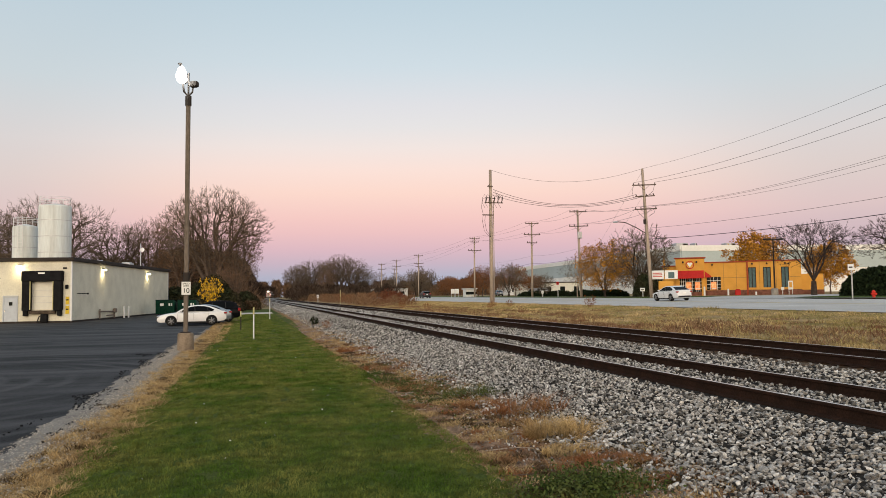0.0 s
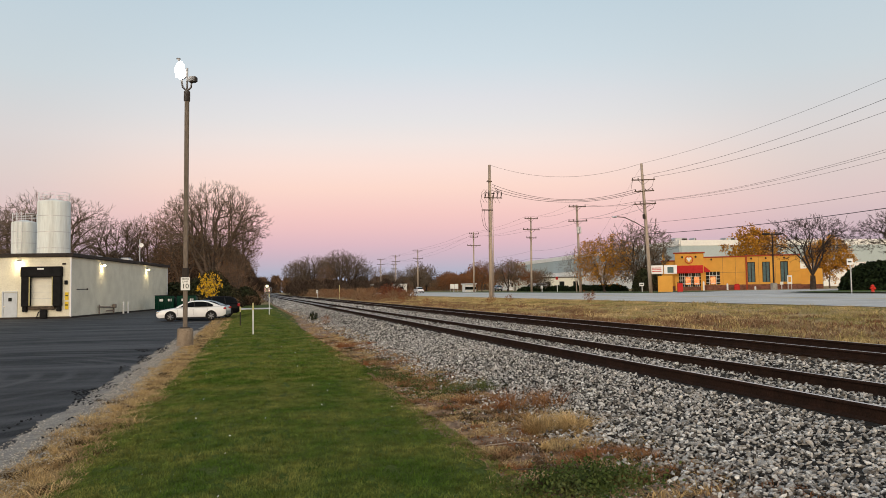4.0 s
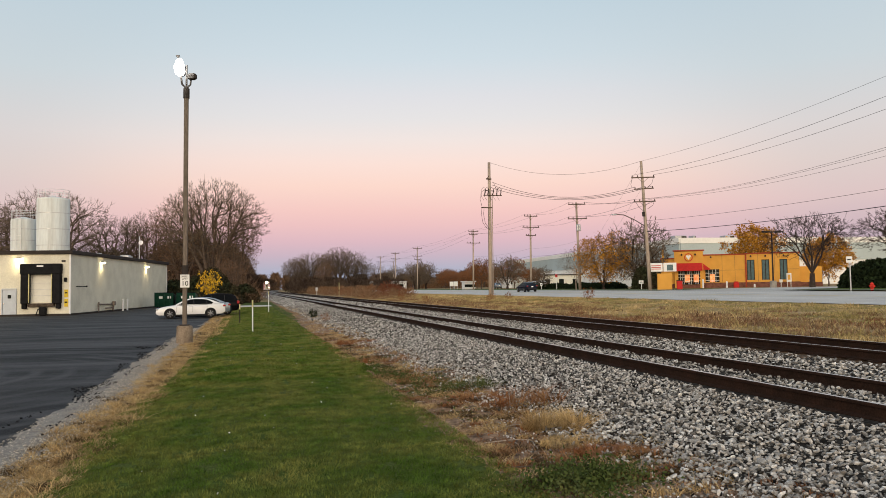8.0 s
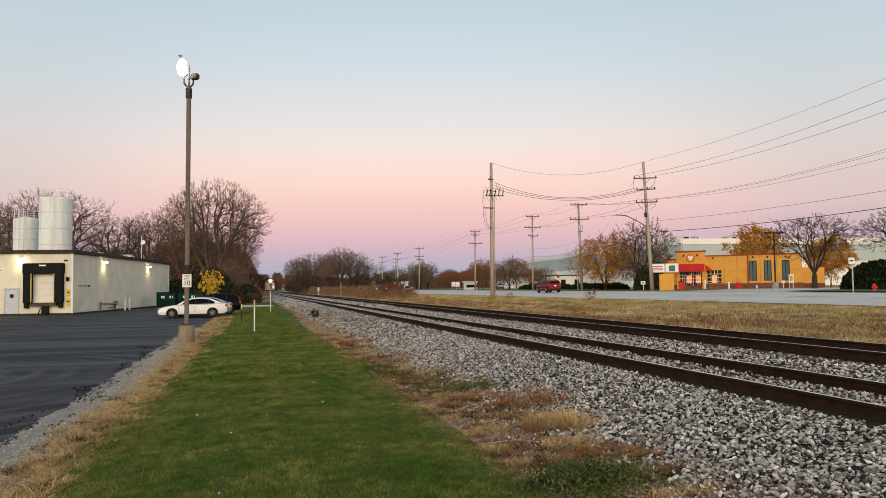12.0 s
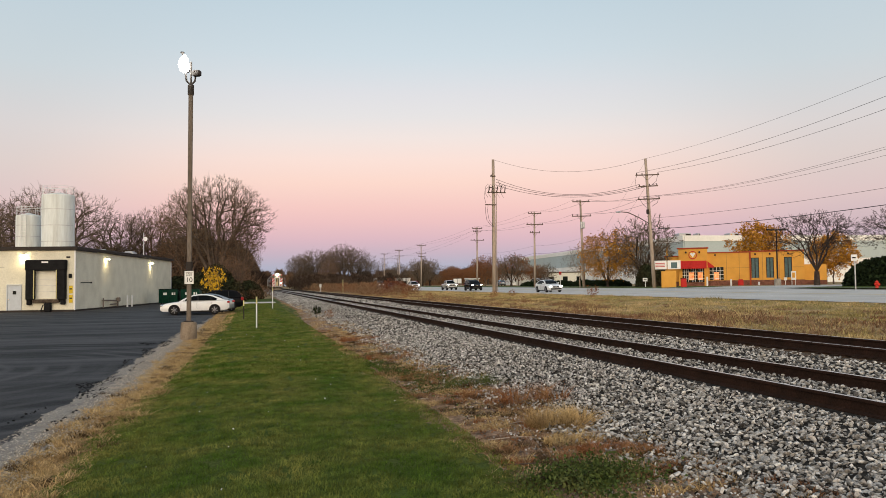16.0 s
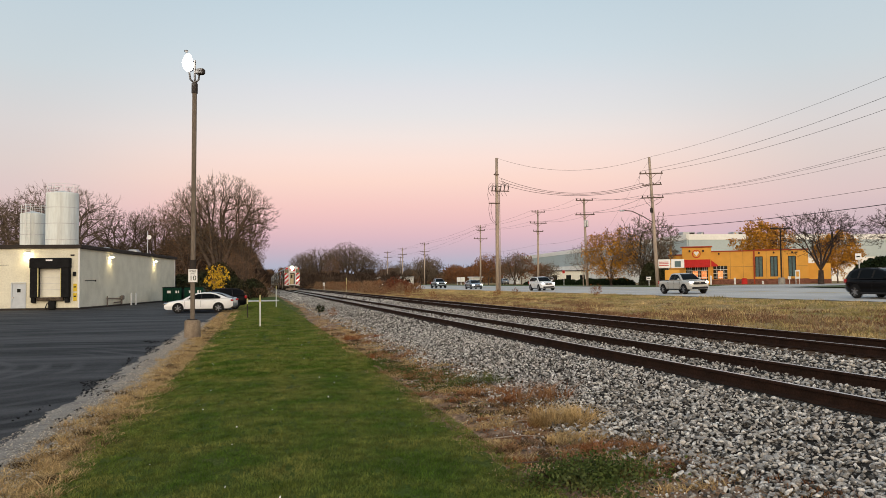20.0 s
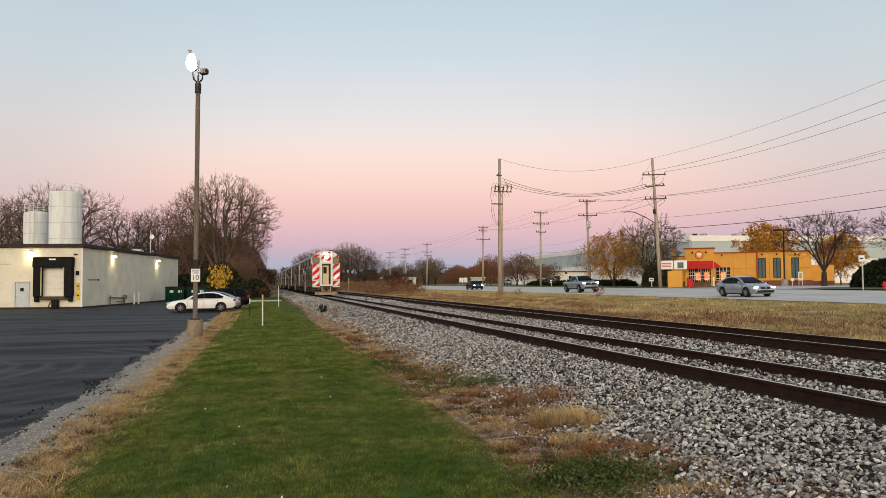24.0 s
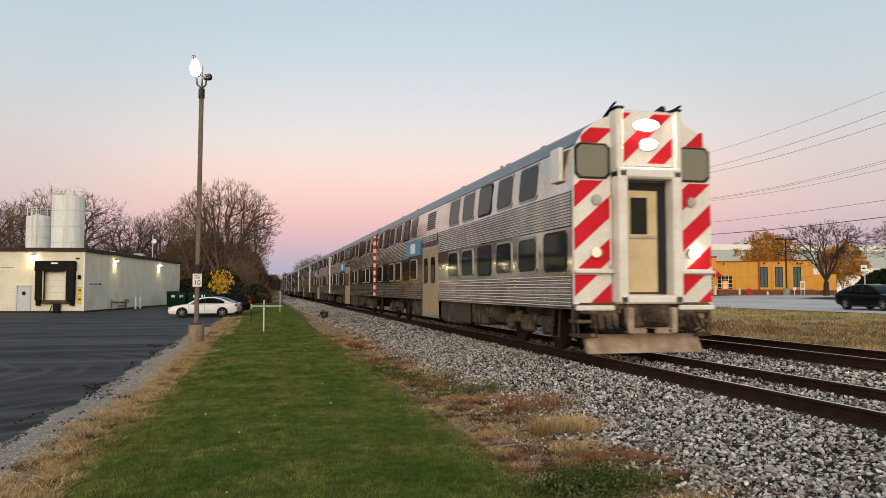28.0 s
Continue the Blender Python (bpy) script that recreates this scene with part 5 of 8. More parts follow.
part("lamp_head", Shape().box((-5.1, -2.1, 9.26), (0.7, 0.3, 0.16), 0, 25, 0.05), M_GALV, sl, "unlit street lamp head")

# restaurant: local +x runs along its long front, +y away from the road
RZ = 0.66
REST = pose(60.4, 100.4, RZ, 0, 0, -33.5)
rest = thing("restaurant", REST, "orange stucco fast-food restaurant with brown brick base and red awning", "restaurant")
L = 16.6


def front_box(x0, x1, y0, y1, z0, z1):
    return ((x0 + x1) / 2, (y0 + y1) / 2, (z0 + z1) / 2), (x1 - x0, y1 - y0, z1 - z0)


openings = [(9.78, 10.8), (11.72, 12.72), (14.05, 15.05)]
w = Shape()
w.box(*front_box(3.95, 4.2, 0.0, 0.3, 0.0, 5.0)).box(*front_box(6.1, 9.78, 0, 0.3, 0, 4.9)).box(*front_box(4.2, 6.1, 0, 0.3, 2.9, 5.0)).box(*front_box(4.2, 6.1, 0, 0.3, 0.0, 1.05))
for a, b in ((10.8, 11.72), (12.72, 14.05), (15.05, L)):
    w.box(*front_box(a, b, 0, 0.3, 0, 4.95))
for a, b in openings:
    w.box(*front_box(a, b, 0, 0.3, 4.15, 4.95)).box(*front_box(a, b, 0, 0.3, 0, 1.3))
part("front_wall", w, M_ORANGE, rest, "orange stucco wall")
part("end_wall", Shape().box(*front_box(L - 0.3, L, 0.3, 12, 0, 4.9)).box(*front_box(-1.9, -1.6, 0.3, 12, 0, 4.6)).box(*front_box(-1.9, L, 12, 12.3, 0, 5.0)), M_ORANGE, rest)
part("roof", Shape().box(*front_box(-1.6, L - 0.3, 0.3, 12, 4.3, 4.5)), M_GRAVEL, rest)
part("side_wing", Shape().box(*front_box(-1.9, 0.0, 0.0, 0.3, 0.0, 4.55)), M_ORANGE, rest)
part("tower", Shape().box(*front_box(0.0, 3.95, -0.6, -0.3, 3.1, 5.55)).box(*front_box(0.0, 0.3, -0.3, 3.0, 0, 5.55)).box(*front_box(3.65, 3.95, -0.3, 3.0, 0, 5.55)).box(*front_box(0.3, 3.65, 2.7, 3.0, 4.5, 5.55)).box(*front_box(0.0, 0.5, -0.6, -0.3, 0, 3.1)).box(*front_box(3.5, 3.95, -0.6, -0.3, 0, 3.1)), M_ORANGE, rest, "raised orange entrance tower")
part("tower_coping", Shape().box((1.97, -0.45, 5.66), (4.35, 0.6, 0.2), 0, 0, 0.04), M_ROOFRED, rest, "dark red coping")
part("coping", Shape().box(*front_box(3.95, 9.7, -0.12, 0.4, 4.9, 5.06)).box(*front_box(-2.0, 0.0, -0.12, 0.4, 4.5, 4.66)), M_ROOFRED, rest, "dark red coping")
part("coping", Shape().box(*front_box(9.7, L + 0.1, -0.16, 0.45, 4.95, 5.12)), M_ROOFRED, rest, "dark red coping")
part("pilaster", Shape().box(*front_box(9.55, 9.75, -0.15, 0.0, 0, 5.1)), M_ROOFRED, rest, "dark red corner pilaster")
part("roof_post", Shape().box(*front_box(-1.75, -1.45, -0.1, 0.2, 0, 5.9)), M_ORANGE, rest)
part("brick_base", Shape().box(*front_box(3.95, L + 0.05, -0.07, 0.0, 0, 1.0)).box(*front_box(-1.9, 0, -0.07, 0, 0, 0.9)).box(*front_box(0.5, 3.5, -0.66, -0.4, 0, 0.75)), M_BRICK, rest, "brown brick base")
for i in range(4):
    part("stucco_joint", Shape().box(((6.5, 8.2, 11.25, 13.4)[i], -0.005, 3.0), (0.03, 0.014, 3.9)), M_ARM, rest)
part("level_joint", Shape().box((8.0, -0.005, 2.75), (3.9, 0.014, 0.03)).box((15.8, -0.005, 2.75), (1.4, 0.014, 0.03)), M_ARM, rest)
for a, b in openings:
    win = part("tall_window", Shape().box(*front_box(a, b, 0.1, 0.2, 1.3, 4.15)), M_TEAL, rest, "tall narrow teal window")
    part("mullion", Shape().box(((a + b) / 2, 0.08, 2.8), (0.1, 0.06, 3.0)), M_DARKTRIM, win)
    part("frame", Shape().box((a + 0.05, 0.06, 2.8), (0.09, 0.1, 3.0)).box((b - 0.05, 0.06, 2.8), (0.09, 0.1, 3.0)).box(((a + b) / 2, 0.06, 4.12), (1.0, 0.1, 0.09)), M_DARKTRIM, win)
for x in (-0.9, 5.0, 10.3, 12.2, 14.55):
    lamp = part("sconce", Shape().box((x, -0.25, 4.75), (0.1, 0.5, 0.06)).box((x, -0.45, 4.62), (0.22, 0.2, 0.22), 0, 0, 0.04), M_DARKTRIM, rest, "dark gooseneck lamp")
for x in (1.05, 2.9):
    part("sconce", Shape().box((x, -0.8, 5.2), (0.1, 0.5, 0.06)).box((x, -1.0, 5.06), (0.24, 0.22, 0.26), 0, 0, 0.04), M_DARKTRIM, rest, "dark gooseneck lamp")
disc = part("round_emblem", Shape().tube([(1.97, -0.62, 4.68), (1.97, -0.72, 4.68)], 0.58, 24), M_RED, rest, "round red and white emblem")
part("emblem_ring", Shape().tube([(1.97, -0.73, 4.68), (1.97, -0.75, 4.68)], 0.47, 24), M_ORANGE, disc)
part("emblem_core", Shape().prism([(1.6, 4.88), (1.8, 5.03), (1.97, 4.91), (2.14, 5.03), (2.34, 4.88), (1.97, 4.33)], -0.77, -0.755, "y"), M_SIGNWHITE, disc)
part("low_wing", Shape().box(*front_box(L, L + 2.9, 1.2, 9.0, 0.0, 3.1)), M_ORANGE, rest, "low orange service wing")
part("low_wing_base", Shape().box(*front_box(L, L + 2.95, 1.13, 1.2, 0.0, 0.9)), M_BRICK, rest, "brown brick base")
aw = part("awning", Shape().prism([(-0.62, 3.85), (-0.66, 3.85), (-1.55, 2.9), (-1.55, 2.72), (-1.5, 2.72), (-0.62, 3.7)], 0.15, 3.85, "x"), M_RED, rest, "ribbed red metal awning")
for k in range(10):
    part("awning_rib", Shape().tube([(0.3 + k * 0.38, -0.67, 3.87), (0.3 + k * 0.38, -1.56, 2.92)], 0.025, 5), M_RED, aw)
part("side_awning", Shape().prism([(3.95, 3.75), (4.85, 3.0), (4.85, 2.85), (3.95, 2.85)], -0.5, -0.05, "y"), M_RED, rest, "red side awning")
for x0, x1, y in ((0.5, 1.55, -0.42), (1.6, 2.5, -0.42), (2.55, 3.5, -0.42), (4.2, 6.1, 0.1)):
    g = part("shop_window", Shape().box(*front_box(x0, x1, y, y + 0.05, 0.8 if y < 0 else 1.05, 2.75 if y < 0 else 2.9)), M_WINDOW, rest, "window with dark glazing bars")
    z1 = 2.75 if y < 0 else 2.9
    for k in range(1, 4):
        part("glazing_bar", Shape().box((x0 + (x1 - x0) * k / 4, y - 0.02, (0.8 + z1) / 2), (0.05, 0.05, z1 - 0.8)), M_SIGNWHITE, g)
        part("glazing_bar", Shape().box(((x0 + x1) / 2, y - 0.02, 0.8 + (z1 - 0.8) * k / 4), (x1 - x0, 0.05, 0.05)), M_SIGNWHITE, g)
for x, y in ((1.75, -0.5), (2.95, -0.5), (5.15, 0.0)):
    poster = part("lit_poster", Shape().box((x, y, 1.65), (0.7, 0.03, 1.1)), G_SHOP, rest, "lit orange food poster")
    part("poster_bar", Shape().box((x, y - 0.02, 1.25), (0.5, 0.012, 0.12)), M_SIGNWHITE, poster)
for x, h in ((8.0, 1.1), ):
    bin_ = thing("litter_bin", REST @ pose(x + 0.3, -0.9, 0), "red litter bin outside the restaurant", "litter bin")
    part("bin_body", Shape().box((0, 0, 0.5), (0.75, 0.6, 1.0), 0, 0, 0.08), M_RED, bin_)
    part("bin_top", Shape().box((0, 0, 1.06), (0.6, 0.5, 0.12), 0, 0, 0.05), M_RED, bin_)
rest_slab = thing("restaurant_forecourt", REST @ pose(7, -2.2, -0.05), "pale concrete forecourt with kerb before the restaurant", "forecourt", kind="structure")
part("slab", Shape().box((0, 0, 0.0), (21, 4.0, 0.16), 0, 0, 0.03), M_CONC, rest_slab)

# warehouse behind
WARE = pose(109.0, 135.3, 0.9, 0, 0, -5)
ware = thing("warehouse", WARE, "huge white warehouse with a blue-grey band under its roof", "warehouse")
part("wall", Shape().box((45, 10, 5.0), (130, 0.5, 10.0)).box((-20, 80, 5.0), (0.5, 140, 10.0)), M_WARE, ware, "white panel wall")
part("band", Shape().box((45, 9.9, 7.3), (130.2, 0.6, 3.8)).box((-20.1, 80, 7.3), (0.6, 140.2, 3.8)), M_WAREBLUE, ware, "blue-grey band")
part("parapet", Shape().box((45, 9.9, 9.8), (130.4, 0.8, 1.2)).box((-20.1, 80, 9.8), (0.8, 140.4, 1.2)), M_WARE, ware, "white parapet")
part("roof", Shape().box((45, 80, 10.0), (129, 139, 0.4)), M_GRAVEL, ware)
for k in range(9):
    part("panel_joint", Shape().box((-15 + k * 14, 9.7, 3.2), (0.12, 0.1, 6.2)), M_WAREBLUE, ware)
for x, wd in ((-18.4, 2.8), (-6.9, 2.2), (-15.2, 0.5)):
    ru = thing("rooftop_unit", WARE @ pose(x, 14, 10.2), "rooftop air handling unit on the warehouse", "air unit")
    part("housing", Shape().box((0, 0, 0.45), (wd, 2.4, 0.9), 0, 0, 0.08), M_GALV, ru)
    part("grille", Shape().box((wd * 0.25, -1.22, 0.45), (wd * 0.4, 0.06, 0.6)), M_DARKTRIM, ru)


def simple_sign(name, x, y, z, h, pw, ph, mat, label, pole=M_GALV, rz=-14):
    s = thing(name, pose(x, y, z, 0, 0, rz), label, "sign")
    part("post", Shape().tube([(0, 0, -0.1), (0, 0, h)], 0.05, 8), pole, s)
    pl = part("plate", Shape().box((-0.05, -0.07, h - ph / 2), (pw, 0.04, ph), 0, 0, 0.01), mat, s)
    part("bar", Shape().box((-0.05, -0.095, h - ph / 2), (pw * 0.6, 0.01, ph * 0.2)), M_SIGNBLACK, pl)


simple_sign("bus_stop_sign", 46.5, 51.4, 0.85, 2.75, 0.42, 0.5, M_SIGNWHITE, "white bus stop sign on a steel post beside the road", M_GALV, -40)
hyd = thing("fire_hydrant", pose(47.2, 50.0, 0.82), "red fire hydrant on the roadside grass", "fire hydrant")
part("barrel", Shape().tube([(0, 0, 0), (0, 0, 0.06), (0, 0, 0.5), (0, 0, 0.58), (0, 0, 0.7)], [0.17, 0.12, 0.12, 0.15, 0.05], 14), M_REDHYD, hyd)
part("nozzle", Shape().tube([(-0.22, 0, 0.42), (0.22, 0, 0.42)], 0.07, 10).tube([(0, -0.24, 0.4), (0, 0, 0.4)], 0.09, 10), M_REDHYD, hyd)

# menu sign on an orange plinth beside the leaning pole
ms = thing("roadside_sign", pose(48.6, 83.5, 0.85, 0, 0, -28), "white two-panel roadside sign above an orange plinth", "sign")
part("plinth", Shape().box((0.2, 0, 1.0), (1.7, 0.5, 2.0), 0, 0, 0.04), M_ORANGE, ms, "orange plinth")
part("panel", Shape().box((-0.75, -0.05, 2.75), (1.5, 0.3, 1.05), 0, 0, 0.03), M_SIGNWHITE, ms)
part("panel", Shape().box((0.85, -0.05, 2.75), (1.5, 0.3, 1.05), 0, 0, 0.03), M_SIGNWHITE, ms)
for z in (2.55, 2.75, 2.95):
    part("text_bar", Shape().box((-0.75, -0.21, z), (1.1, 0.02, 0.08)), M_RED, ms)
part("picture", Shape().box((0.85, -0.21, 2.7), (0.7, 0.02, 0.7)), M_TEAL, ms)
rb = thing("red_box", pose(50.4, 82.8, 0.85, 0, 0, -28), "small red box beside the roadside sign", "box")
part("box_body", Shape().box((0, 0, 0.55), (0.65, 0.6, 1.1), 0, 0, 0.05), M_RED, rb)
part("box_lid", Shape().box((0, 0, 1.14), (0.7, 0.65, 0.08), 0, 0, 0.02), M_DARKTRIM, rb)

# kerb and roadside island
isl = sheet("roadside_grass", [46.6, 48.5, 50.0, 52.5], steps(22, 60, 38), M_GRASS, 0.10, "green roadside grass island", "grass", 0.1)
kerb = sheet("kerb", [45.6, 45.62, 45.95, 45.97], steps(0, 240, 80), M_CONC, 0.16, "concrete kerb along the road", "kerb")
verge = sheet("far_verge", [45.97, 50.0, 56.0], steps(78, 260, 60), M_GRASS, 0.03, "green verge beyond the road", "grass", 0.1)
lot2 = sheet("side_street", [45.7, 55, 66, 90], steps(56, 80, 16), M_ROAD, 0.05, "pale concrete drive into the restaurant lot", "road")

for x, y, h, r in ((63.6, 83.0, 7.0, 0.11), ):
    lp = thing("lot_lamp_post", pose(x, y, 0.9), "dark square-headed lamp post in the restaurant lot, unlit", "lamp post")
    part("post", Shape().tube([(0, 0, 0), (0, 0, h)], [r, r * 0.7], 8), M_DARKTRIM, lp)
    part("foot", Shape().tube([(0, 0, 0), (0, 0, 0.9)], [0.42, 0.40], 14), M_CONC, lp, "concrete foot")
    part("head", Shape().box((-0.9, 0, h), (0.9, 0.4, 0.22), 0, 0, 0.04).box((0.9, 0, h), (0.9, 0.4, 0.22), 0, 0, 0.04).box((0, 0, h), (1.4, 0.08, 0.08)), M_DARKTRIM, lp, "unlit lamp head")

for x, y, h in ((7.0, -3.2, 1.15), (10.6, -2.6, 0.7), (17.6, -2.4, 1.3), (3.9, -4.6, 1.5)):
    bo = thing("bollard", REST @ pose(x, y, -0.05), "white pipe bollard before the restaurant", "bollard", "bollards")
    part("pipe", Shape().tube([(0, 0, 0), (0, 0, h), (0, 0, h + 0.08)], [0.12, 0.12, 0.05], 12), M_WHITE, bo)
mb = thing("menu_board", REST @ pose(15.0, -2.2, 0.0), "white menu board with an orange panel on two posts", "menu board")
part("board", Shape().box((0, 0, 1.55), (0.62, 0.12, 1.2), 0, 0, 0.03), M_SIGNWHITE, mb)
part("panel", Shape().box((0, -0.07, 1.6), (0.34, 0.02, 0.7)), M_ORANGE, mb)
for x in (-0.22, 0.22):
    part("leg", Shape().box((x, 0, 0.5), (0.08, 0.08, 1.1)), M_GALV, mb)
ec = thing("meter_box", REST @ pose(14.0, -2.0, 0.0), "small white meter box on a post", "meter box")
part("case", Shape().box((0, 0, 1.1), (0.4, 0.25, 0.4), 0, 0, 0.03), M_SIGNWHITE, ec)
part("leg", Shape().box((0, 0, 0.5), (0.1, 0.1, 1.0)), M_GALV, ec)

# low buildings far along the road, and signs on the far verge
def low_building(x, y, rz, w, d, h, wall, roof, label):
    b = thing("low_building", pose(x, y, 0.8, 0, 0, rz), label, "building")
    part("wall", Shape().box((0, 0, h / 2), (w, d, h)), wall, b)
    part("roof", Shape().box((0, 0, h + 0.12), (w + 0.5, d + 0.5, 0.25), 0, 0, 0.05), roof, b)
    n = max(2, int(w / 4))
    for k in range(n):
        xx = -w / 2 + w * (k + 0.5) / n
        win = part("window", Shape().box((xx, -d / 2 - 0.02, h * 0.52), (1.4, 0.08, h * 0.36)), M_WINDOW, b)
        part("sill", Shape().box((xx, -d / 2 - 0.06, h * 0.32), (1.6, 0.12, 0.1)), M_WHITE, win)


low_building(47.5, 302.0, 4, 26.0, 12.0, 2.9, M_WARE, M_WHITE, "low white building beyond the far trees")
low_building(79.0, 196.0, 2, 16.0, 10.0, 3.4, M_CREAMDOOR, M_DARKTRIM, "low cream building beyond the rusty trees")
low_building(88.0, 232.0, 2, 20.0, 10.0, 3.4, M_WHITE, M_GALV, "low white building beyond the road")
simple_sign("traffic_sign", 49.3, 118.0, 0.8, 2.6, 0.4, 0.5, M_RED, "red and white traffic sign on the far verge", M_WHITE, -10)
simple_sign("traffic_sign", 49.8, 126.0, 0.8, 1.2, 0.4, 0.5, M_SIGNWHITE, "small white sign on the far verge", M_WHITE, -10)
simple_sign("yard_sign", 50.4, 92.0, 0.8, 1.3, 0.6, 0.45, M_SIGNWHITE, "small white yard sign under the bare trees", M_WHITE, -20)
simple_sign("mile_marker", 15.6, 178.0, 0.15, 1.7, 0.45, 0.7, M_SIGNWHITE, "white metal trackside marker on a post", M_WHITE, 0)
mk = thing("marker_post", pose(17.2, 148.0, 0.1), "thin tan trackside post", "post")
part("rod", Shape().tube([(0, 0, -0.1), (0, 0, 2.6)], 0.06, 8), M_YELLOWPALE, mk)

for x, y, w, h in ((48.3, 181.0, 0.95, 1.1), (49.4, 181.2, 0.95, 1.15)):
    bd = thing("notice_board", pose(x, y, 0.85, 0, 0, -8), "white notice board on two posts beyond the road", "sign")
    part("board", Shape().box((0, 0, 1.4), (w, 0.1, h), 0, 0, 0.02), M_SIGNWHITE, bd)
    for k in (-0.35, 0.35):
        part("leg", Shape().box((k, 0.08, 0.6), (0.08, 0.08, 1.4)), M_GALV, bd)
low_building(49.9, 172.0, 6, 2.5, 2.0, 1.8, M_WHITE, M_WHITE, "small white shed beyond the road")

# ---- vehicles ----
SHAPES = {
    # top line of the lower body, bottom line, cabin line, side glass, bars in the side glass, width, axles, wheel radius
    "sedan": ([(2.34, 0.50), (2.31, 0.62), (2.18, 0.72), (1.85, 0.81), (1.45, 0.875), (1.0, 0.93), (0.0, 0.945), (-1.0, 0.965), (-1.6, 1.0), (-2.05, 1.02), (-2.26, 1.0), (-2.34, 0.86), (-2.35, 0.55)],
              [(2.34, 0.36), (2.2, 0.22), (1.0, 0.20), (-1.0, 0.20), (-2.1, 0.25), (-2.35, 0.40)],
              [(1.12, 0.91), (0.82, 1.10), (0.42, 1.29), (0.08, 1.395), (-0.35, 1.44), (-0.8, 1.43), (-1.25, 1.34), (-1.65, 1.19), (-2.08, 1.0)],
              [(0.82, 0.975), (0.40, 1.22), (0.05, 1.325), (-0.35, 1.365), (-0.8, 1.355), (-1.18, 1.27), (-1.52, 1.10), (-1.42, 1.0)], (-0.18, -1.05), 1.80, (1.40, -1.33), 0.335),
    "suv": ([(2.26, 0.52), (2.25, 0.74), (2.16, 0.90), (1.85, 0.98), (1.1, 1.06), (0.0, 1.07), (-1.2, 1.09), (-2.0, 1.12), (-2.22, 1.08), (-2.29, 0.85), (-2.29, 0.58)],
            [(2.26, 0.40), (2.1, 0.28), (1.0, 0.26), (-1.0, 0.26), (-2.1, 0.32), (-2.29, 0.46)],
            [(1.22, 1.04), (0.85, 1.27), (0.45, 1.50), (0.1, 1.61), (-0.6, 1.67), (-1.3, 1.655), (-1.8, 1.58), (-2.0, 1.46), (-2.2, 1.09)],
            [(0.92, 1.11), (0.44, 1.42), (0.08, 1.53), (-0.6, 1.585), (-1.3, 1.565), (-1.72, 1.47), (-1.86, 1.28), (-1.7, 1.15)], (-0.15, -1.15), 1.88, (1.36, -1.36), 0.365),
    "pickup": ([(2.44, 0.60), (2.45, 0.86), (2.36, 0.99), (2.0, 1.04), (1.3, 1.08), (0.0, 1.08), (-0.8, 1.08), (-2.0, 1.09), (-2.42, 1.09), (-2.48, 0.98), (-2.48, 0.62)],
               [(2.44, 0.46), (2.3, 0.36), (1.0, 0.34), (-1.0, 0.34), (-2.3, 0.40), (-2.48, 0.50)],
               [(1.32, 1.06), (1.0, 1.30), (0.68, 1.52), (0.4, 1.62), (-0.1, 1.66), (-0.5, 1.64), (-0.68, 1.55), (-0.80, 1.08)],
               [(1.02, 1.13), (0.66, 1.43), (0.36, 1.53), (-0.1, 1.57), (-0.46, 1.55), (-0.56, 1.45), (-0.64, 1.14)], (0.12, ), 1.84, (1.58, -1.52), 0.385),
}


def along(line, x):
    """Height of a line given from front to rear at x."""
    pts = sorted(line)
    if x <= pts[0][0]:
        return pts[0][1]
    for (xa, za), (xb, zb) in zip(pts, pts[1:]):
        if x <= xb:
            return za + (zb - za) * (x - xa) / max(1e-6, xb - xa)
    return pts[-1][1]


def car_body(top, bottom, hw):
    """The lower body: rounded sections set along the car, narrower at nose and tail, with a crease below the windows."""
    front, back = max(p[0] for p in top), min(p[0] for p in top)
    half = (front - back) / 2
    xs = [front - 0.005, front - 0.03, front - 0.09, front - 0.2, front - 0.4] + [front - 0.6 - k * (2 * half - 1.2) / 14 for k in range(15)] + [back + 0.4, back + 0.2, back + 0.09, back + 0.03, back + 0.005]
    s = Shape()
    n = 0
    for x in xs:
        e = max(0.0, (abs(x - (front + back) / 2) - half * 0.62) / (half * 0.38))
        w = hw * (1 - 0.20 * e ** 2.6)
        t, b = along(top, x), along(bottom, x)
        prof = [(0.80, 0.0), (0.95, 0.07), (0.99, 0.28), (1.0, 0.52), (0.985, 0.72), (0.975, 0.86), (0.93, 0.95), (0.80, 0.995), (0.45, 1.015)]
        ring = [(w * a, b + (t - b) * k) for a, k in prof]
        ring = ring + [(-y, z) for y, z in reversed(ring)]
        n = len(ring)
        s.v += [(x, y, z) for y, z in ring]
    for j in range(len(xs) - 1):
        for i in range(n):
            s.f.append((j * n + i, j * n + (i + 1) % n, j * n + n + (i + 1) % n, j * n + n + i))
    s.f += [tuple(range(n)), tuple(range(len(s.v) - 1, len(s.v) - n - 1, -1))]
    s.s = [0] * len(s.f)
    me = s.build("body", M_BLACK)
    me.shade_smooth()
    me.set_sharp_from_angle(angle=radians(40))
    return me


def prism_car(outline, half_low, half_high, z0, z1):
    """A side outline pushed to both sides, narrower towards the top."""
    s = Shape()
    wide = lambda z: half_low + (half_high - half_low) * min(1, max(0, (z - z0) / (z1 - z0)))
    n = len(outline)
    vs = [(x, wide(z), z) for x, z in outline] + [(x, -wide(z), z) for x, z in outline]
    s.mesh(vs, [tuple(range(n)), tuple(range(2 * n - 1, n - 1, -1))] + [(i, (i + 1) % n, n + (i + 1) % n, n + i) for i in range(n)])
    return s


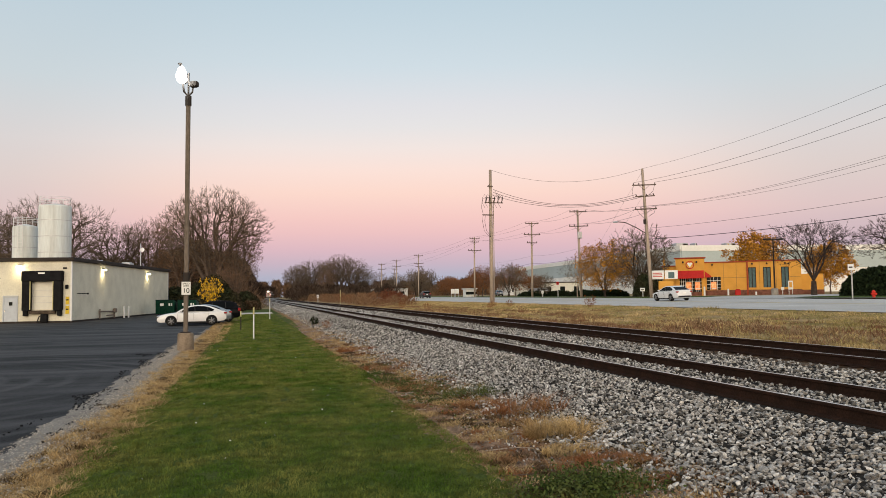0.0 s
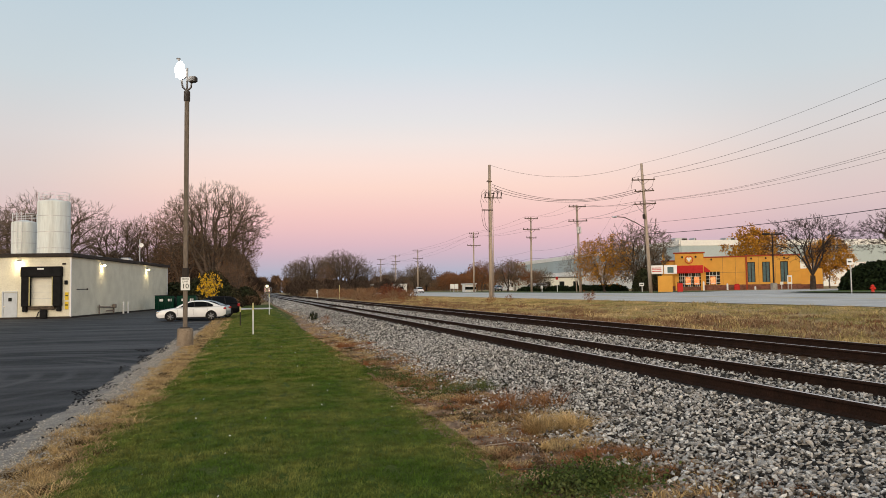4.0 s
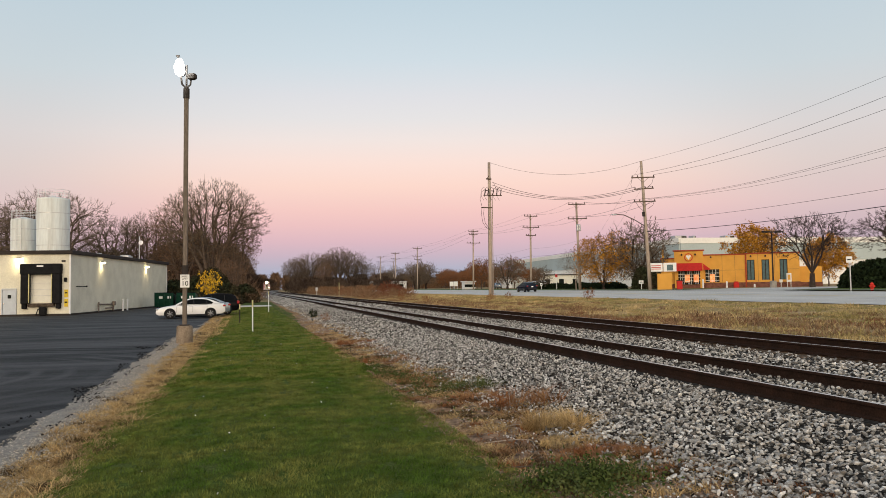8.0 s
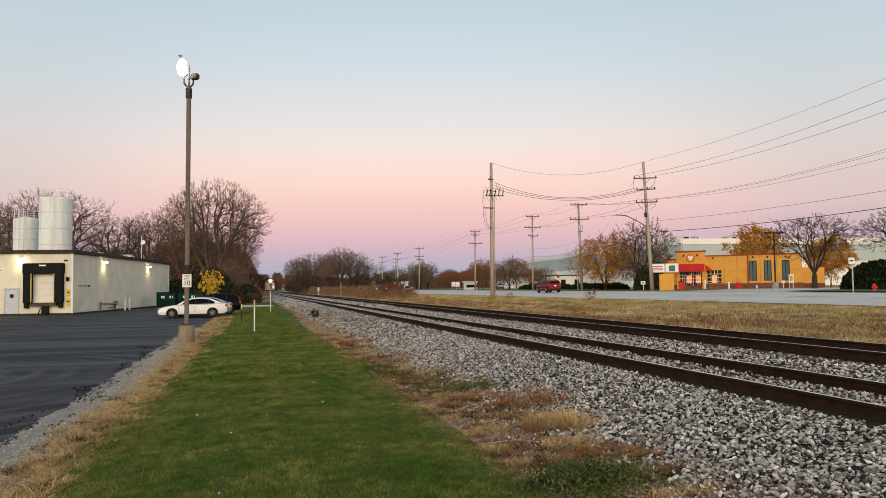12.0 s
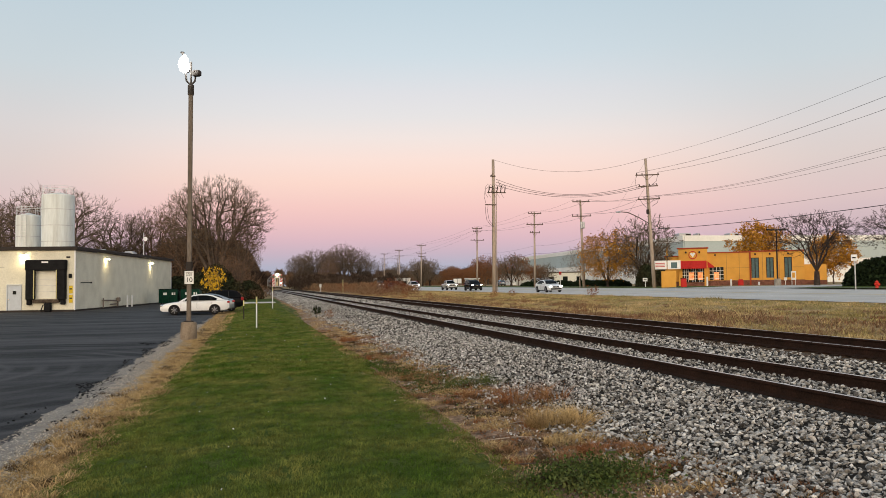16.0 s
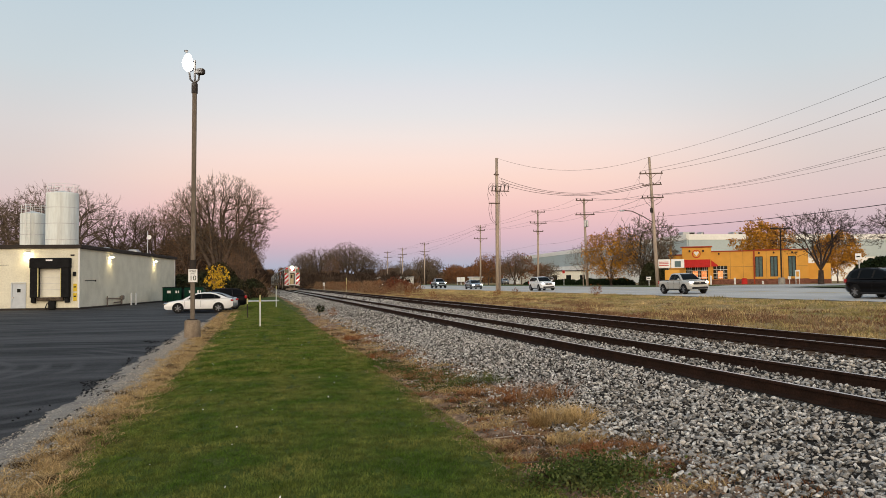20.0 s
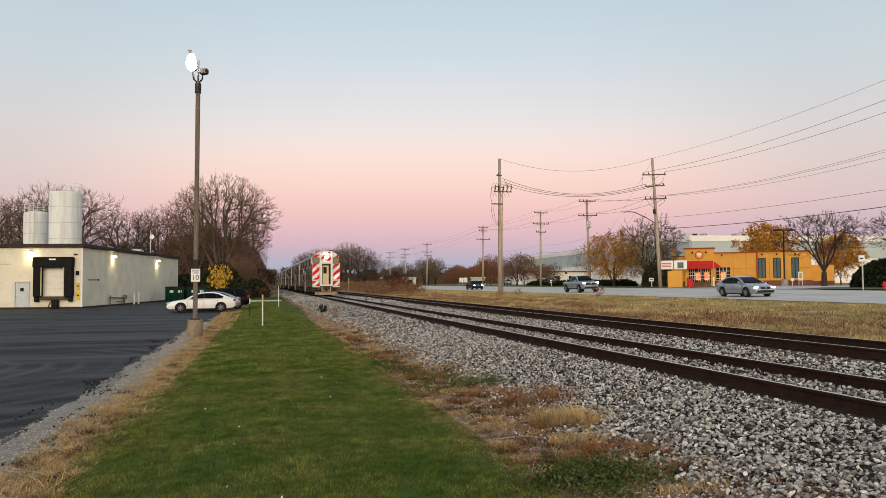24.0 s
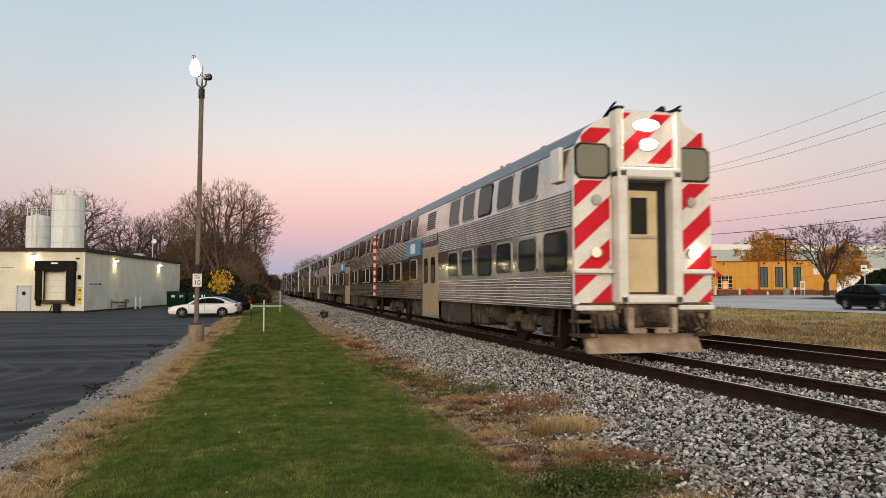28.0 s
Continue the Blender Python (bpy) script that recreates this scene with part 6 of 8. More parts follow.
def vehicle(kind, paint, label, name, lights=False):
    top_line, low_line, cabin, glass_line, bars, width, axles, wr = SHAPES[kind]
    v = thing(name, None, label, "car" if kind != "pickup" else "pickup truck")
    hw = width / 2
    me = car_body(top_line, low_line, hw)
    me.materials.clear()
    me.materials.append(paint)
    part("body", me, paint, v)
    top, low = max(z for _, z in cabin), min(z for _, z in cabin)
    part("cabin", prism_car(cabin, hw * 0.93, hw * 0.66, low, top), paint, v, round_by=0.05)
    half = lambda z: hw * 0.93 + (hw * 0.66 - hw * 0.93) * (z - low) / (top - low)
    # side glass with its bars, windscreen and rear window
    for s in (-1, 1):
        n = len(glass_line)
        vs = [(x, s * (half(z) + g), z) for g in (0.010, -0.02) for x, z in glass_line]
        side = part("side_window", Shape().mesh(vs, [tuple(range(n)), tuple(range(2 * n - 1, n - 1, -1))] + [(i, (i + 1) % n, n + (i + 1) % n, n + i) for i in range(n)]), M_CARGLASS, v, "dark side windows")
        for x in bars:
            zt, zb = along(glass_line[:-1], x), min(z for _, z in glass_line) + 0.02
            part("pillar", Shape().tube([(x - 0.03, s * (half(zb) + 0.010), zb), (x, s * (half(zt) + 0.010), zt)], 0.03, 6), M_PLASTIC, side)
    def screen(pts, name):
        sh = Shape()
        m = len(pts)
        (xa, za), (xb, zb) = pts[0], pts[-1]
        nx, nz = (zb - za), -(xb - xa)
        k = 0.014 / math.hypot(nx, nz)
        if nz * k < 0:
            k = -k
        vs = [(x + nx * k * g, s * (half(z) - 0.075), z + nz * k * g) for g in (1, -1.5) for x, z in pts for s in (-1, 1)]
        for i in range(m - 1):
            a = i * 2
            sh.f.append((a, a + 1, a + 3, a + 2))
            a += 2 * m
            sh.f.append((a, a + 1, a + 3, a + 2))
        sh.f += [(0, 1, 2 * m + 1, 2 * m), (2 * m - 2, 2 * m - 1, 4 * m - 1, 4 * m - 2)]
        for i in range(m - 1):
            for o in (0, 1):
                sh.f.append((2 * i + o, 2 * i + 2 + o, 2 * m + 2 * i + 2 + o, 2 * m + 2 * i + o))
        sh.v, sh.s = vs, [0] * len(sh.f)
        part(name, sh, M_CARGLASS, v, "dark sloping glass", smooth=False)
    mix = lambda a, b, f: (a[0] + (b[0] - a[0]) * f, a[1] + (b[1] - a[1]) * f)
    screen([mix(cabin[0], cabin[1], 0.25), cabin[1], cabin[2], mix(cabin[2], cabin[3], 0.75)], "windscreen")
    if kind == "sedan":
        screen([mix(cabin[-1], cabin[-2], 0.25), cabin[-2], mix(cabin[-2], cabin[-3], 0.85)], "rear_window")
    elif kind == "suv":
        screen([mix(cabin[-1], cabin[-2], 0.25), mix(cabin[-1], cabin[-2], 0.95)], "rear_window")
    else:
        screen([mix(cabin[-1], cabin[-2], 0.3), mix(cabin[-1], cabin[-2], 0.9)], "rear_window")
    front, back = max(p[0] for p in top_line), min(p[0] for p in top_line)
    part("front_bumper", Shape().box((front - 0.07, 0, along(low_line, front) + 0.05), (0.18, width * 0.78, 0.20), 0, 0, 0.06), M_PLASTIC, v)
    part("rear_bumper", Shape().box((back + 0.07, 0, along(low_line, back) + 0.04), (0.18, width * 0.78, 0.18), 0, 0, 0.06), M_PLASTIC, v)
    gz = {"sedan": 0.60, "suv": 0.78, "pickup": 0.84}[kind]
    part("grille", Shape().box((front - 0.02, 0, gz), (0.07, width * (0.42 if kind != "pickup" else 0.6), 0.17), 0, 0, 0.03), M_PLASTIC, v)
    part("badge", Shape().tube([(front + 0.0, 0, gz + 0.03), (front + 0.025, 0, gz + 0.03)], 0.05, 12), M_CHROME, v)
    lamp_z = {"sedan": 0.66, "suv": 0.86, "pickup": 0.93}[kind]
    tail_z = {"sedan": 0.86, "suv": 0.98, "pickup": 0.92}[kind]
    for s in (-1, 1):
        part("headlight", Shape().box((front - 0.13, s * hw * 0.70, lamp_z), (0.20, 0.34, 0.11), 0, -s * 24, 0.035), G_CAR if lights else M_CHROME, v, "lit headlight" if lights else "clear headlight")
        part("tail_light", Shape().box((back + 0.10, s * hw * 0.76, tail_z), (0.20, 0.30, 0.13 if kind == "sedan" else 0.24), 0, s * 20, 0.03), M_TAIL, v, "red tail light")
        part("mirror", Shape().box((cabin[0][0] - 0.38, s * (hw + 0.04), low + 0.12), (0.13, 0.20, 0.13), 0, 0, 0.045), paint, v)
        part("rocker", Shape().box((0, s * (hw - 0.045), along(low_line, 0) + 0.04), (abs(axles[0] - axles[1]) - wr * 2, 0.10, 0.10), 0, 0, 0.03), M_PLASTIC, v)
        for x in axles:
            arch = [(x + (wr + 0.055) * math.cos(a), wr + 0.01 + (wr + 0.055) * math.sin(a)) for a in [k * math.pi / 14 - 0.35 for k in range(18)] if math.sin(a) > -0.4]
            part("wheel_arch", Shape().prism(arch, s * (hw - 0.3), s * (hw + 0.004), "y"), M_BLACK, v)
            w = part("wheel", Shape().tube([(x, s * (hw - 0.22), wr), (x, s * (hw - 0.02), wr), (x, s * (hw + 0.012), wr)], [wr, wr, wr - 0.04], 24), M_TYRE, v)
            part("rim", Shape().tube([(x, s * (hw + 0.008), wr), (x, s * (hw + 0.016), wr)], [wr * 0.72, wr * 0.68], 18), M_PLASTIC, w)
            for k in range(6):
                a = 0.4 + k * 1.0472
                part("spoke", Shape().tube([(x, s * (hw + 0.02), wr), (x + wr * 0.66 * math.cos(a), s * (hw + 0.018), wr + wr * 0.66 * math.sin(a))], [0.04, 0.028], 5), M_RIM, w)
        for x in ((0.02, -0.95) if kind != "pickup" else (0.2, -0.5)):
            part("door_handle", Shape().box((x, s * (hw * 0.985), along(top_line, x) - 0.11), (0.17, 0.03, 0.028), 0, 0, 0.008), paint, v)
        for x in ((0.95, -0.12, -1.1) if kind != "pickup" else (1.0, 0.15, -0.72)):
            zt = along(top_line, x)
            part("door_seam", Shape().box((x, s * (hw * 0.992), (zt + 0.34) / 2), (0.012, 0.02, zt - 0.50)), M_BLACK, v)
    part("plate_blank", Shape().box((back - 0.0, 0, tail_z - 0.1), (0.02, 0.3, 0.15)), M_SIGNWHITE, v)
    if kind == "suv":
        for s in (-1, 1):
            part("roof_rail", Shape().tube([(0.1, s * hw * 0.60, 1.63), (-0.6, s * hw * 0.60, 1.705), (-1.7, s * hw * 0.60, 1.63)], 0.02, 6), M_PLASTIC, v)
    if kind == "pickup":
        part("bed", Shape().box((-1.62, 0, 1.085), (1.5, width * 0.80, 0.05)), M_PLASTIC, v, "dark cargo bed")
    return v


PAINT_WHITE = car_paint("white_car_paint", (0.72, 0.73, 0.74))
PAINT_DARK = car_paint("dark_blue_car_paint", (0.010, 0.014, 0.026))
PAINT_BLACK = car_paint("black_car_paint", (0.006, 0.006, 0.007))
PAINT_RED = car_paint("dark_red_car_paint", (0.19, 0.010, 0.018))
PAINT_SILVER = car_paint("silver_car_paint", (0.30, 0.34, 0.38), 0.5)
PAINT_GREY = car_paint("grey_blue_car_paint", (0.22, 0.27, 0.31), 0.3)
PAINT_TAN = car_paint("pale_grey_car_paint", (0.50, 0.49, 0.46), 0.1)
PAINT_RUST = car_paint("dark_grey_car_paint", (0.06, 0.055, 0.055))

# parked in the yard, nose away from the railway
PARKED = (("sedan", PAINT_WHITE, "white parked sedan with dark wheels", -3.62, 54.7, 184), ("sedan", PAINT_SILVER, "silver parked sedan behind the white one", -3.35, 57.6, 184),
          ("suv", PAINT_BLACK, "black parked sport utility car with its tail out", -2.72, 60.6, 184))
for kind, paint, label, x, y, rz in PARKED:
    c = vehicle(kind, paint, label, "parked_car")
    tagged(c, group="parked cars")
    c.matrix_basis = pose(x, y, LOT_Z - 0.005, 0, 0, rz) @ Matrix.Scale(0.94, 4)

for kind, paint, label, x, y, rz in (("suv", PAINT_WHITE, "white van parked in a lot beyond the road", 62.0, 158.0, 90), ("suv", PAINT_WHITE, "white car parked in a lot beyond the road", 64.0, 168.0, 90), ("sedan", PAINT_SILVER, "silver car parked in a lot beyond the road", 60.0, 182.0, 90)):
    c = vehicle(kind, paint, label, "parked_car")
    tagged(c, group="parked cars beyond the road")
    c.matrix_basis = pose(x, y, 0.93, 0, 0, rz)

# traffic: kind, paint, label, lane, (time, place) pairs far apart, direction
ROAD_SLOPE = math.degrees(math.atan(0.37 / 15))
TRAFFIC = (
    ("sedan", PAINT_WHITE, "white sedan driving away along the road", 40.0, ((0.0, 67.4), (1.2, 99.0), (2.8, 146.0)), 1, False),
    ("sedan", PAINT_DARK, "dark blue sedan driving away along the road", 40.0, ((5.5, 46.7), (6.7, 76.3), (8.3, 114.2)), 1, False),
    ("suv", PAINT_RED, "dark red sport utility car driving away", 40.0, ((9.5, 43.6), (11.1, 78.6), (12.5, 110.8)), 1, False),
    ("sedan", PAINT_WHITE, "white sedan driving towards the camera", 33.5, ((14.5, 114.0), (16.5, 73.7), (18.5, 34.8)), -1, True),
    ("suv", PAINT_BLACK, "black sport utility car driving towards the camera", 33.5, ((17.0, 94.6), (18.5, 64.1), (20.0, 35.0)), -1, True),
    ("pickup", PAINT_TAN, "pale grey pickup truck driving towards the camera", 33.5, ((17.0, 111.0), (19.0, 73.5), (21.0, 37.8)), -1, True),
    ("suv", PAINT_WHITE, "white sport utility car driving towards the camera", 33.5, ((17.0, 141.6), (20.0, 87.0), (21.5, 59.8)), -1, True),
    ("sedan", PAINT_SILVER, "silver sedan driving towards the camera", 33.5, ((20.0, 116.6), (21.5, 90.4), (24.4, 41.2)), -1, True),
    ("pickup", PAINT_GREY, "grey-blue pickup truck driving towards the camera", 33.5, ((23.5, 84.3), (25.0, 60.3), (26.4, 40.5)), -1, True),
    ("sedan", PAINT_BLACK, "black sedan driving towards the camera", 33.5, ((25.0, 96.4), (26.4, 66.9), (28.0, 36.2)), -1, True),
    ("suv", PAINT_RUST, "dark grey sport utility car driving away far off", 40.0, ((0.0, 175.0), (3.5, 240.0), (9.0, 340.0)), 1, False),
)


def traffic_rows(lane, marks, way):
    """Rows from start to end: through the marks, and on at the same pace before and after them."""
    ts, ys = [m[0] for m in marks], [m[1] for m in marks]

    def spot(t):
        if t <= ts[0]:
            return ys[0] + (ys[1] - ys[0]) / (ts[1] - ts[0]) * (t - ts[0])
        if t >= ts[-1]:
            return ys[-1] + (ys[-1] - ys[-2]) / (ts[-1] - ts[-2]) * (t - ts[-1])
        k = 0 if t < ts[1] else 1
        return ys[k] + (ys[k + 1] - ys[k]) / (ts[k + 1] - ts[k]) * (t - ts[k])

    rows = []
    for i in range(29):
        t = T_END * i / 28
        y = spot(t)
        dx = bend(y + 2) - bend(y - 2)
        turn = math.degrees(math.atan2(4 * way, dx * way))
        rows.append((t, Matrix.Translation(at(lane, y, 0.04)) @ pose(0, 0, 0, 0, -ROAD_SLOPE, 0) @ pose(0, 0, 0, 0, 0, turn)))
    return rows


MOVERS = []
for kind, paint, label, lane, marks, way, lit in TRAFFIC:
    v = vehicle(kind, paint, label, "pickup_truck" if kind == "pickup" else "car", lit)
    tagged(v, group="cars on the road")
    if paint is PAINT_GREY:
        v.scale = (1.1, 1.08, 1.08)
    elif paint is PAINT_RED:
        v.scale = (1.08, 1.05, 1.05)
    MOVERS.append((v, traffic_rows(lane, marks, way)))

# ---- trees ----
def crown_tree(seed, height, wide, n, base=0.14, low=0.2, forks=5, twigs=3, sprig=0.026, rough=0.2, stout=1.0, wild=0.6):
    """Branches that share out the points of an uneven crown: (start, end, radius, radius, is twig), and the tips."""
    rng = np.random.RandomState(seed)
    d = rng.normal(0, 1, (n, 3))
    d /= np.linalg.norm(d, axis=1)[:, None]
    rad = rng.uniform(0.12, 1.0, n) ** 0.45
    bulge = np.array([0.95 + rough * (noise.noise((v[0] * 1.6 + seed, v[1] * 1.6, v[2] * 1.6)) + 0.6 * noise.noise((v[0] * 4 + seed, v[1] * 4, v[2] * 4))) for v in d])
    mid = height * (low + 1.0) / 2
    pts = d * (rad * bulge)[:, None] * np.array([wide / 2, wide / 2, height * (1 - low) / 2]) + np.array([0, 0, mid])
    pts[:, 2] = np.clip(pts[:, 2], height * low * 0.9, height)
    segs, tips = [], []
    r0 = height * 0.0005 * stout

    def rec(node, idx, k):
        m = len(idx)
        if m == 1:
            p = pts[idx[0]]
            bow = (node + p) / 2 + (rng.normal(0, 0.1, 3) - np.array([0, 0, 0.09])) * np.linalg.norm(p - node)
            segs.append((node, bow, r0, r0, 1))
            segs.append((bow, p, r0, r0 * 0.7, 1))
            tips.append(p)
            out = p - np.array([0, 0, mid * 0.6])
            out /= np.linalg.norm(out) + 1e-6
            for _ in range(twigs):
                a = bow + (p - bow) * rng.uniform(0.2, 1.0)
                segs.append((a, a + (out + rng.normal(0, wild, 3)) * height * sprig * rng.uniform(0.5, 1.2), r0 * 0.8, r0 * 0.5, 1))
            return
        q = pts[idx]
        c = q.mean(0)
        f = 0.30 if k < 2 else 0.42
        nxt = node + (c - node) * f + rng.normal(0, 0.05, 3) * np.linalg.norm(c - node)
        nxt[2] += 0.13 * np.linalg.norm(c - node) * max(0.0, 1 - k / 6)
        r = r0 * m ** 0.53
        segs.append((node, nxt, r * 1.06, r, 0 if m > 14 else 1))
        ax = rng.normal(0, 1, 3) + np.linalg.svd(q - c, full_matrices=False)[2][0] * 2.5
        s = (q - c) @ ax
        cut = np.quantile(s, rng.uniform(0.32, 0.68))
        left = s <= cut
        if left.all() or not left.any():
            left = np.arange(m) < max(1, m // 2)
        rec(nxt, idx[left], k + 1)
        rec(nxt, idx[~left], k + 1)

    trunk = np.array([rng.normal(0, 0.01) * height, rng.normal(0, 0.01) * height, height * base])
    r = r0 * n ** 0.53 * 1.1
    segs.append((np.zeros(3), trunk, r * 1.35, r, 0))
    order = np.argsort((np.arctan2(pts[:, 1], pts[:, 0]) + rng.uniform(0, 6)) % 6.2832)
    for part_idx in np.array_split(order, forks):
        rec(trunk, part_idx, 0)
    return segs, np.array(tips)


def tree_meshes(name, seed, height, wide, n, bark, twig, leaf=None, leaves=0, leaf_size=0.16, thin=0.012, stray=0.028, **how):
    segs, tips = crown_tree(seed, height, wide, n, **how)
    big = Shape()
    A, B, RA, RB = [], [], [], []
    for a, b, ra, rb, small in segs:
        if small:
            A.append(a), B.append(b), RA.append(max(ra, thin)), RB.append(max(rb, thin * 0.7))
        else:
            big.tube([a, b], [max(ra, thin), max(rb, thin)], 7, caps=False)
    A, B, RA, RB = np.array(A), np.array(B), np.array(RA), np.array(RB)
    d = B - A
    d /= np.linalg.norm(d, axis=1)[:, None] + 1e-9
    s = np.cross(d, np.where(np.abs(d[:, 2:]) < 0.9, np.array([[0, 0, 1.0]]), np.array([[0, 1.0, 0]])))
    s /= np.linalg.norm(s, axis=1)[:, None]
    u = np.cross(s, d)
    ring = [(s * math.cos(k * 2.0944) + u * math.sin(k * 2.0944)) for k in range(3)]
    v = np.stack([A + ring[k] * RA[:, None] for k in range(3)] + [B + ring[k] * RB[:, None] for k in range(3)], 1).reshape(-1, 3)
    f = (np.array([(0, 1, 4, 3), (1, 2, 5, 4), (2, 0, 3, 5)])[None] + (np.arange(len(A)) * 6)[:, None, None]).reshape(-1, 4)
    crown = bpy.data.meshes.new(name + "_crown")
    crown.from_pydata(v.tolist(), [], f.tolist())
    crown.materials.append(twig)
    out = {"trunk": big.build(name + "_trunk", bark, fix=False, smooth=True), "crown": crown}
    if leaf:
        rng = np.random.RandomState(seed)
        c = tips[rng.randint(0, len(tips), leaves)] + rng.normal(0, height * stray, (leaves, 3))
        out["leaves"] = leaf_mesh(name + "_leaves", c, leaf_size, leaf, rng)
    return out


def leaf_mesh(name, c, size, mat, rng):
    k = len(c)
    a, b = rng.normal(0, 1, (k, 3)), rng.normal(0, 1, (k, 3))
    a /= np.linalg.norm(a, axis=1)[:, None]
    b = np.cross(a, b)
    b /= np.linalg.norm(b, axis=1)[:, None]
    s = size * rng.uniform(0.6, 1.3, (k, 1))
    v = np.stack([c - a * s, c + b * s * 0.6, c + a * s, c - b * s * 0.6], 1).reshape(-1, 3)
    me = bpy.data.meshes.new(name)
    me.from_pydata(v.tolist(), [], np.arange(len(v)).reshape(-1, 4).tolist())
    me.materials.append(mat)
    return me


def plant(meshes, x, y, z, label, scale=1.0, rz=0.0, name="tree", tall=1.0):
    t = thing(name, pose(x, y, z, 0, 0, rz) @ Matrix.Diagonal((scale, scale, scale * tall, 1)), label, "tree" if name == "tree" else "shrub", "trees" if name == "tree" else "shrubs")
    for k, me in meshes.items():
        o = new(k, me)
        o.parent = t
    return t


T_OAK = tree_meshes("oak", 11, 16, 14.8, 2100, M_BARK, M_TWIG, M_LEAFDRY, 3600, 0.06, stray=0.006, low=0.28, base=0.12, thin=0.014, stout=1.4, forks=7, rough=0.12, wild=0.4, twigs=4, sprig=0.024)
T_OAK2 = tree_meshes("oak_b", 12, 16, 17.5, 1200, M_BARK, M_TWIG, low=0.32, base=0.14, thin=0.017, stout=2.0, rough=0.2, wild=0.5, twigs=4, sprig=0.026)
T_ASH = tree_meshes("ash", 23, 15, 10.8, 1300, M_BARK, M_TWIGRUST, M_LEAFDRY, 3600, 0.07, stray=0.006, low=0.15, base=0.1, thin=0.0095, stout=1.1, rough=0.16, wild=0.4, twigs=4, sprig=0.024)
T_GOLD = tree_meshes("gold", 31, 9, 8.5, 420, M_BARK, M_TWIG, M_LEAFGOLD, 9000, 0.15, low=0.16, base=0.1, thin=0.016)
T_GOLDTHIN = tree_meshes("gold_thin", 33, 9, 10, 800, M_BARKDARK, M_TWIG, M_LEAFOCHRE, 6600, 0.13, low=0.1, base=0.06, thin=0.017, forks=6)
T_RUST = tree_meshes("rust", 37, 9, 9, 500, M_BARK, M_TWIGRUST, M_LEAFRUST, 2600, 0.16, low=0.2, base=0.15, thin=0.02)
T_BARE = tree_meshes("bare", 41, 9, 10.5, 850, M_BARKDARK, M_BARKDARK, low=0.34, base=0.2, thin=0.015, forks=5, stout=1.5, rough=0.34, wild=0.5, twigs=4)
T_DARK = tree_meshes("dark", 44, 9, 9.5, 950, M_BARKDARK, M_TWIG, low=0.1, base=0.1, thin=0.022, stout=1.5, rough=0.28, twigs=4)
T_PALE = tree_meshes("pale", 45, 9, 9, 380, M_WOODPOLE, M_TWIG, low=0.25, base=0.18, thin=0.012, forks=4, rough=0.2)
T_REDBUSH = tree_meshes("red_bush", 48, 2.4, 3.4, 260, M_RUSSET, M_RUSSET, M_LEAFRED, 1500, 0.07, low=0.03, base=0.03, thin=0.012)
T_SHRUB = tree_meshes("shrub", 43, 2.4, 2.4, 120, M_BARK, M_TWIG, M_LEAFYEL, 950, 0.07, low=0.3, base=0.12, thin=0.01)
T_WEED = tree_meshes("weed", 47, 1.2, 1.3, 90, M_RUSSET, M_RUSSET, M_LEAFRUST, 260, 0.045, low=0.05, base=0.03, thin=0.006)
T_DARKBUSH = tree_meshes("bush", 49, 0.8, 0.8, 80, M_BARK, M_TWIG, M_GREENBOX, 700, 0.05, low=0.02, base=0.03, thin=0.006)

# the belt of bare trees behind the works: place, height, width factor over height, turn
for x, y, h, m, s0, k, w in ((-4.6, 117, 18.3, T_OAK, 16, 20, 1.0), (-9.6, 121, 16.0, T_ASH, 15, 140, 1.0), (-1.6, 117, 14.6, T_ASH, 15, 80, 0.8), (-18.8, 124, 13.6, T_OAK2, 16, 220, 0.9), (-14.6, 126, 14.2, T_OAK, 16, 60, 0.85),
                             (-25.3, 114, 16.1, T_OAK2, 16, 300, 1.0), (-31.7, 120, 15.0, T_OAK, 16, 10, 1.0), (-37, 118, 14.6, T_OAK2, 16, 100, 1.0), (-2.5, 146, 11.0, T_OAK2, 16, 44, 0.8),
                             (-2.5, 112, 6.0, T_ASH, 15, 233, 1.3)):
    plant(m, x, y, -0.25, "bare brown autumn tree behind the works building", h / s0 * w, k, "tree", 1 / w)
plant(T_SHRUB, -3.45, 78, -0.2, "small shrub with bright yellow leaves", 1.0, 30, "shrub", 1.65)
for x, y, s, k in ((20.2, 116, 0.8, 10), (21.7, 120, 1.05, 80), (23.4, 122, 0.85, 150), (22.6, 113, 0.6, 220), (25.0, 127, 0.7, 300)):
    plant(T_REDBUSH, x, y, 0.2, "dark red autumn bush beside the railway", s, k, "shrub")
for x, y, s in ((54, 250, 1.0), (58, 262, 1.15), (66, 285, 1.2), (61, 275, 0.9)):
    plant(T_DARK, x, y, 0.8, "dark bare tree far beyond the road", s, x * 31)
# trees round the restaurant
plant(T_GOLDTHIN, 49.2, 100.5, 0.8, "half-bare tree with gold leaves beside the leaning pole", 0.92, 15)
plant(T_DARK, 53.6, 98.5, 0.8, "bare dark tree beside the restaurant", 1.14, 70)
plant(T_DARK, 57.5, 104.5, 0.8, "bare dark tree beside the restaurant", 0.92, 160)
plant(T_PALE, 47.7, 106.7, 0.8, "slim bare tree before the warehouse", 0.66, 10, "tree", 1.1)
plant(T_GOLD, 82.0, 111.5, 0.9, "gold-leaved tree rising behind the restaurant", 1.16, 80)
plant(T_GOLD, 80.6, 93.2, 0.9, "gold-leaved tree behind the restaurant's end", 0.84, 190)
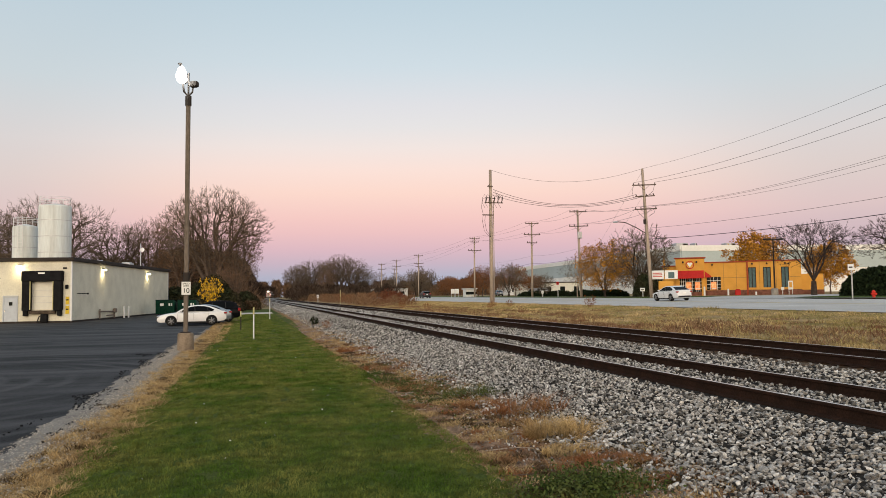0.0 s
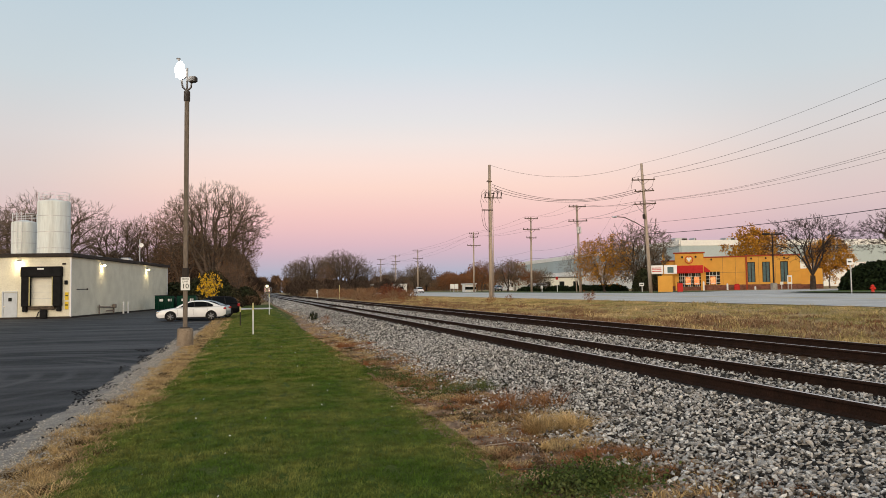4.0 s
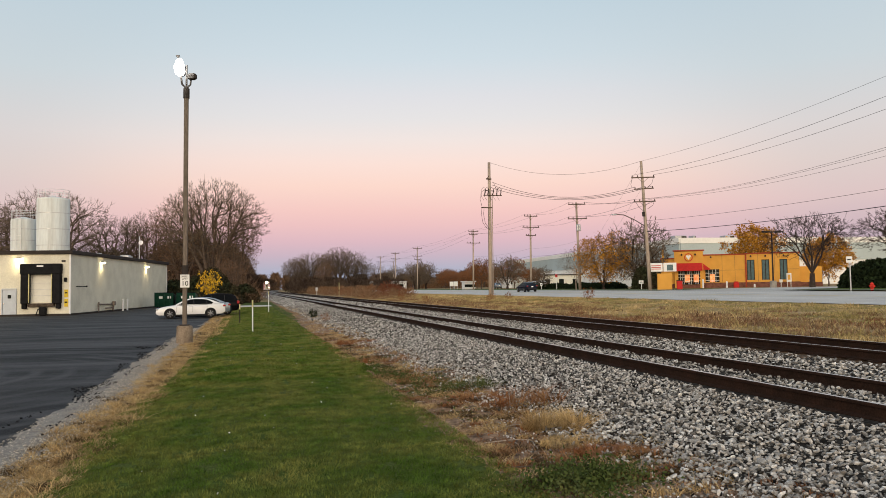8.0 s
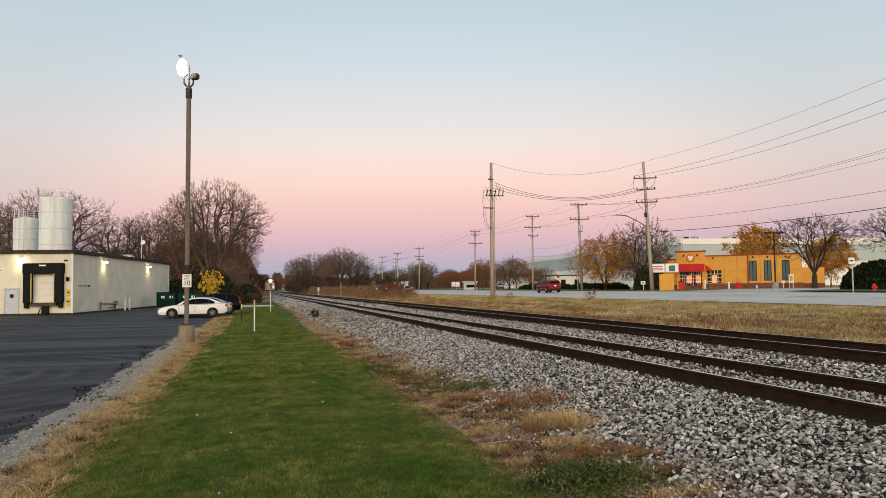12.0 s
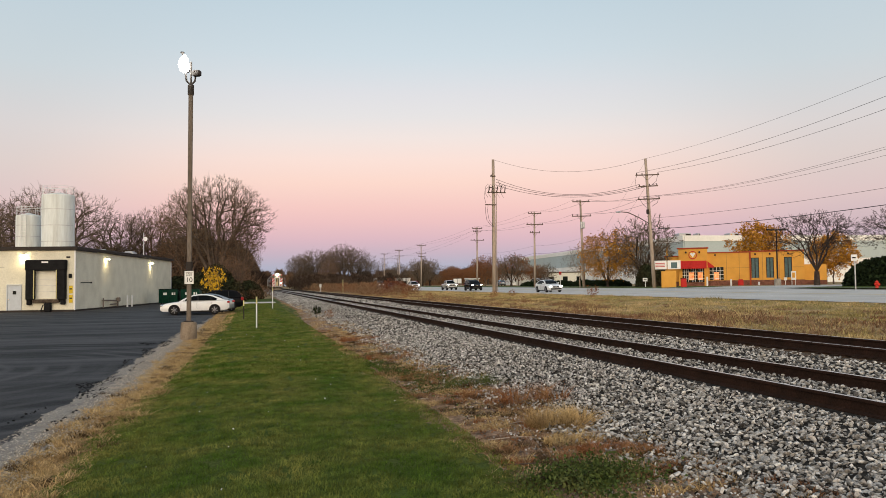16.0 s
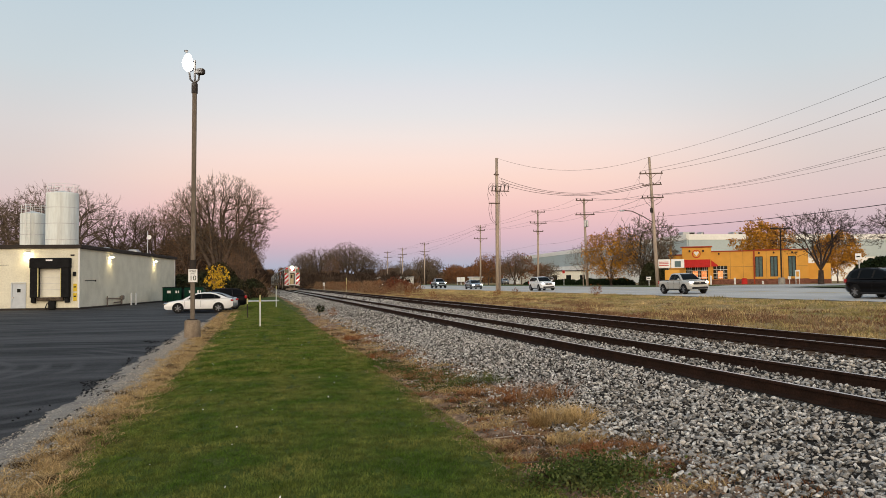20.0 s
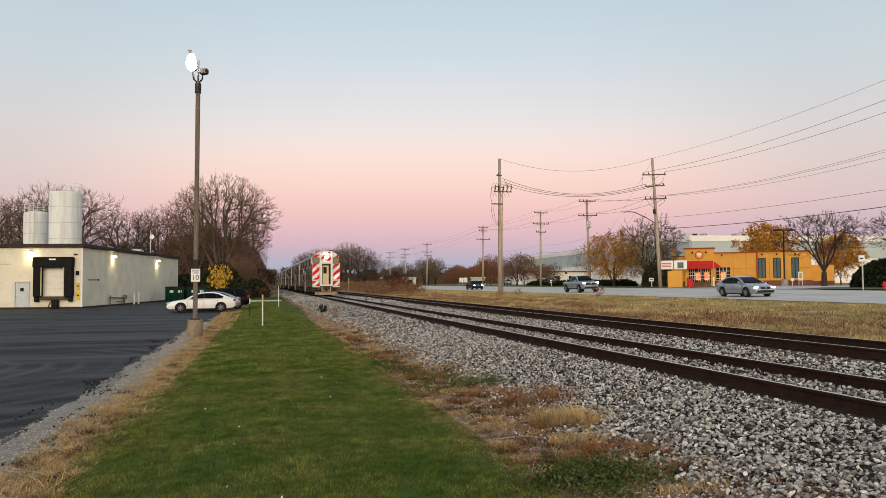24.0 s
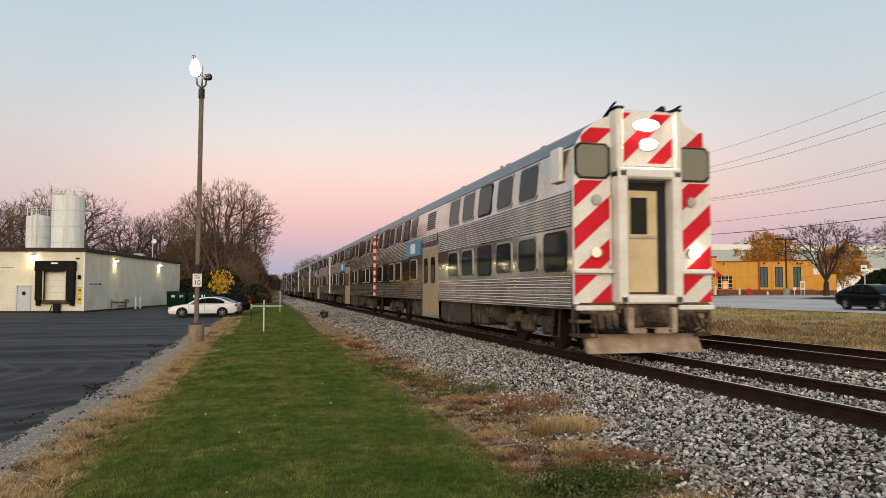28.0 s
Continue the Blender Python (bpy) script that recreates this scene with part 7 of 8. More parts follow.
plant(T_BARE, 62.8, 75.2, 0.75, "bare spreading tree at the restaurant's end", 1.02, 100)
plant(T_BARE, 66.5, 66.0, 0.8, "bare spreading tree beside the hedge", 1.0, 200)
plant(T_DARK, 52.5, 152.0, 0.8, "dark bare tree beside the road", 0.8, 120)
plant(T_DARK, 51.9, 131.5, 0.8, "low dark spreading tree beside the road", 0.52, 20, "tree", 0.95)
plant(T_RUST, 50.9, 165.0, 0.8, "small bare tree with rusty leaves", 0.8, 250)


def hedge(x, y, z, sx, sy, h, n, seed, mat, label, name="hedge"):
    rng = np.random.RandomState(seed)
    d = rng.normal(0, 1, (n, 3))
    d /= np.linalg.norm(d, axis=1)[:, None]
    d[:, 2] = np.abs(d[:, 2])
    r = rng.uniform(0.75, 1.06, (n, 1))
    c = d * r * np.array([sx, sy, h])
    c[:, 2] += 0.1
    a, b = rng.normal(0, 1, (n, 3)), rng.normal(0, 1, (n, 3))
    a /= np.linalg.norm(a, axis=1)[:, None]
    b = np.cross(a, b)
    b /= np.linalg.norm(b, axis=1)[:, None]
    s = 0.22 * rng.uniform(0.5, 1.3, (n, 1))
    v = np.stack([c - a * s, c + b * s * 0.5, c + a * s, c - b * s * 0.5], 1).reshape(-1, 3)
    hd = thing(name, pose(x, y, z), label, "hedge")
    me = bpy.data.meshes.new("foliage")
    me.from_pydata(v.tolist(), [], np.arange(len(v)).reshape(-1, 4).tolist())
    me.materials.append(mat)
    o = new("foliage", me)
    o.parent = hd
    stem = Shape()
    for k in range(7):
        px, py = rng.uniform(-sx, sx) * 0.6, rng.uniform(-sy, sy) * 0.6
        stem.tube([(px, py, 0), (px * 1.2, py * 1.2, h * 0.7)], [0.06, 0.02], 5)
    part("stems", stem, M_BARK, hd)
    part("inner_mass", Shape().tube([(0, 0, 0.0), (0, 0, h * 0.45), (0, 0, h * 0.8)], [0.8, 0.75, 0.35], 12), mat, hd).scale = (sx, sy, 1)


hedge(57.6, 60.0, 0.8, 3.9, 2.6, 2.65, 9000, 5, M_GREENBOX, "large dark green evergreen hedge beside the road")

hedge(52.6, 95.6, 0.8, 1.5, 1.3, 3.0, 2600, 91, M_IVY, "dense dark brush under the bare trees", "brush")
hedge(56.0, 99.5, 0.8, 1.8, 1.4, 3.6, 2600, 92, M_IVY, "dense dark brush under the bare trees", "brush")
for x, y, sx in ((57.0, 118.0, 3.2), (57.5, 126.0, 3.0), (56.0, 134.0, 3.4), (56.0, 143.0, 3.0), (58.0, 152.0, 3.4), (55.5, 110.5, 2.4)):
    hedge(x, y, 0.85, sx, 1.6, 1.0, 1500, int(x * 7), M_GREENBOX, "low dark clipped hedge before the warehouse")

for x, y, sx, sy, h in ((-5.6, 96.0, 2.4, 1.8, 3.4), (-2.6, 101.0, 2.2, 1.8, 2.6), (-8.4, 99.0, 2.6, 1.8, 3.0), (-0.2, 108.0, 1.9, 1.6, 2.4), (-4.4, 107.0, 2.6, 2.0, 4.6), (-12.0, 103.0, 3.0, 2.0, 2.8)):
    hedge(x, y, -0.25, sx, sy, h, 3200, int(60 + x * 3), M_IVY, "tangled dark green brush at the foot of the bare trees", "brush")

# far woods along the line and beyond
def far_wood(name, spots, mat, label, seed, per=150):
    """Distant woods: for each spot (x, y, z, height, width) a clump of fine upright twigs."""
    rng = np.random.RandomState(seed)
    p = np.repeat(np.asarray(spots, float), per, axis=0)
    k = len(p)
    a = rng.uniform(0, 6.283, k)
    h = rng.uniform(0.0, 1.0, k) ** 0.7
    rad = np.sqrt(rng.uniform(0, 1, k)) * p[:, 4] / 2 * np.sqrt(np.clip(1.05 - (2 * h - 0.9) ** 2 * 0.75, 0.05, 1))
    c = np.stack([p[:, 0] + np.cos(a) * rad, p[:, 1] + np.sin(a) * rad, p[:, 2] + h * p[:, 3] * 0.92], -1)
    d = np.stack([np.cos(a) * 0.7 + rng.normal(0, 0.4, k), np.sin(a) * 0.7 + rng.normal(0, 0.4, k), 0.9 + rng.normal(0, 0.3, k)], -1) * (p[:, 3] * rng.uniform(0.05, 0.14, k))[:, None]
    w = np.stack([rng.normal(0, 1, k), rng.normal(0, 0.3, k), rng.normal(0, 0.5, k)], -1) * (p[:, 3] * 0.02)[:, None]
    v = np.stack([c - d - w, c - d + w, c + d], 1).reshape(-1, 3)
    f = np.arange(len(v)).reshape(-1, 3)
    return raw_mesh(name, v, f, mat, label, "woods")



rng_w = random.Random(8)
# bare trees beside and beyond the line
for y, u, hgt, m, s0, k in ((258, 16, 12, T_OAK, 16, 0), (262, 21, 14, T_OAK2, 16, 50), (266, 26, 13, T_ASH, 15, 90), (268, 31, 16, T_OAK, 16, 200), (274, 36, 15, T_OAK2, 16, 130), (280, 29, 14, T_OAK, 16, 10), (286, 41, 12, T_OAK, 16, 77), (255, 25, 10, T_ASH, 15, 20), (290, 20, 13, T_OAK2, 16, 310), (300, 50, 11, T_ASH, 15, 240), (305, 58, 10, T_OAK, 16, 190)):
    plant(m, u, y, 0.2, "distant bare tree beside the railway", hgt / s0, k)
for x, y, hgt, k in ((75, 330, 10, 0), (88, 335, 9, 80), (62, 345, 9, 160), (100, 320, 9, 30), (112, 335, 10, 300), (122, 318, 9, 100)):
    plant(T_OAK, x, y, 0.8, "distant bare tree beyond the road", hgt / 16, k)
for k in range(17):
    plant(T_RUST, 62 + rng_w.uniform(-4, 10) + k * 0.4, 172 + k * 8.5, 0.85, "rusty-leaved autumn tree in a row beyond the road", rng_w.uniform(0.55, 0.85), rng_w.uniform(0, 360))
far_wood("far_trees", [(-60 + k * 14 + rng_w.uniform(-6, 6) + bend(640), 640 + rng_w.uniform(-40, 60), 0.5, rng_w.uniform(9, 15), rng_w.uniform(12, 18)) for k in range(46)], M_FAR, "far line of bare brown woods", 3, 900)
far_wood("tree_line", [(-9 + rng_w.uniform(-16, 4) + bend(y), y, -0.2, rng_w.uniform(14, 20) if y > 225 else rng_w.uniform(7, 10), rng_w.uniform(8, 12)) for y in range(150, 640, 4)], M_FAR, "brown woods along the left of the railway", 6, 1300)
far_wood("road_end_woods", [(56 + k * 4.6 + rng_w.uniform(-2, 2), 372 + rng_w.uniform(-25, 30), 0.6, rng_w.uniform(5.5, 8.5), rng_w.uniform(7, 10)) for k in range(34)], M_FAR, "dark woods beyond the end of the road", 20, 1100)
far_wood("rusty_thicket", [(70 + k * 3.4 + rng_w.uniform(-2, 2), 322 + rng_w.uniform(-25, 20), 0.6, rng_w.uniform(3.5, 6.0), rng_w.uniform(5, 8)) for k in range(14)], M_SCRUB, "rusty thicket beyond the road", 21, 800)
far_wood("line_end_woods", [(-22 + k * 6 + rng_w.uniform(-3, 3) + bend(720), 720 + rng_w.uniform(-15, 40), 0.0, rng_w.uniform(11, 17), rng_w.uniform(9, 14)) for k in range(16)], M_BRUSH, "reddish brown woods closing the end of the line", 18, 1200)
far_wood("line_foot_brush", [(-1 + rng_w.uniform(-5, 4.2) + bend(y), y, -0.1, rng_w.uniform(0.8, 2.6), rng_w.uniform(2, 4)) for y in range(96, 330, 2)], M_BRUSH, "low red-brown brush beside the ballast", 19, 240)
far_wood("woods_floor", [(-3 + rng_w.uniform(-34, 2), y + rng_w.uniform(-4, 4), -0.2, rng_w.uniform(2.2, 4.6), rng_w.uniform(5, 8)) for y in (118, 126, 134, 142, 150) for _ in range(8)], M_BRUSH, "dark brush under the bare trees", 16, 210)
far_wood("line_side_brush", [(16 + rng_w.uniform(0, 30), y, 0.2, rng_w.uniform(2.5, 5.5), rng_w.uniform(4, 8)) for y in range(225, 300, 1)], M_FAR, "brown brush beside the railway", 13, 300)
far_wood("trackside_scrub", [(16.0 + rng_w.uniform(0, 7), y, 0.1, rng_w.uniform(0.8, 2.3), rng_w.uniform(2, 4)) for y in range(100, 262, 2)], M_SCRUB, "tangled rusty scrub beside the tracks", 9, 260)


def rough(spots, rng, hmin, hmax, wmin, wmax, lift=0.0):
    return [(*at(u, y, lift), rng.uniform(hmin, hmax), rng.uniform(wmin, wmax)) for u, y in spots]


# lawn blades, dry grass, verge
sp, r = spread(240000, -1.85, 2.35, 2.6, 17, 21, 1.35)
blades("lawn_grass", rough([q for q in sp if q[0] > lawn_left(q[1]) - 0.12 + 0.3 * noise.noise((q[0] * 3, q[1] * 3, 6)) and noise.noise((q[0] * 8, q[1] * 6, 1)) + 0.8 * noise.noise((q[0] * 2.2, q[1] * 1.6, 4)) > -0.52], r, 0.012, 0.036, 0.003, 0.007, 0.03), M_BLADE, "short mown green grass blades", "grass", 1.3, 22)
sp, r = spread(110000, -1.45, 2.55, 15, 84, 23, 1.7)
blades("lawn_grass", rough([q for q in sp if noise.noise((q[0] * 4, q[1] * 2, 1)) + 0.8 * noise.noise((q[0] * 1.3, q[1] * 0.6, 4)) > -0.45], r, 0.02, 0.05, 0.010, 0.022, 0.03), M_BLADE, "short mown green grass blades", "grass", 1.2, 24)
sp, r = spread(95000, -2.55, -1.25, 4, 58, 25, 1.7)
blades("dry_grass", rough([q for q in sp if -2.2 - 0.3 * near(q[1]) < q[0] + 0.15 * noise.noise((q[0] * 4, q[1] * 3, 2)) < lawn_left(q[1]) + 0.18 and noise.noise((q[0] * 2.5, q[1] * 1.3, 5)) + 0.5 * noise.noise((q[0] * 6, q[1] * 4, 2)) > -0.42], r, 0.012, 0.05, 0.004, 0.009, 0.02), M_STRAW, "dry straw-coloured grass along the edge", "grass", 2.6, 26)
sp, r = spread(5200, -2.1, -1.0, 33, 58, 41, 1.0)
blades("dry_grass", rough([q for q in sp if noise.noise((q[0] * 0.9, q[1] * 0.25, 7)) > -0.05], r, 0.05, 0.14, 0.015, 0.03, 0.0), M_STRAW, "matted tan grass beyond the lamp post", "grass", 1.8, 42)
sp, r = spread(9000, 2.3, 4.2, 24, 80, 33, 1.3)
blades("dead_straw", rough([q for q in sp if noise.noise((q[0] * 1.1, q[1] * 0.4, 9)) > 0.0], r, 0.02, 0.06, 0.012, 0.028, 0.015), M_STRAW, "flattened dead straw on the dirt", "grass", 2.2, 34)
sp, r = spread(34000, 2.2, 4.3, 4.5, 80, 35, 1.8)
blades("dead_weeds", rough([q for q in sp if noise.noise((q[0] * 1.3, q[1] * 0.7, 4)) > 0.06], r, 0.012, 0.06, 0.005, 0.013, 0.015), M_SCRUB, "patches of russet dead weeds on the dirt", "grass", 1.9, 36)
sp, r = spread(60000, 2.0, 4.1, 4, 30, 27, 1.4)
blades("dead_straw", rough([q for q in sp if noise.noise((q[0] * 1.6, q[1] * 1.4, 8)) + 0.6 * noise.noise((q[0] * 5, q[1] * 4, 3)) > 0.02], r, 0.010, 0.04, 0.004, 0.009, 0.015), M_STRAW, "flattened dead straw on the dirt", "grass", 3.0, 28)
sp, r = spread(70000, 14.0, 30.1, 12, 62, 29, 1.2)
blades("verge_grass", rough([q for q in sp if noise.noise((q[0] * 0.5, q[1] * 0.35, 11)) > -0.25], r, 0.02, 0.07, 0.014, 0.034), M_VERGE, "rough tawny verge grass between railway and road", "grass", 2.4, 30)
sp, r = spread(40000, 14.0, 30.1, 58, 135, 43, 1.2)
blades("verge_grass", rough(sp, r, 0.04, 0.12, 0.02, 0.055), M_VERGE, "rough tawny verge grass further along", "grass", 1.6, 44)

sp, r = spread(48000, 14.2, 21.5, 18, 130, 31, 1.15)
blades("russet_verge", rough([(u, y) for u, y in sp if noise.noise((u * 0.3, y * 0.12, 2)) + 0.5 * noise.noise((u * 1.1, y * 0.5, 8)) > -0.02], r, 0.04, 0.22, 0.014, 0.04), M_SCRUB, "tall russet weeds beside the far track", "grass", 1.1, 32)
sp, r = spread(34000, 21.5, 30.2, 14, 130, 37, 1.2)
blades("green_verge", rough([q for q in sp if noise.noise((q[0] * 0.25, q[1] * 0.10, 6)) + 0.4 * noise.noise((q[0] * 0.9, q[1] * 0.5, 1)) + (q[0] - 27.5) * 0.09 > 0.0], r, 0.02, 0.06, 0.014, 0.035), M_OLIVE, "short olive-green grass beside the road", "grass", 2.2, 38)
# ballast stones: full shapes close by, eight-sided ones further off
OCTA_FACES = np.array([(0, 2, 4), (2, 1, 4), (1, 3, 4), (3, 0, 4), (2, 0, 5), (1, 2, 5), (3, 1, 5), (0, 3, 5)])
rng_o = np.random.RandomState(9)
OCTA = [np.array([(0.62, 0, 0), (-0.62, 0, 0), (0, 0.5, 0), (0, -0.5, 0), (0, 0, 0.42), (0, 0, -0.42)]) * (1 + rng_o.uniform(-0.3, 0.3, (6, 1))) + rng_o.uniform(-0.12, 0.12, (6, 3)) for _ in range(8)]


def stones(bands):
    out = []
    for n, ulo, uhi, ylo, yhi, smin, smax, seed in bands:
        sp, r = spread(n, ulo, uhi, ylo, yhi, seed, 1.25)
        for u, y in sp:
            # thin out towards the ragged foot of the slope
            if u < 4.3 and r.uniform() > (u - 2.9) / 1.3 + 0.35 * noise.noise((u * 2, y * 0.8, 0)):
                continue
            out.append((*at(u, y, r.uniform(-0.005, 0.06)), smin + (smax - smin) * r.uniform() ** 1.3))
    return out


scatter("ballast_stones", stones(((41000, 3.2, 6.35, 1.5, 24, 0.026, 0.056, 51), (8500, 6.75, 8.05, 5, 30, 0.035, 0.06, 53), (9000, 8.4, 10.75, 4, 26, 0.04, 0.07, 54))), STONES, STONE_FACES, M_STONE, "loose grey crushed ballast stones", "ballast", None, 57)
scatter("ballast_stones", stones(((14000, 3.4, 6.35, 23, 80, 0.05, 0.09, 52), (5000, 6.75, 8.05, 28, 70, 0.06, 0.09, 60), (11000, 8.4, 10.75, 25, 64, 0.05, 0.085, 61), (4000, 11.1, 12.4, 8, 60, 0.06, 0.09, 55), (3000, 12.7, 13.9, 10, 60, 0.06, 0.1, 56),
                                  (5000, 3.5, 6.3, 75, 190, 0.12, 0.22, 58), (4500, 8.4, 10.9, 58, 190, 0.12, 0.2, 59))), OCTA, OCTA_FACES, M_STONE, "loose grey ballast stones further off", "ballast", None, 62)
stone_meshes = []
for k, vs in enumerate(STONES):
    me = bpy.data.meshes.new("stone")
    me.from_pydata(vs.tolist(), [], STONE_FACES.tolist())
    me.materials.append(M_STONE)
    stone_meshes.append(me)
rs = random.Random(5)
for k in range(300):
    u, y = rs.uniform(3.6, 5.6), 4.6 + 4.5 * rs.random()
    o = new("stone", stone_meshes[k % len(stone_meshes)])
    s = rs.uniform(0.042, 0.07)
    o.matrix_basis = Matrix.Translation(at(u, y, 0.035)) @ Euler((rs.gauss(0, 0.4), rs.gauss(0, 0.4), rs.uniform(0, 6.28))).to_matrix().to_4x4() @ Matrix.Scale(s, 4)
    o.parent = ballast

# sleepers, tie plates
tie_me = box_mesh("sleeper", (2.6, 0.23, 0.18), M_TIE, 0.015)
plate_me = box_mesh("tie_plate", (0.36, 0.19, 0.02), M_RAIL, 0.004)
for track, uc, zr in NEAR_TIES:
    far = Shape()
    for k in range(700):
        y = -8 + k * 0.5
        x = uc + bend(y) + 0.02 * math.sin(k * 7.1)
        if k < 170:
            o = new("sleeper", tie_me)
            o.matrix_basis = pose(x, y, zr - 0.2 - 0.09, 0, 0, 0.7 * math.sin(k * 3.7))
            o.parent = track
            if k < 90:
                for s in (-0.753, 0.753):
                    o = new("tie_plate", plate_me)
                    o.matrix_basis = pose(uc + bend(y) + s, y, zr - 0.19)
                    o.parent = track
        else:
            far.box((x, y, zr - 0.29), (2.6, 0.23, 0.18))
    part("far_sleepers", far, M_TIE, track, "dark wooden sleepers further off", kind="stuff")

# matted tufts: each a tight bundle of blades, so that the ground breaks up into light and dark lumps
def tufts(name, centres, n, radius, hmin, hmax, wide, mat, label, lean, seed, squash=1.0):
    rng = np.random.RandomState(seed)
    c = np.array([(*at(u, y, 0.01), rng.uniform(0.6, 1.4)) for u, y in centres])
    c = np.repeat(c, n, axis=0)
    k = len(c)
    a, d = rng.uniform(0, 6.283, k), radius * np.sqrt(rng.uniform(0, 1, k)) * c[:, 3]
    pts = np.stack([c[:, 0] + np.cos(a) * d, c[:, 1] + np.sin(a) * d * squash, c[:, 2], rng.uniform(hmin, hmax, k) * c[:, 3], rng.uniform(wide * 0.6, wide * 1.4, k)], -1)
    return blades(name, pts, mat, label, "grass", lean, seed)


rt = np.random.RandomState(101)
strip = lambda n, ulo, uhi, ylo, yhi, power: [(rt.uniform(ulo, uhi), ylo + (yhi - ylo) * rt.uniform() ** power) for _ in range(n)]
tufts("straw_mats", strip(130, 2.35, 3.7, 5.5, 34, 1.5), 90, 0.16, 0.02, 0.07, 0.010, M_STRAW, "pale matted straw lying on the dirt", 2.4, 102, 0.5)
tufts("russet_mats", strip(80, 2.4, 3.8, 6, 34, 1.5), 90, 0.15, 0.02, 0.08, 0.010, M_RUSSET, "dead russet weed mats on the dirt", 2.2, 103, 0.5)
tufts("dark_mats", strip(130, 2.25, 3.7, 6, 30, 1.5), 80, 0.12, 0.02, 0.07, 0.010, M_DARKWEED, "blackened dead weed mats on the dirt", 2.0, 104, 0.5)
edge_at = [(lawn_left(y) - 0.3 + 0.2 * rt.normal(), y) for y in [4.6 + 34 * rt.uniform() ** 1.6 for _ in range(150)]]
tufts("straw_edge_tufts", edge_at, 80, 0.10, 0.03, 0.10, 0.008, M_STRAW, "lumpy straw tufts along the lawn edge", 1.8, 105)
edge_at = [(lawn_left(y) - 0.3 + 0.22 * rt.normal(), y) for y in [4.6 + 34 * rt.uniform() ** 1.6 for _ in range(120)]]
tufts("brown_edge_tufts", edge_at, 60, 0.09, 0.02, 0.07, 0.009, M_DARKWEED, "dark withered tufts along the lawn edge", 1.8, 106)
tufts("lawn_tufts", strip(900, -1.5, 2.2, 4.2, 40, 1.6), 26, 0.06, 0.02, 0.055, 0.008, M_BLADE, "slightly taller tufts in the lawn", 1.1, 107)
tufts("lawn_tufts", strip(420, -1.5, 2.2, 4.2, 40, 1.6), 26, 0.08, 0.02, 0.05, 0.008, M_DARKBLADE, "dark green clumps in the lawn", 1.1, 108)
tufts("verge_tufts", strip(520, 14.2, 30.0, 16, 120, 1.4), 60, 0.38, 0.05, 0.20, 0.024, M_VERGE, "pale tussocks on the verge", 1.3, 109)
tufts("verge_tufts", strip(230, 14.2, 25.0, 16, 120, 1.4), 50, 0.38, 0.04, 0.16, 0.026, M_SCRUB, "russet withered tussocks on the verge", 1.4, 110)
tufts("verge_tufts", strip(300, 20.0, 30.0, 16, 120, 1.4), 50, 0.45, 0.03, 0.10, 0.026, M_OLIVE, "olive green tussocks on the verge", 1.6, 111)

# weeds and tufts on the dirt beside the ballast
def clump(name, u, y, n, radius, hmin, hmax, wide, mat, label, lean, seed):
    rng = np.random.RandomState(seed)
    a, d = rng.uniform(0, 6.283, n), radius * np.sqrt(rng.uniform(0, 1, n))
    c = at(u, y)
    pts = np.stack([c.x + np.cos(a) * d, c.y + np.sin(a) * d * 0.6, np.full(n, c.z + 0.01), rng.uniform(hmin, hmax, n), rng.uniform(wide * 0.6, wide * 1.4, n)], -1)
    o = blades(name, pts, mat, label, "grass clump", lean, seed)
    o["kind"] = "thing"
    return o


def leafy(name, spots, size, mat, label, seed, per=60, spread_r=0.16, high=0.12):
    rng = np.random.RandomState(seed)
    c = np.concatenate([np.array(at(u, y)) + np.stack([rng.normal(0, spread_r, per), rng.normal(0, spread_r, per), np.abs(rng.normal(0, high, per)) + 0.015], -1) for u, y in spots])
    return thing(name, None, label, "weeds", kind="stuff", mesh=leaf_mesh(name, c, size, mat, rng))


clump("straw_tuft", 3.45, 8.45, 1100, 0.40, 0.10, 0.26, 0.007, M_STRAW, "pale straw-coloured grass tuft on the ballast foot", 1.5, 71)
clump("tan_tuft", 3.2, 7.5, 500, 0.3, 0.04, 0.12, 0.008, M_STRAW, "flattened tan grass tuft", 1.6, 72)
clump("russet_tuft", 3.42, 6.95, 1100, 0.38, 0.04, 0.12, 0.007, M_RUSSET, "matted russet dead weed", 1.4, 73)
clump("russet_tuft", 3.75, 10.1, 420, 0.5, 0.06, 0.30, 0.009, M_RUSSET, "dry russet weed stalks on the ballast foot", 2.0, 74)
clump("russet_tuft", 3.0, 13.4, 300, 0.5, 0.03, 0.14, 0.008, M_RUSSET, "dead russet weed on the dirt", 2.2, 90)
clump("russet_tuft", 3.2, 17.5, 420, 0.7, 0.03, 0.14, 0.010, M_RUSSET, "dead russet weed on the dirt", 2.2, 92)
clump("tan_tuft", 3.0, 20.5, 420, 0.8, 0.03, 0.10, 0.010, M_STRAW, "flattened tan grass tuft", 2.4, 93)
clump("russet_tuft", 3.45, 24.0, 500, 0.8, 0.05, 0.16, 0.015, M_RUSSET, "russet dead weed patch", 1.2, 75)
clump("dark_weed", 3.5, 12.1, 420, 0.5, 0.06, 0.24, 0.007, M_WEED, "dark dying weed clump", 1.7, 76)
clump("dark_weed", 3.35, 10.9, 300, 0.4, 0.05, 0.2, 0.007, M_RUSSET, "dark brown dying weed clump", 1.8, 94)
rng_s = random.Random(12)
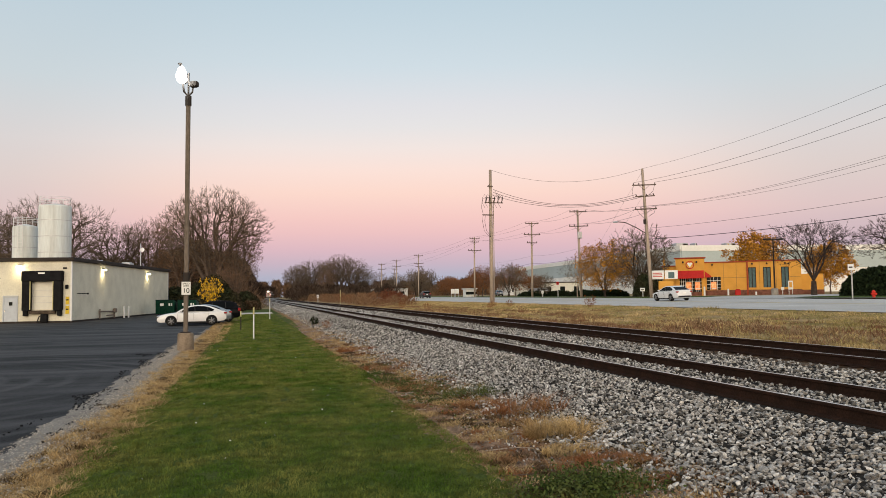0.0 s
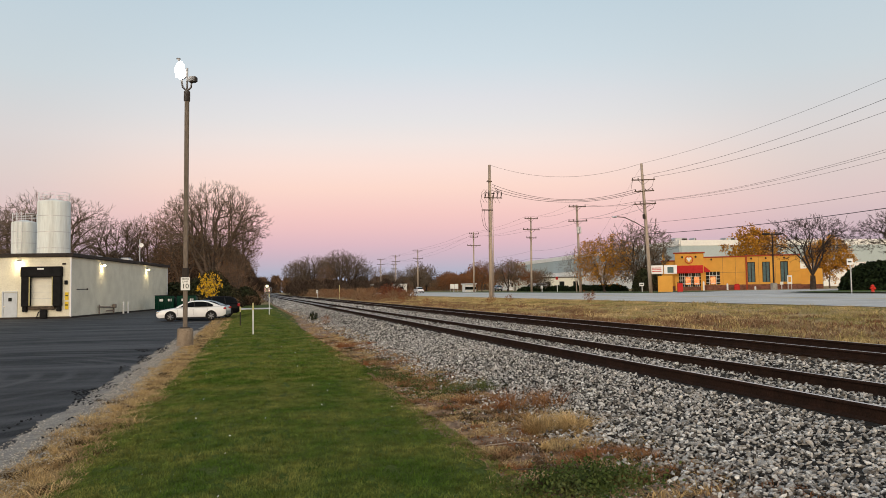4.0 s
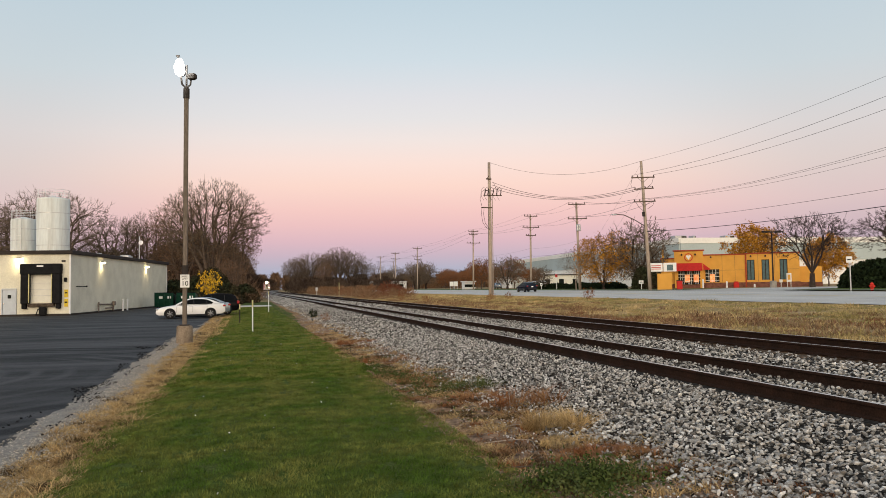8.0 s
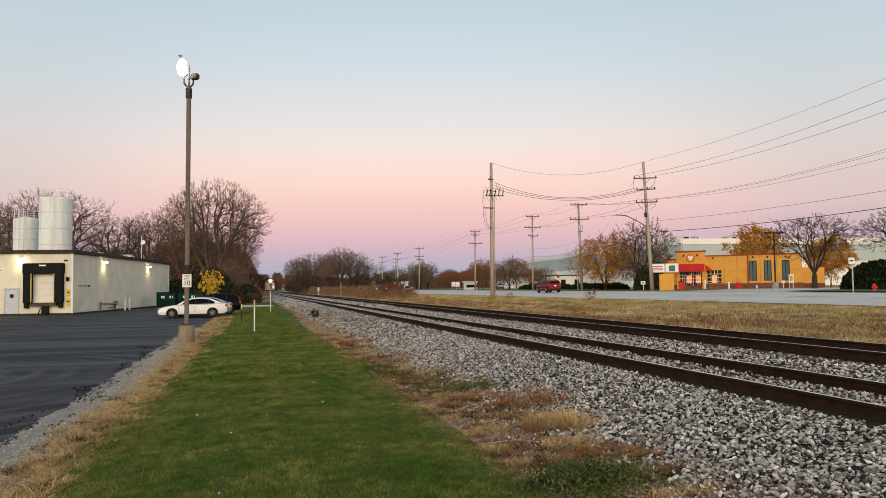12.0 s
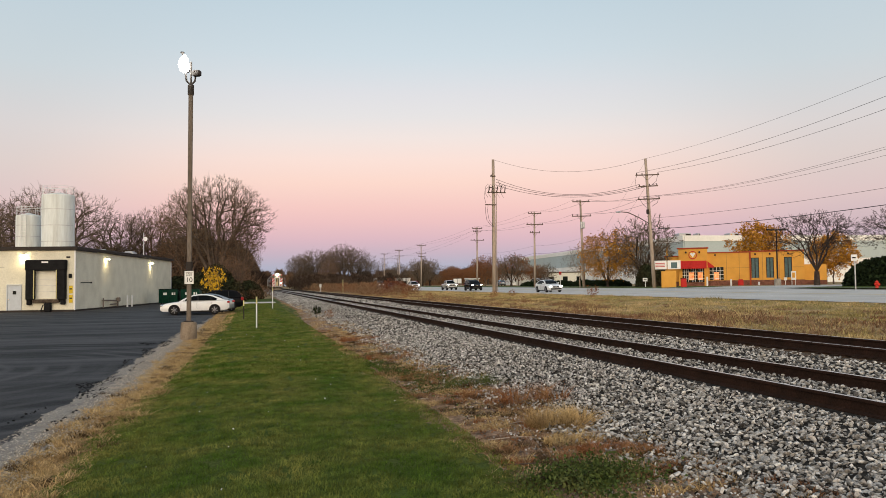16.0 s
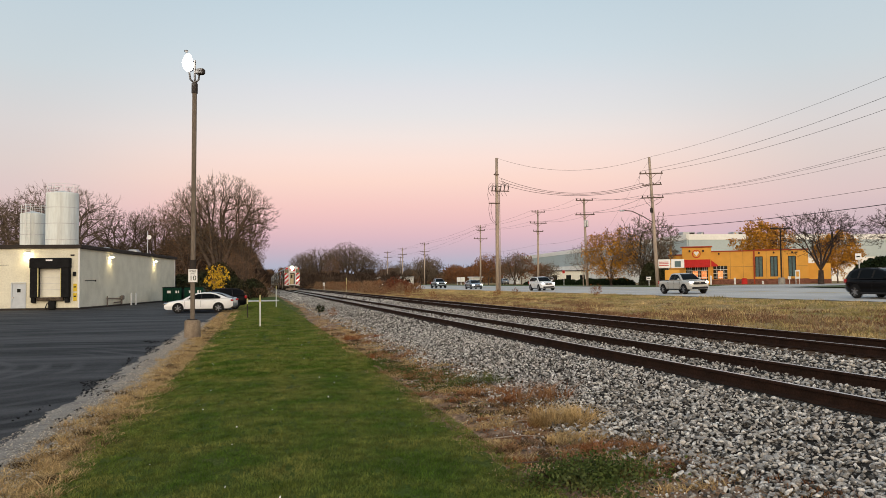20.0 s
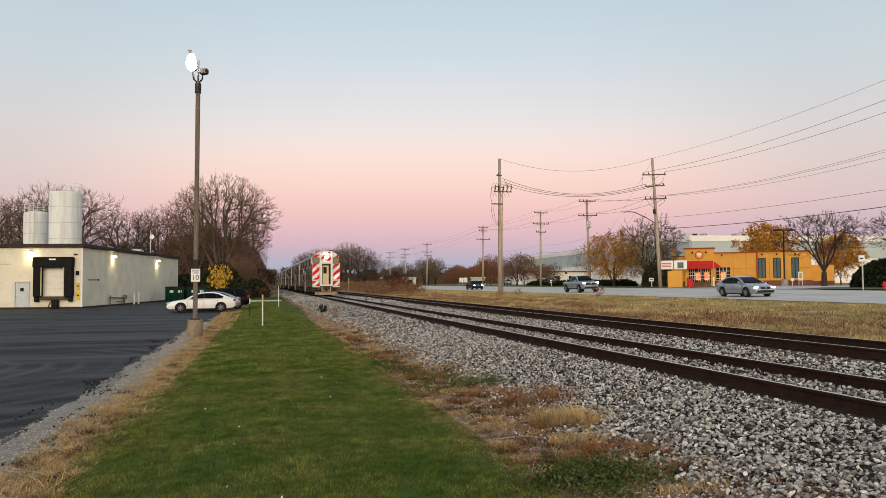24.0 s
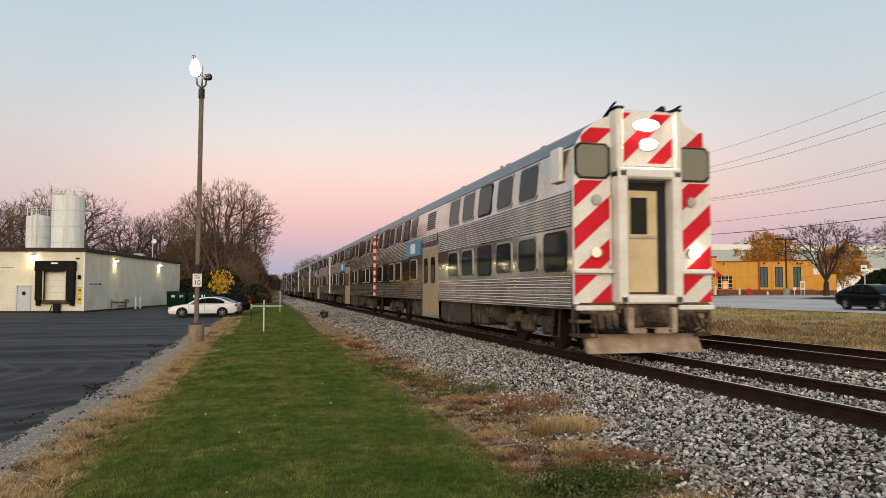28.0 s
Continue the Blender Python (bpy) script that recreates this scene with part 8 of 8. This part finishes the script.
leafy("green_weeds", [(2.72 + rng_s.gauss(0, 0.24), 5.95 + rng_s.gauss(0, 0.24)) for _ in range(46)] + [(2.7 + rng_s.gauss(0, 0.2), 14.3 + rng_s.gauss(0, 0.9)) for _ in range(16)] + [(2.9 + rng_s.gauss(0, 0.25), 12.3 + rng_s.gauss(0, 0.5)) for _ in range(9)],
      0.017, M_WEED, "low green broad-leaved weeds", 77, 100, 0.11, 0.075)
leafy("dirt_weeds", [(rng_s.uniform(2.45, 3.5), 8.5 + 15 * rng_s.random()) for _ in range(46)], 0.017, M_WEED, "small scattered dark weeds on the dirt", 95, 34, 0.09, 0.03)
leafy("dirt_litter", [(rng_s.uniform(2.3, 3.8), 5.5 + 20 * rng_s.random() ** 1.3) for _ in range(150)], 0.014, M_LEAFRUST, "brown leaf litter on the dirt", 96, 26, 0.12, 0.012)
leafy("clover_patch", [(-1.35 + rng_s.gauss(0, 0.2), 9.6 + rng_s.gauss(0, 0.7)) for _ in range(24)], 0.014, M_BLADE, "low green clover at the lawn edge", 78, 50, 0.08, 0.03)
for u, y, s in ((3.75, 45.5, 0.7), ):
    plant(T_DARKBUSH, u, y, land(u, y) - 0.02, "small dark bush at the ballast foot", s, u * 100, "shrub")
for u, y, s in ((27.2, 58.5, 0.95), (3.95, 40.0, 0.45), (25.0, 72.0, 0.7), (24.0, 74.0, 0.6), (22.0, 69.0, 0.6), (18.0, 78.0, 0.7), (17.0, 86.0, 0.8)):
    plant(T_WEED, u, y, land(u, y) - 0.02, "dry russet weed beside the tracks", s, u * 50, "shrub")
leafy("fallen_leaves", [(rng_s.uniform(-1.3, 2.2), 4 + 26 * rng_s.random() ** 1.5) for _ in range(90)], 0.014, M_SIGNWHITE, "scattered fallen pale leaves on the lawn", 79, 1, 0.02, 0.05)

# loose gravel and asphalt crumbs along the car park edge, clods and stones on the dirt
sp, r = spread(22000, -2.85, -1.85, 4.5, 40, 81, 1.6)
scatter("edge_gravel", [(*at(u - 0.2 * near(y) + 0.15 * noise.noise((y, 0, 5)), y, 0.03), r.uniform(0.008, 0.026)) for u, y in sp], OCTA, OCTA_FACES, M_PEBBLE, "small loose gravel along the car park edge", "gravel", None, 82)
sp, r = spread(4200, -3.9, -2.55, 6, 28, 83, 1.0)
scatter("asphalt_crumbs", [(*at(u, y, 0.035), r.uniform(0.012, 0.05)) for u, y in sp if (u + 2.7) * 0.9 + noise.noise((u * 2, y * 0.6, 3)) > -0.25 and noise.noise((u * 1.5, y * 0.35, 8)) > -0.05], OCTA, OCTA_FACES, M_CRUMB, "loose black asphalt crumbs", "asphalt", None, 84)
sp, r = spread(30000, 2.5, 4.6, 4.0, 50, 85, 1.7)
scatter("foot_gravel", [(*at(u, y, 0.02), r.uniform(0.010, 0.036)) for u, y in sp if r.uniform() < 0.12 + 0.42 * (u - 2.5) + 0.5 * noise.noise((u * 1.5, y * 0.6, 12))], OCTA, OCTA_FACES, M_STONE, "small loose stones on the dirt", "gravel", None, 86)
sp, r = spread(7000, 2.1, 4.0, 4.2, 40, 87, 1.5)
scatter("dirt_clods", [(*at(u, y, 0.012), r.uniform(0.012, 0.06)) for u, y in sp if noise.noise((u * 2, y * 1.2, 5)) > -0.1], OCTA, OCTA_FACES, M_DIRT, "crumbled brown clods on the dirt strip", "dirt", None, 88)
rng_t = np.random.RandomState(91)
for k in range(34):
    u, y, a, n = rng_t.uniform(2.4, 3.7), 6.5 + 15 * rng_t.uniform() ** 1.4, rng_t.uniform(-0.5, 0.5), rng_t.uniform(0.15, 0.6)
    c = at(u, y, 0.03)
    d = Vector((math.cos(a), math.sin(a), rng_t.uniform(-0.02, 0.06))) * n
    stick = thing("stick", None, "dry broken stick lying on the dirt", "stick", "sticks on the dirt", mesh=Shape().tube([c - d / 2, c + d * 0.1 + Vector((0, 0.02, 0.012)), c + d / 2], [0.008, 0.007, 0.004], 5).build("stick", M_WOODPOLE if k % 3 else M_ARM))


def motions():
    for k, car in enumerate(TRAIN):
        walk(car, train_rows(k, CAR_L if k < len(TRAIN) - 1 else 17.5))
    for v, rows in MOVERS:
        walk(v, rows)


motions()
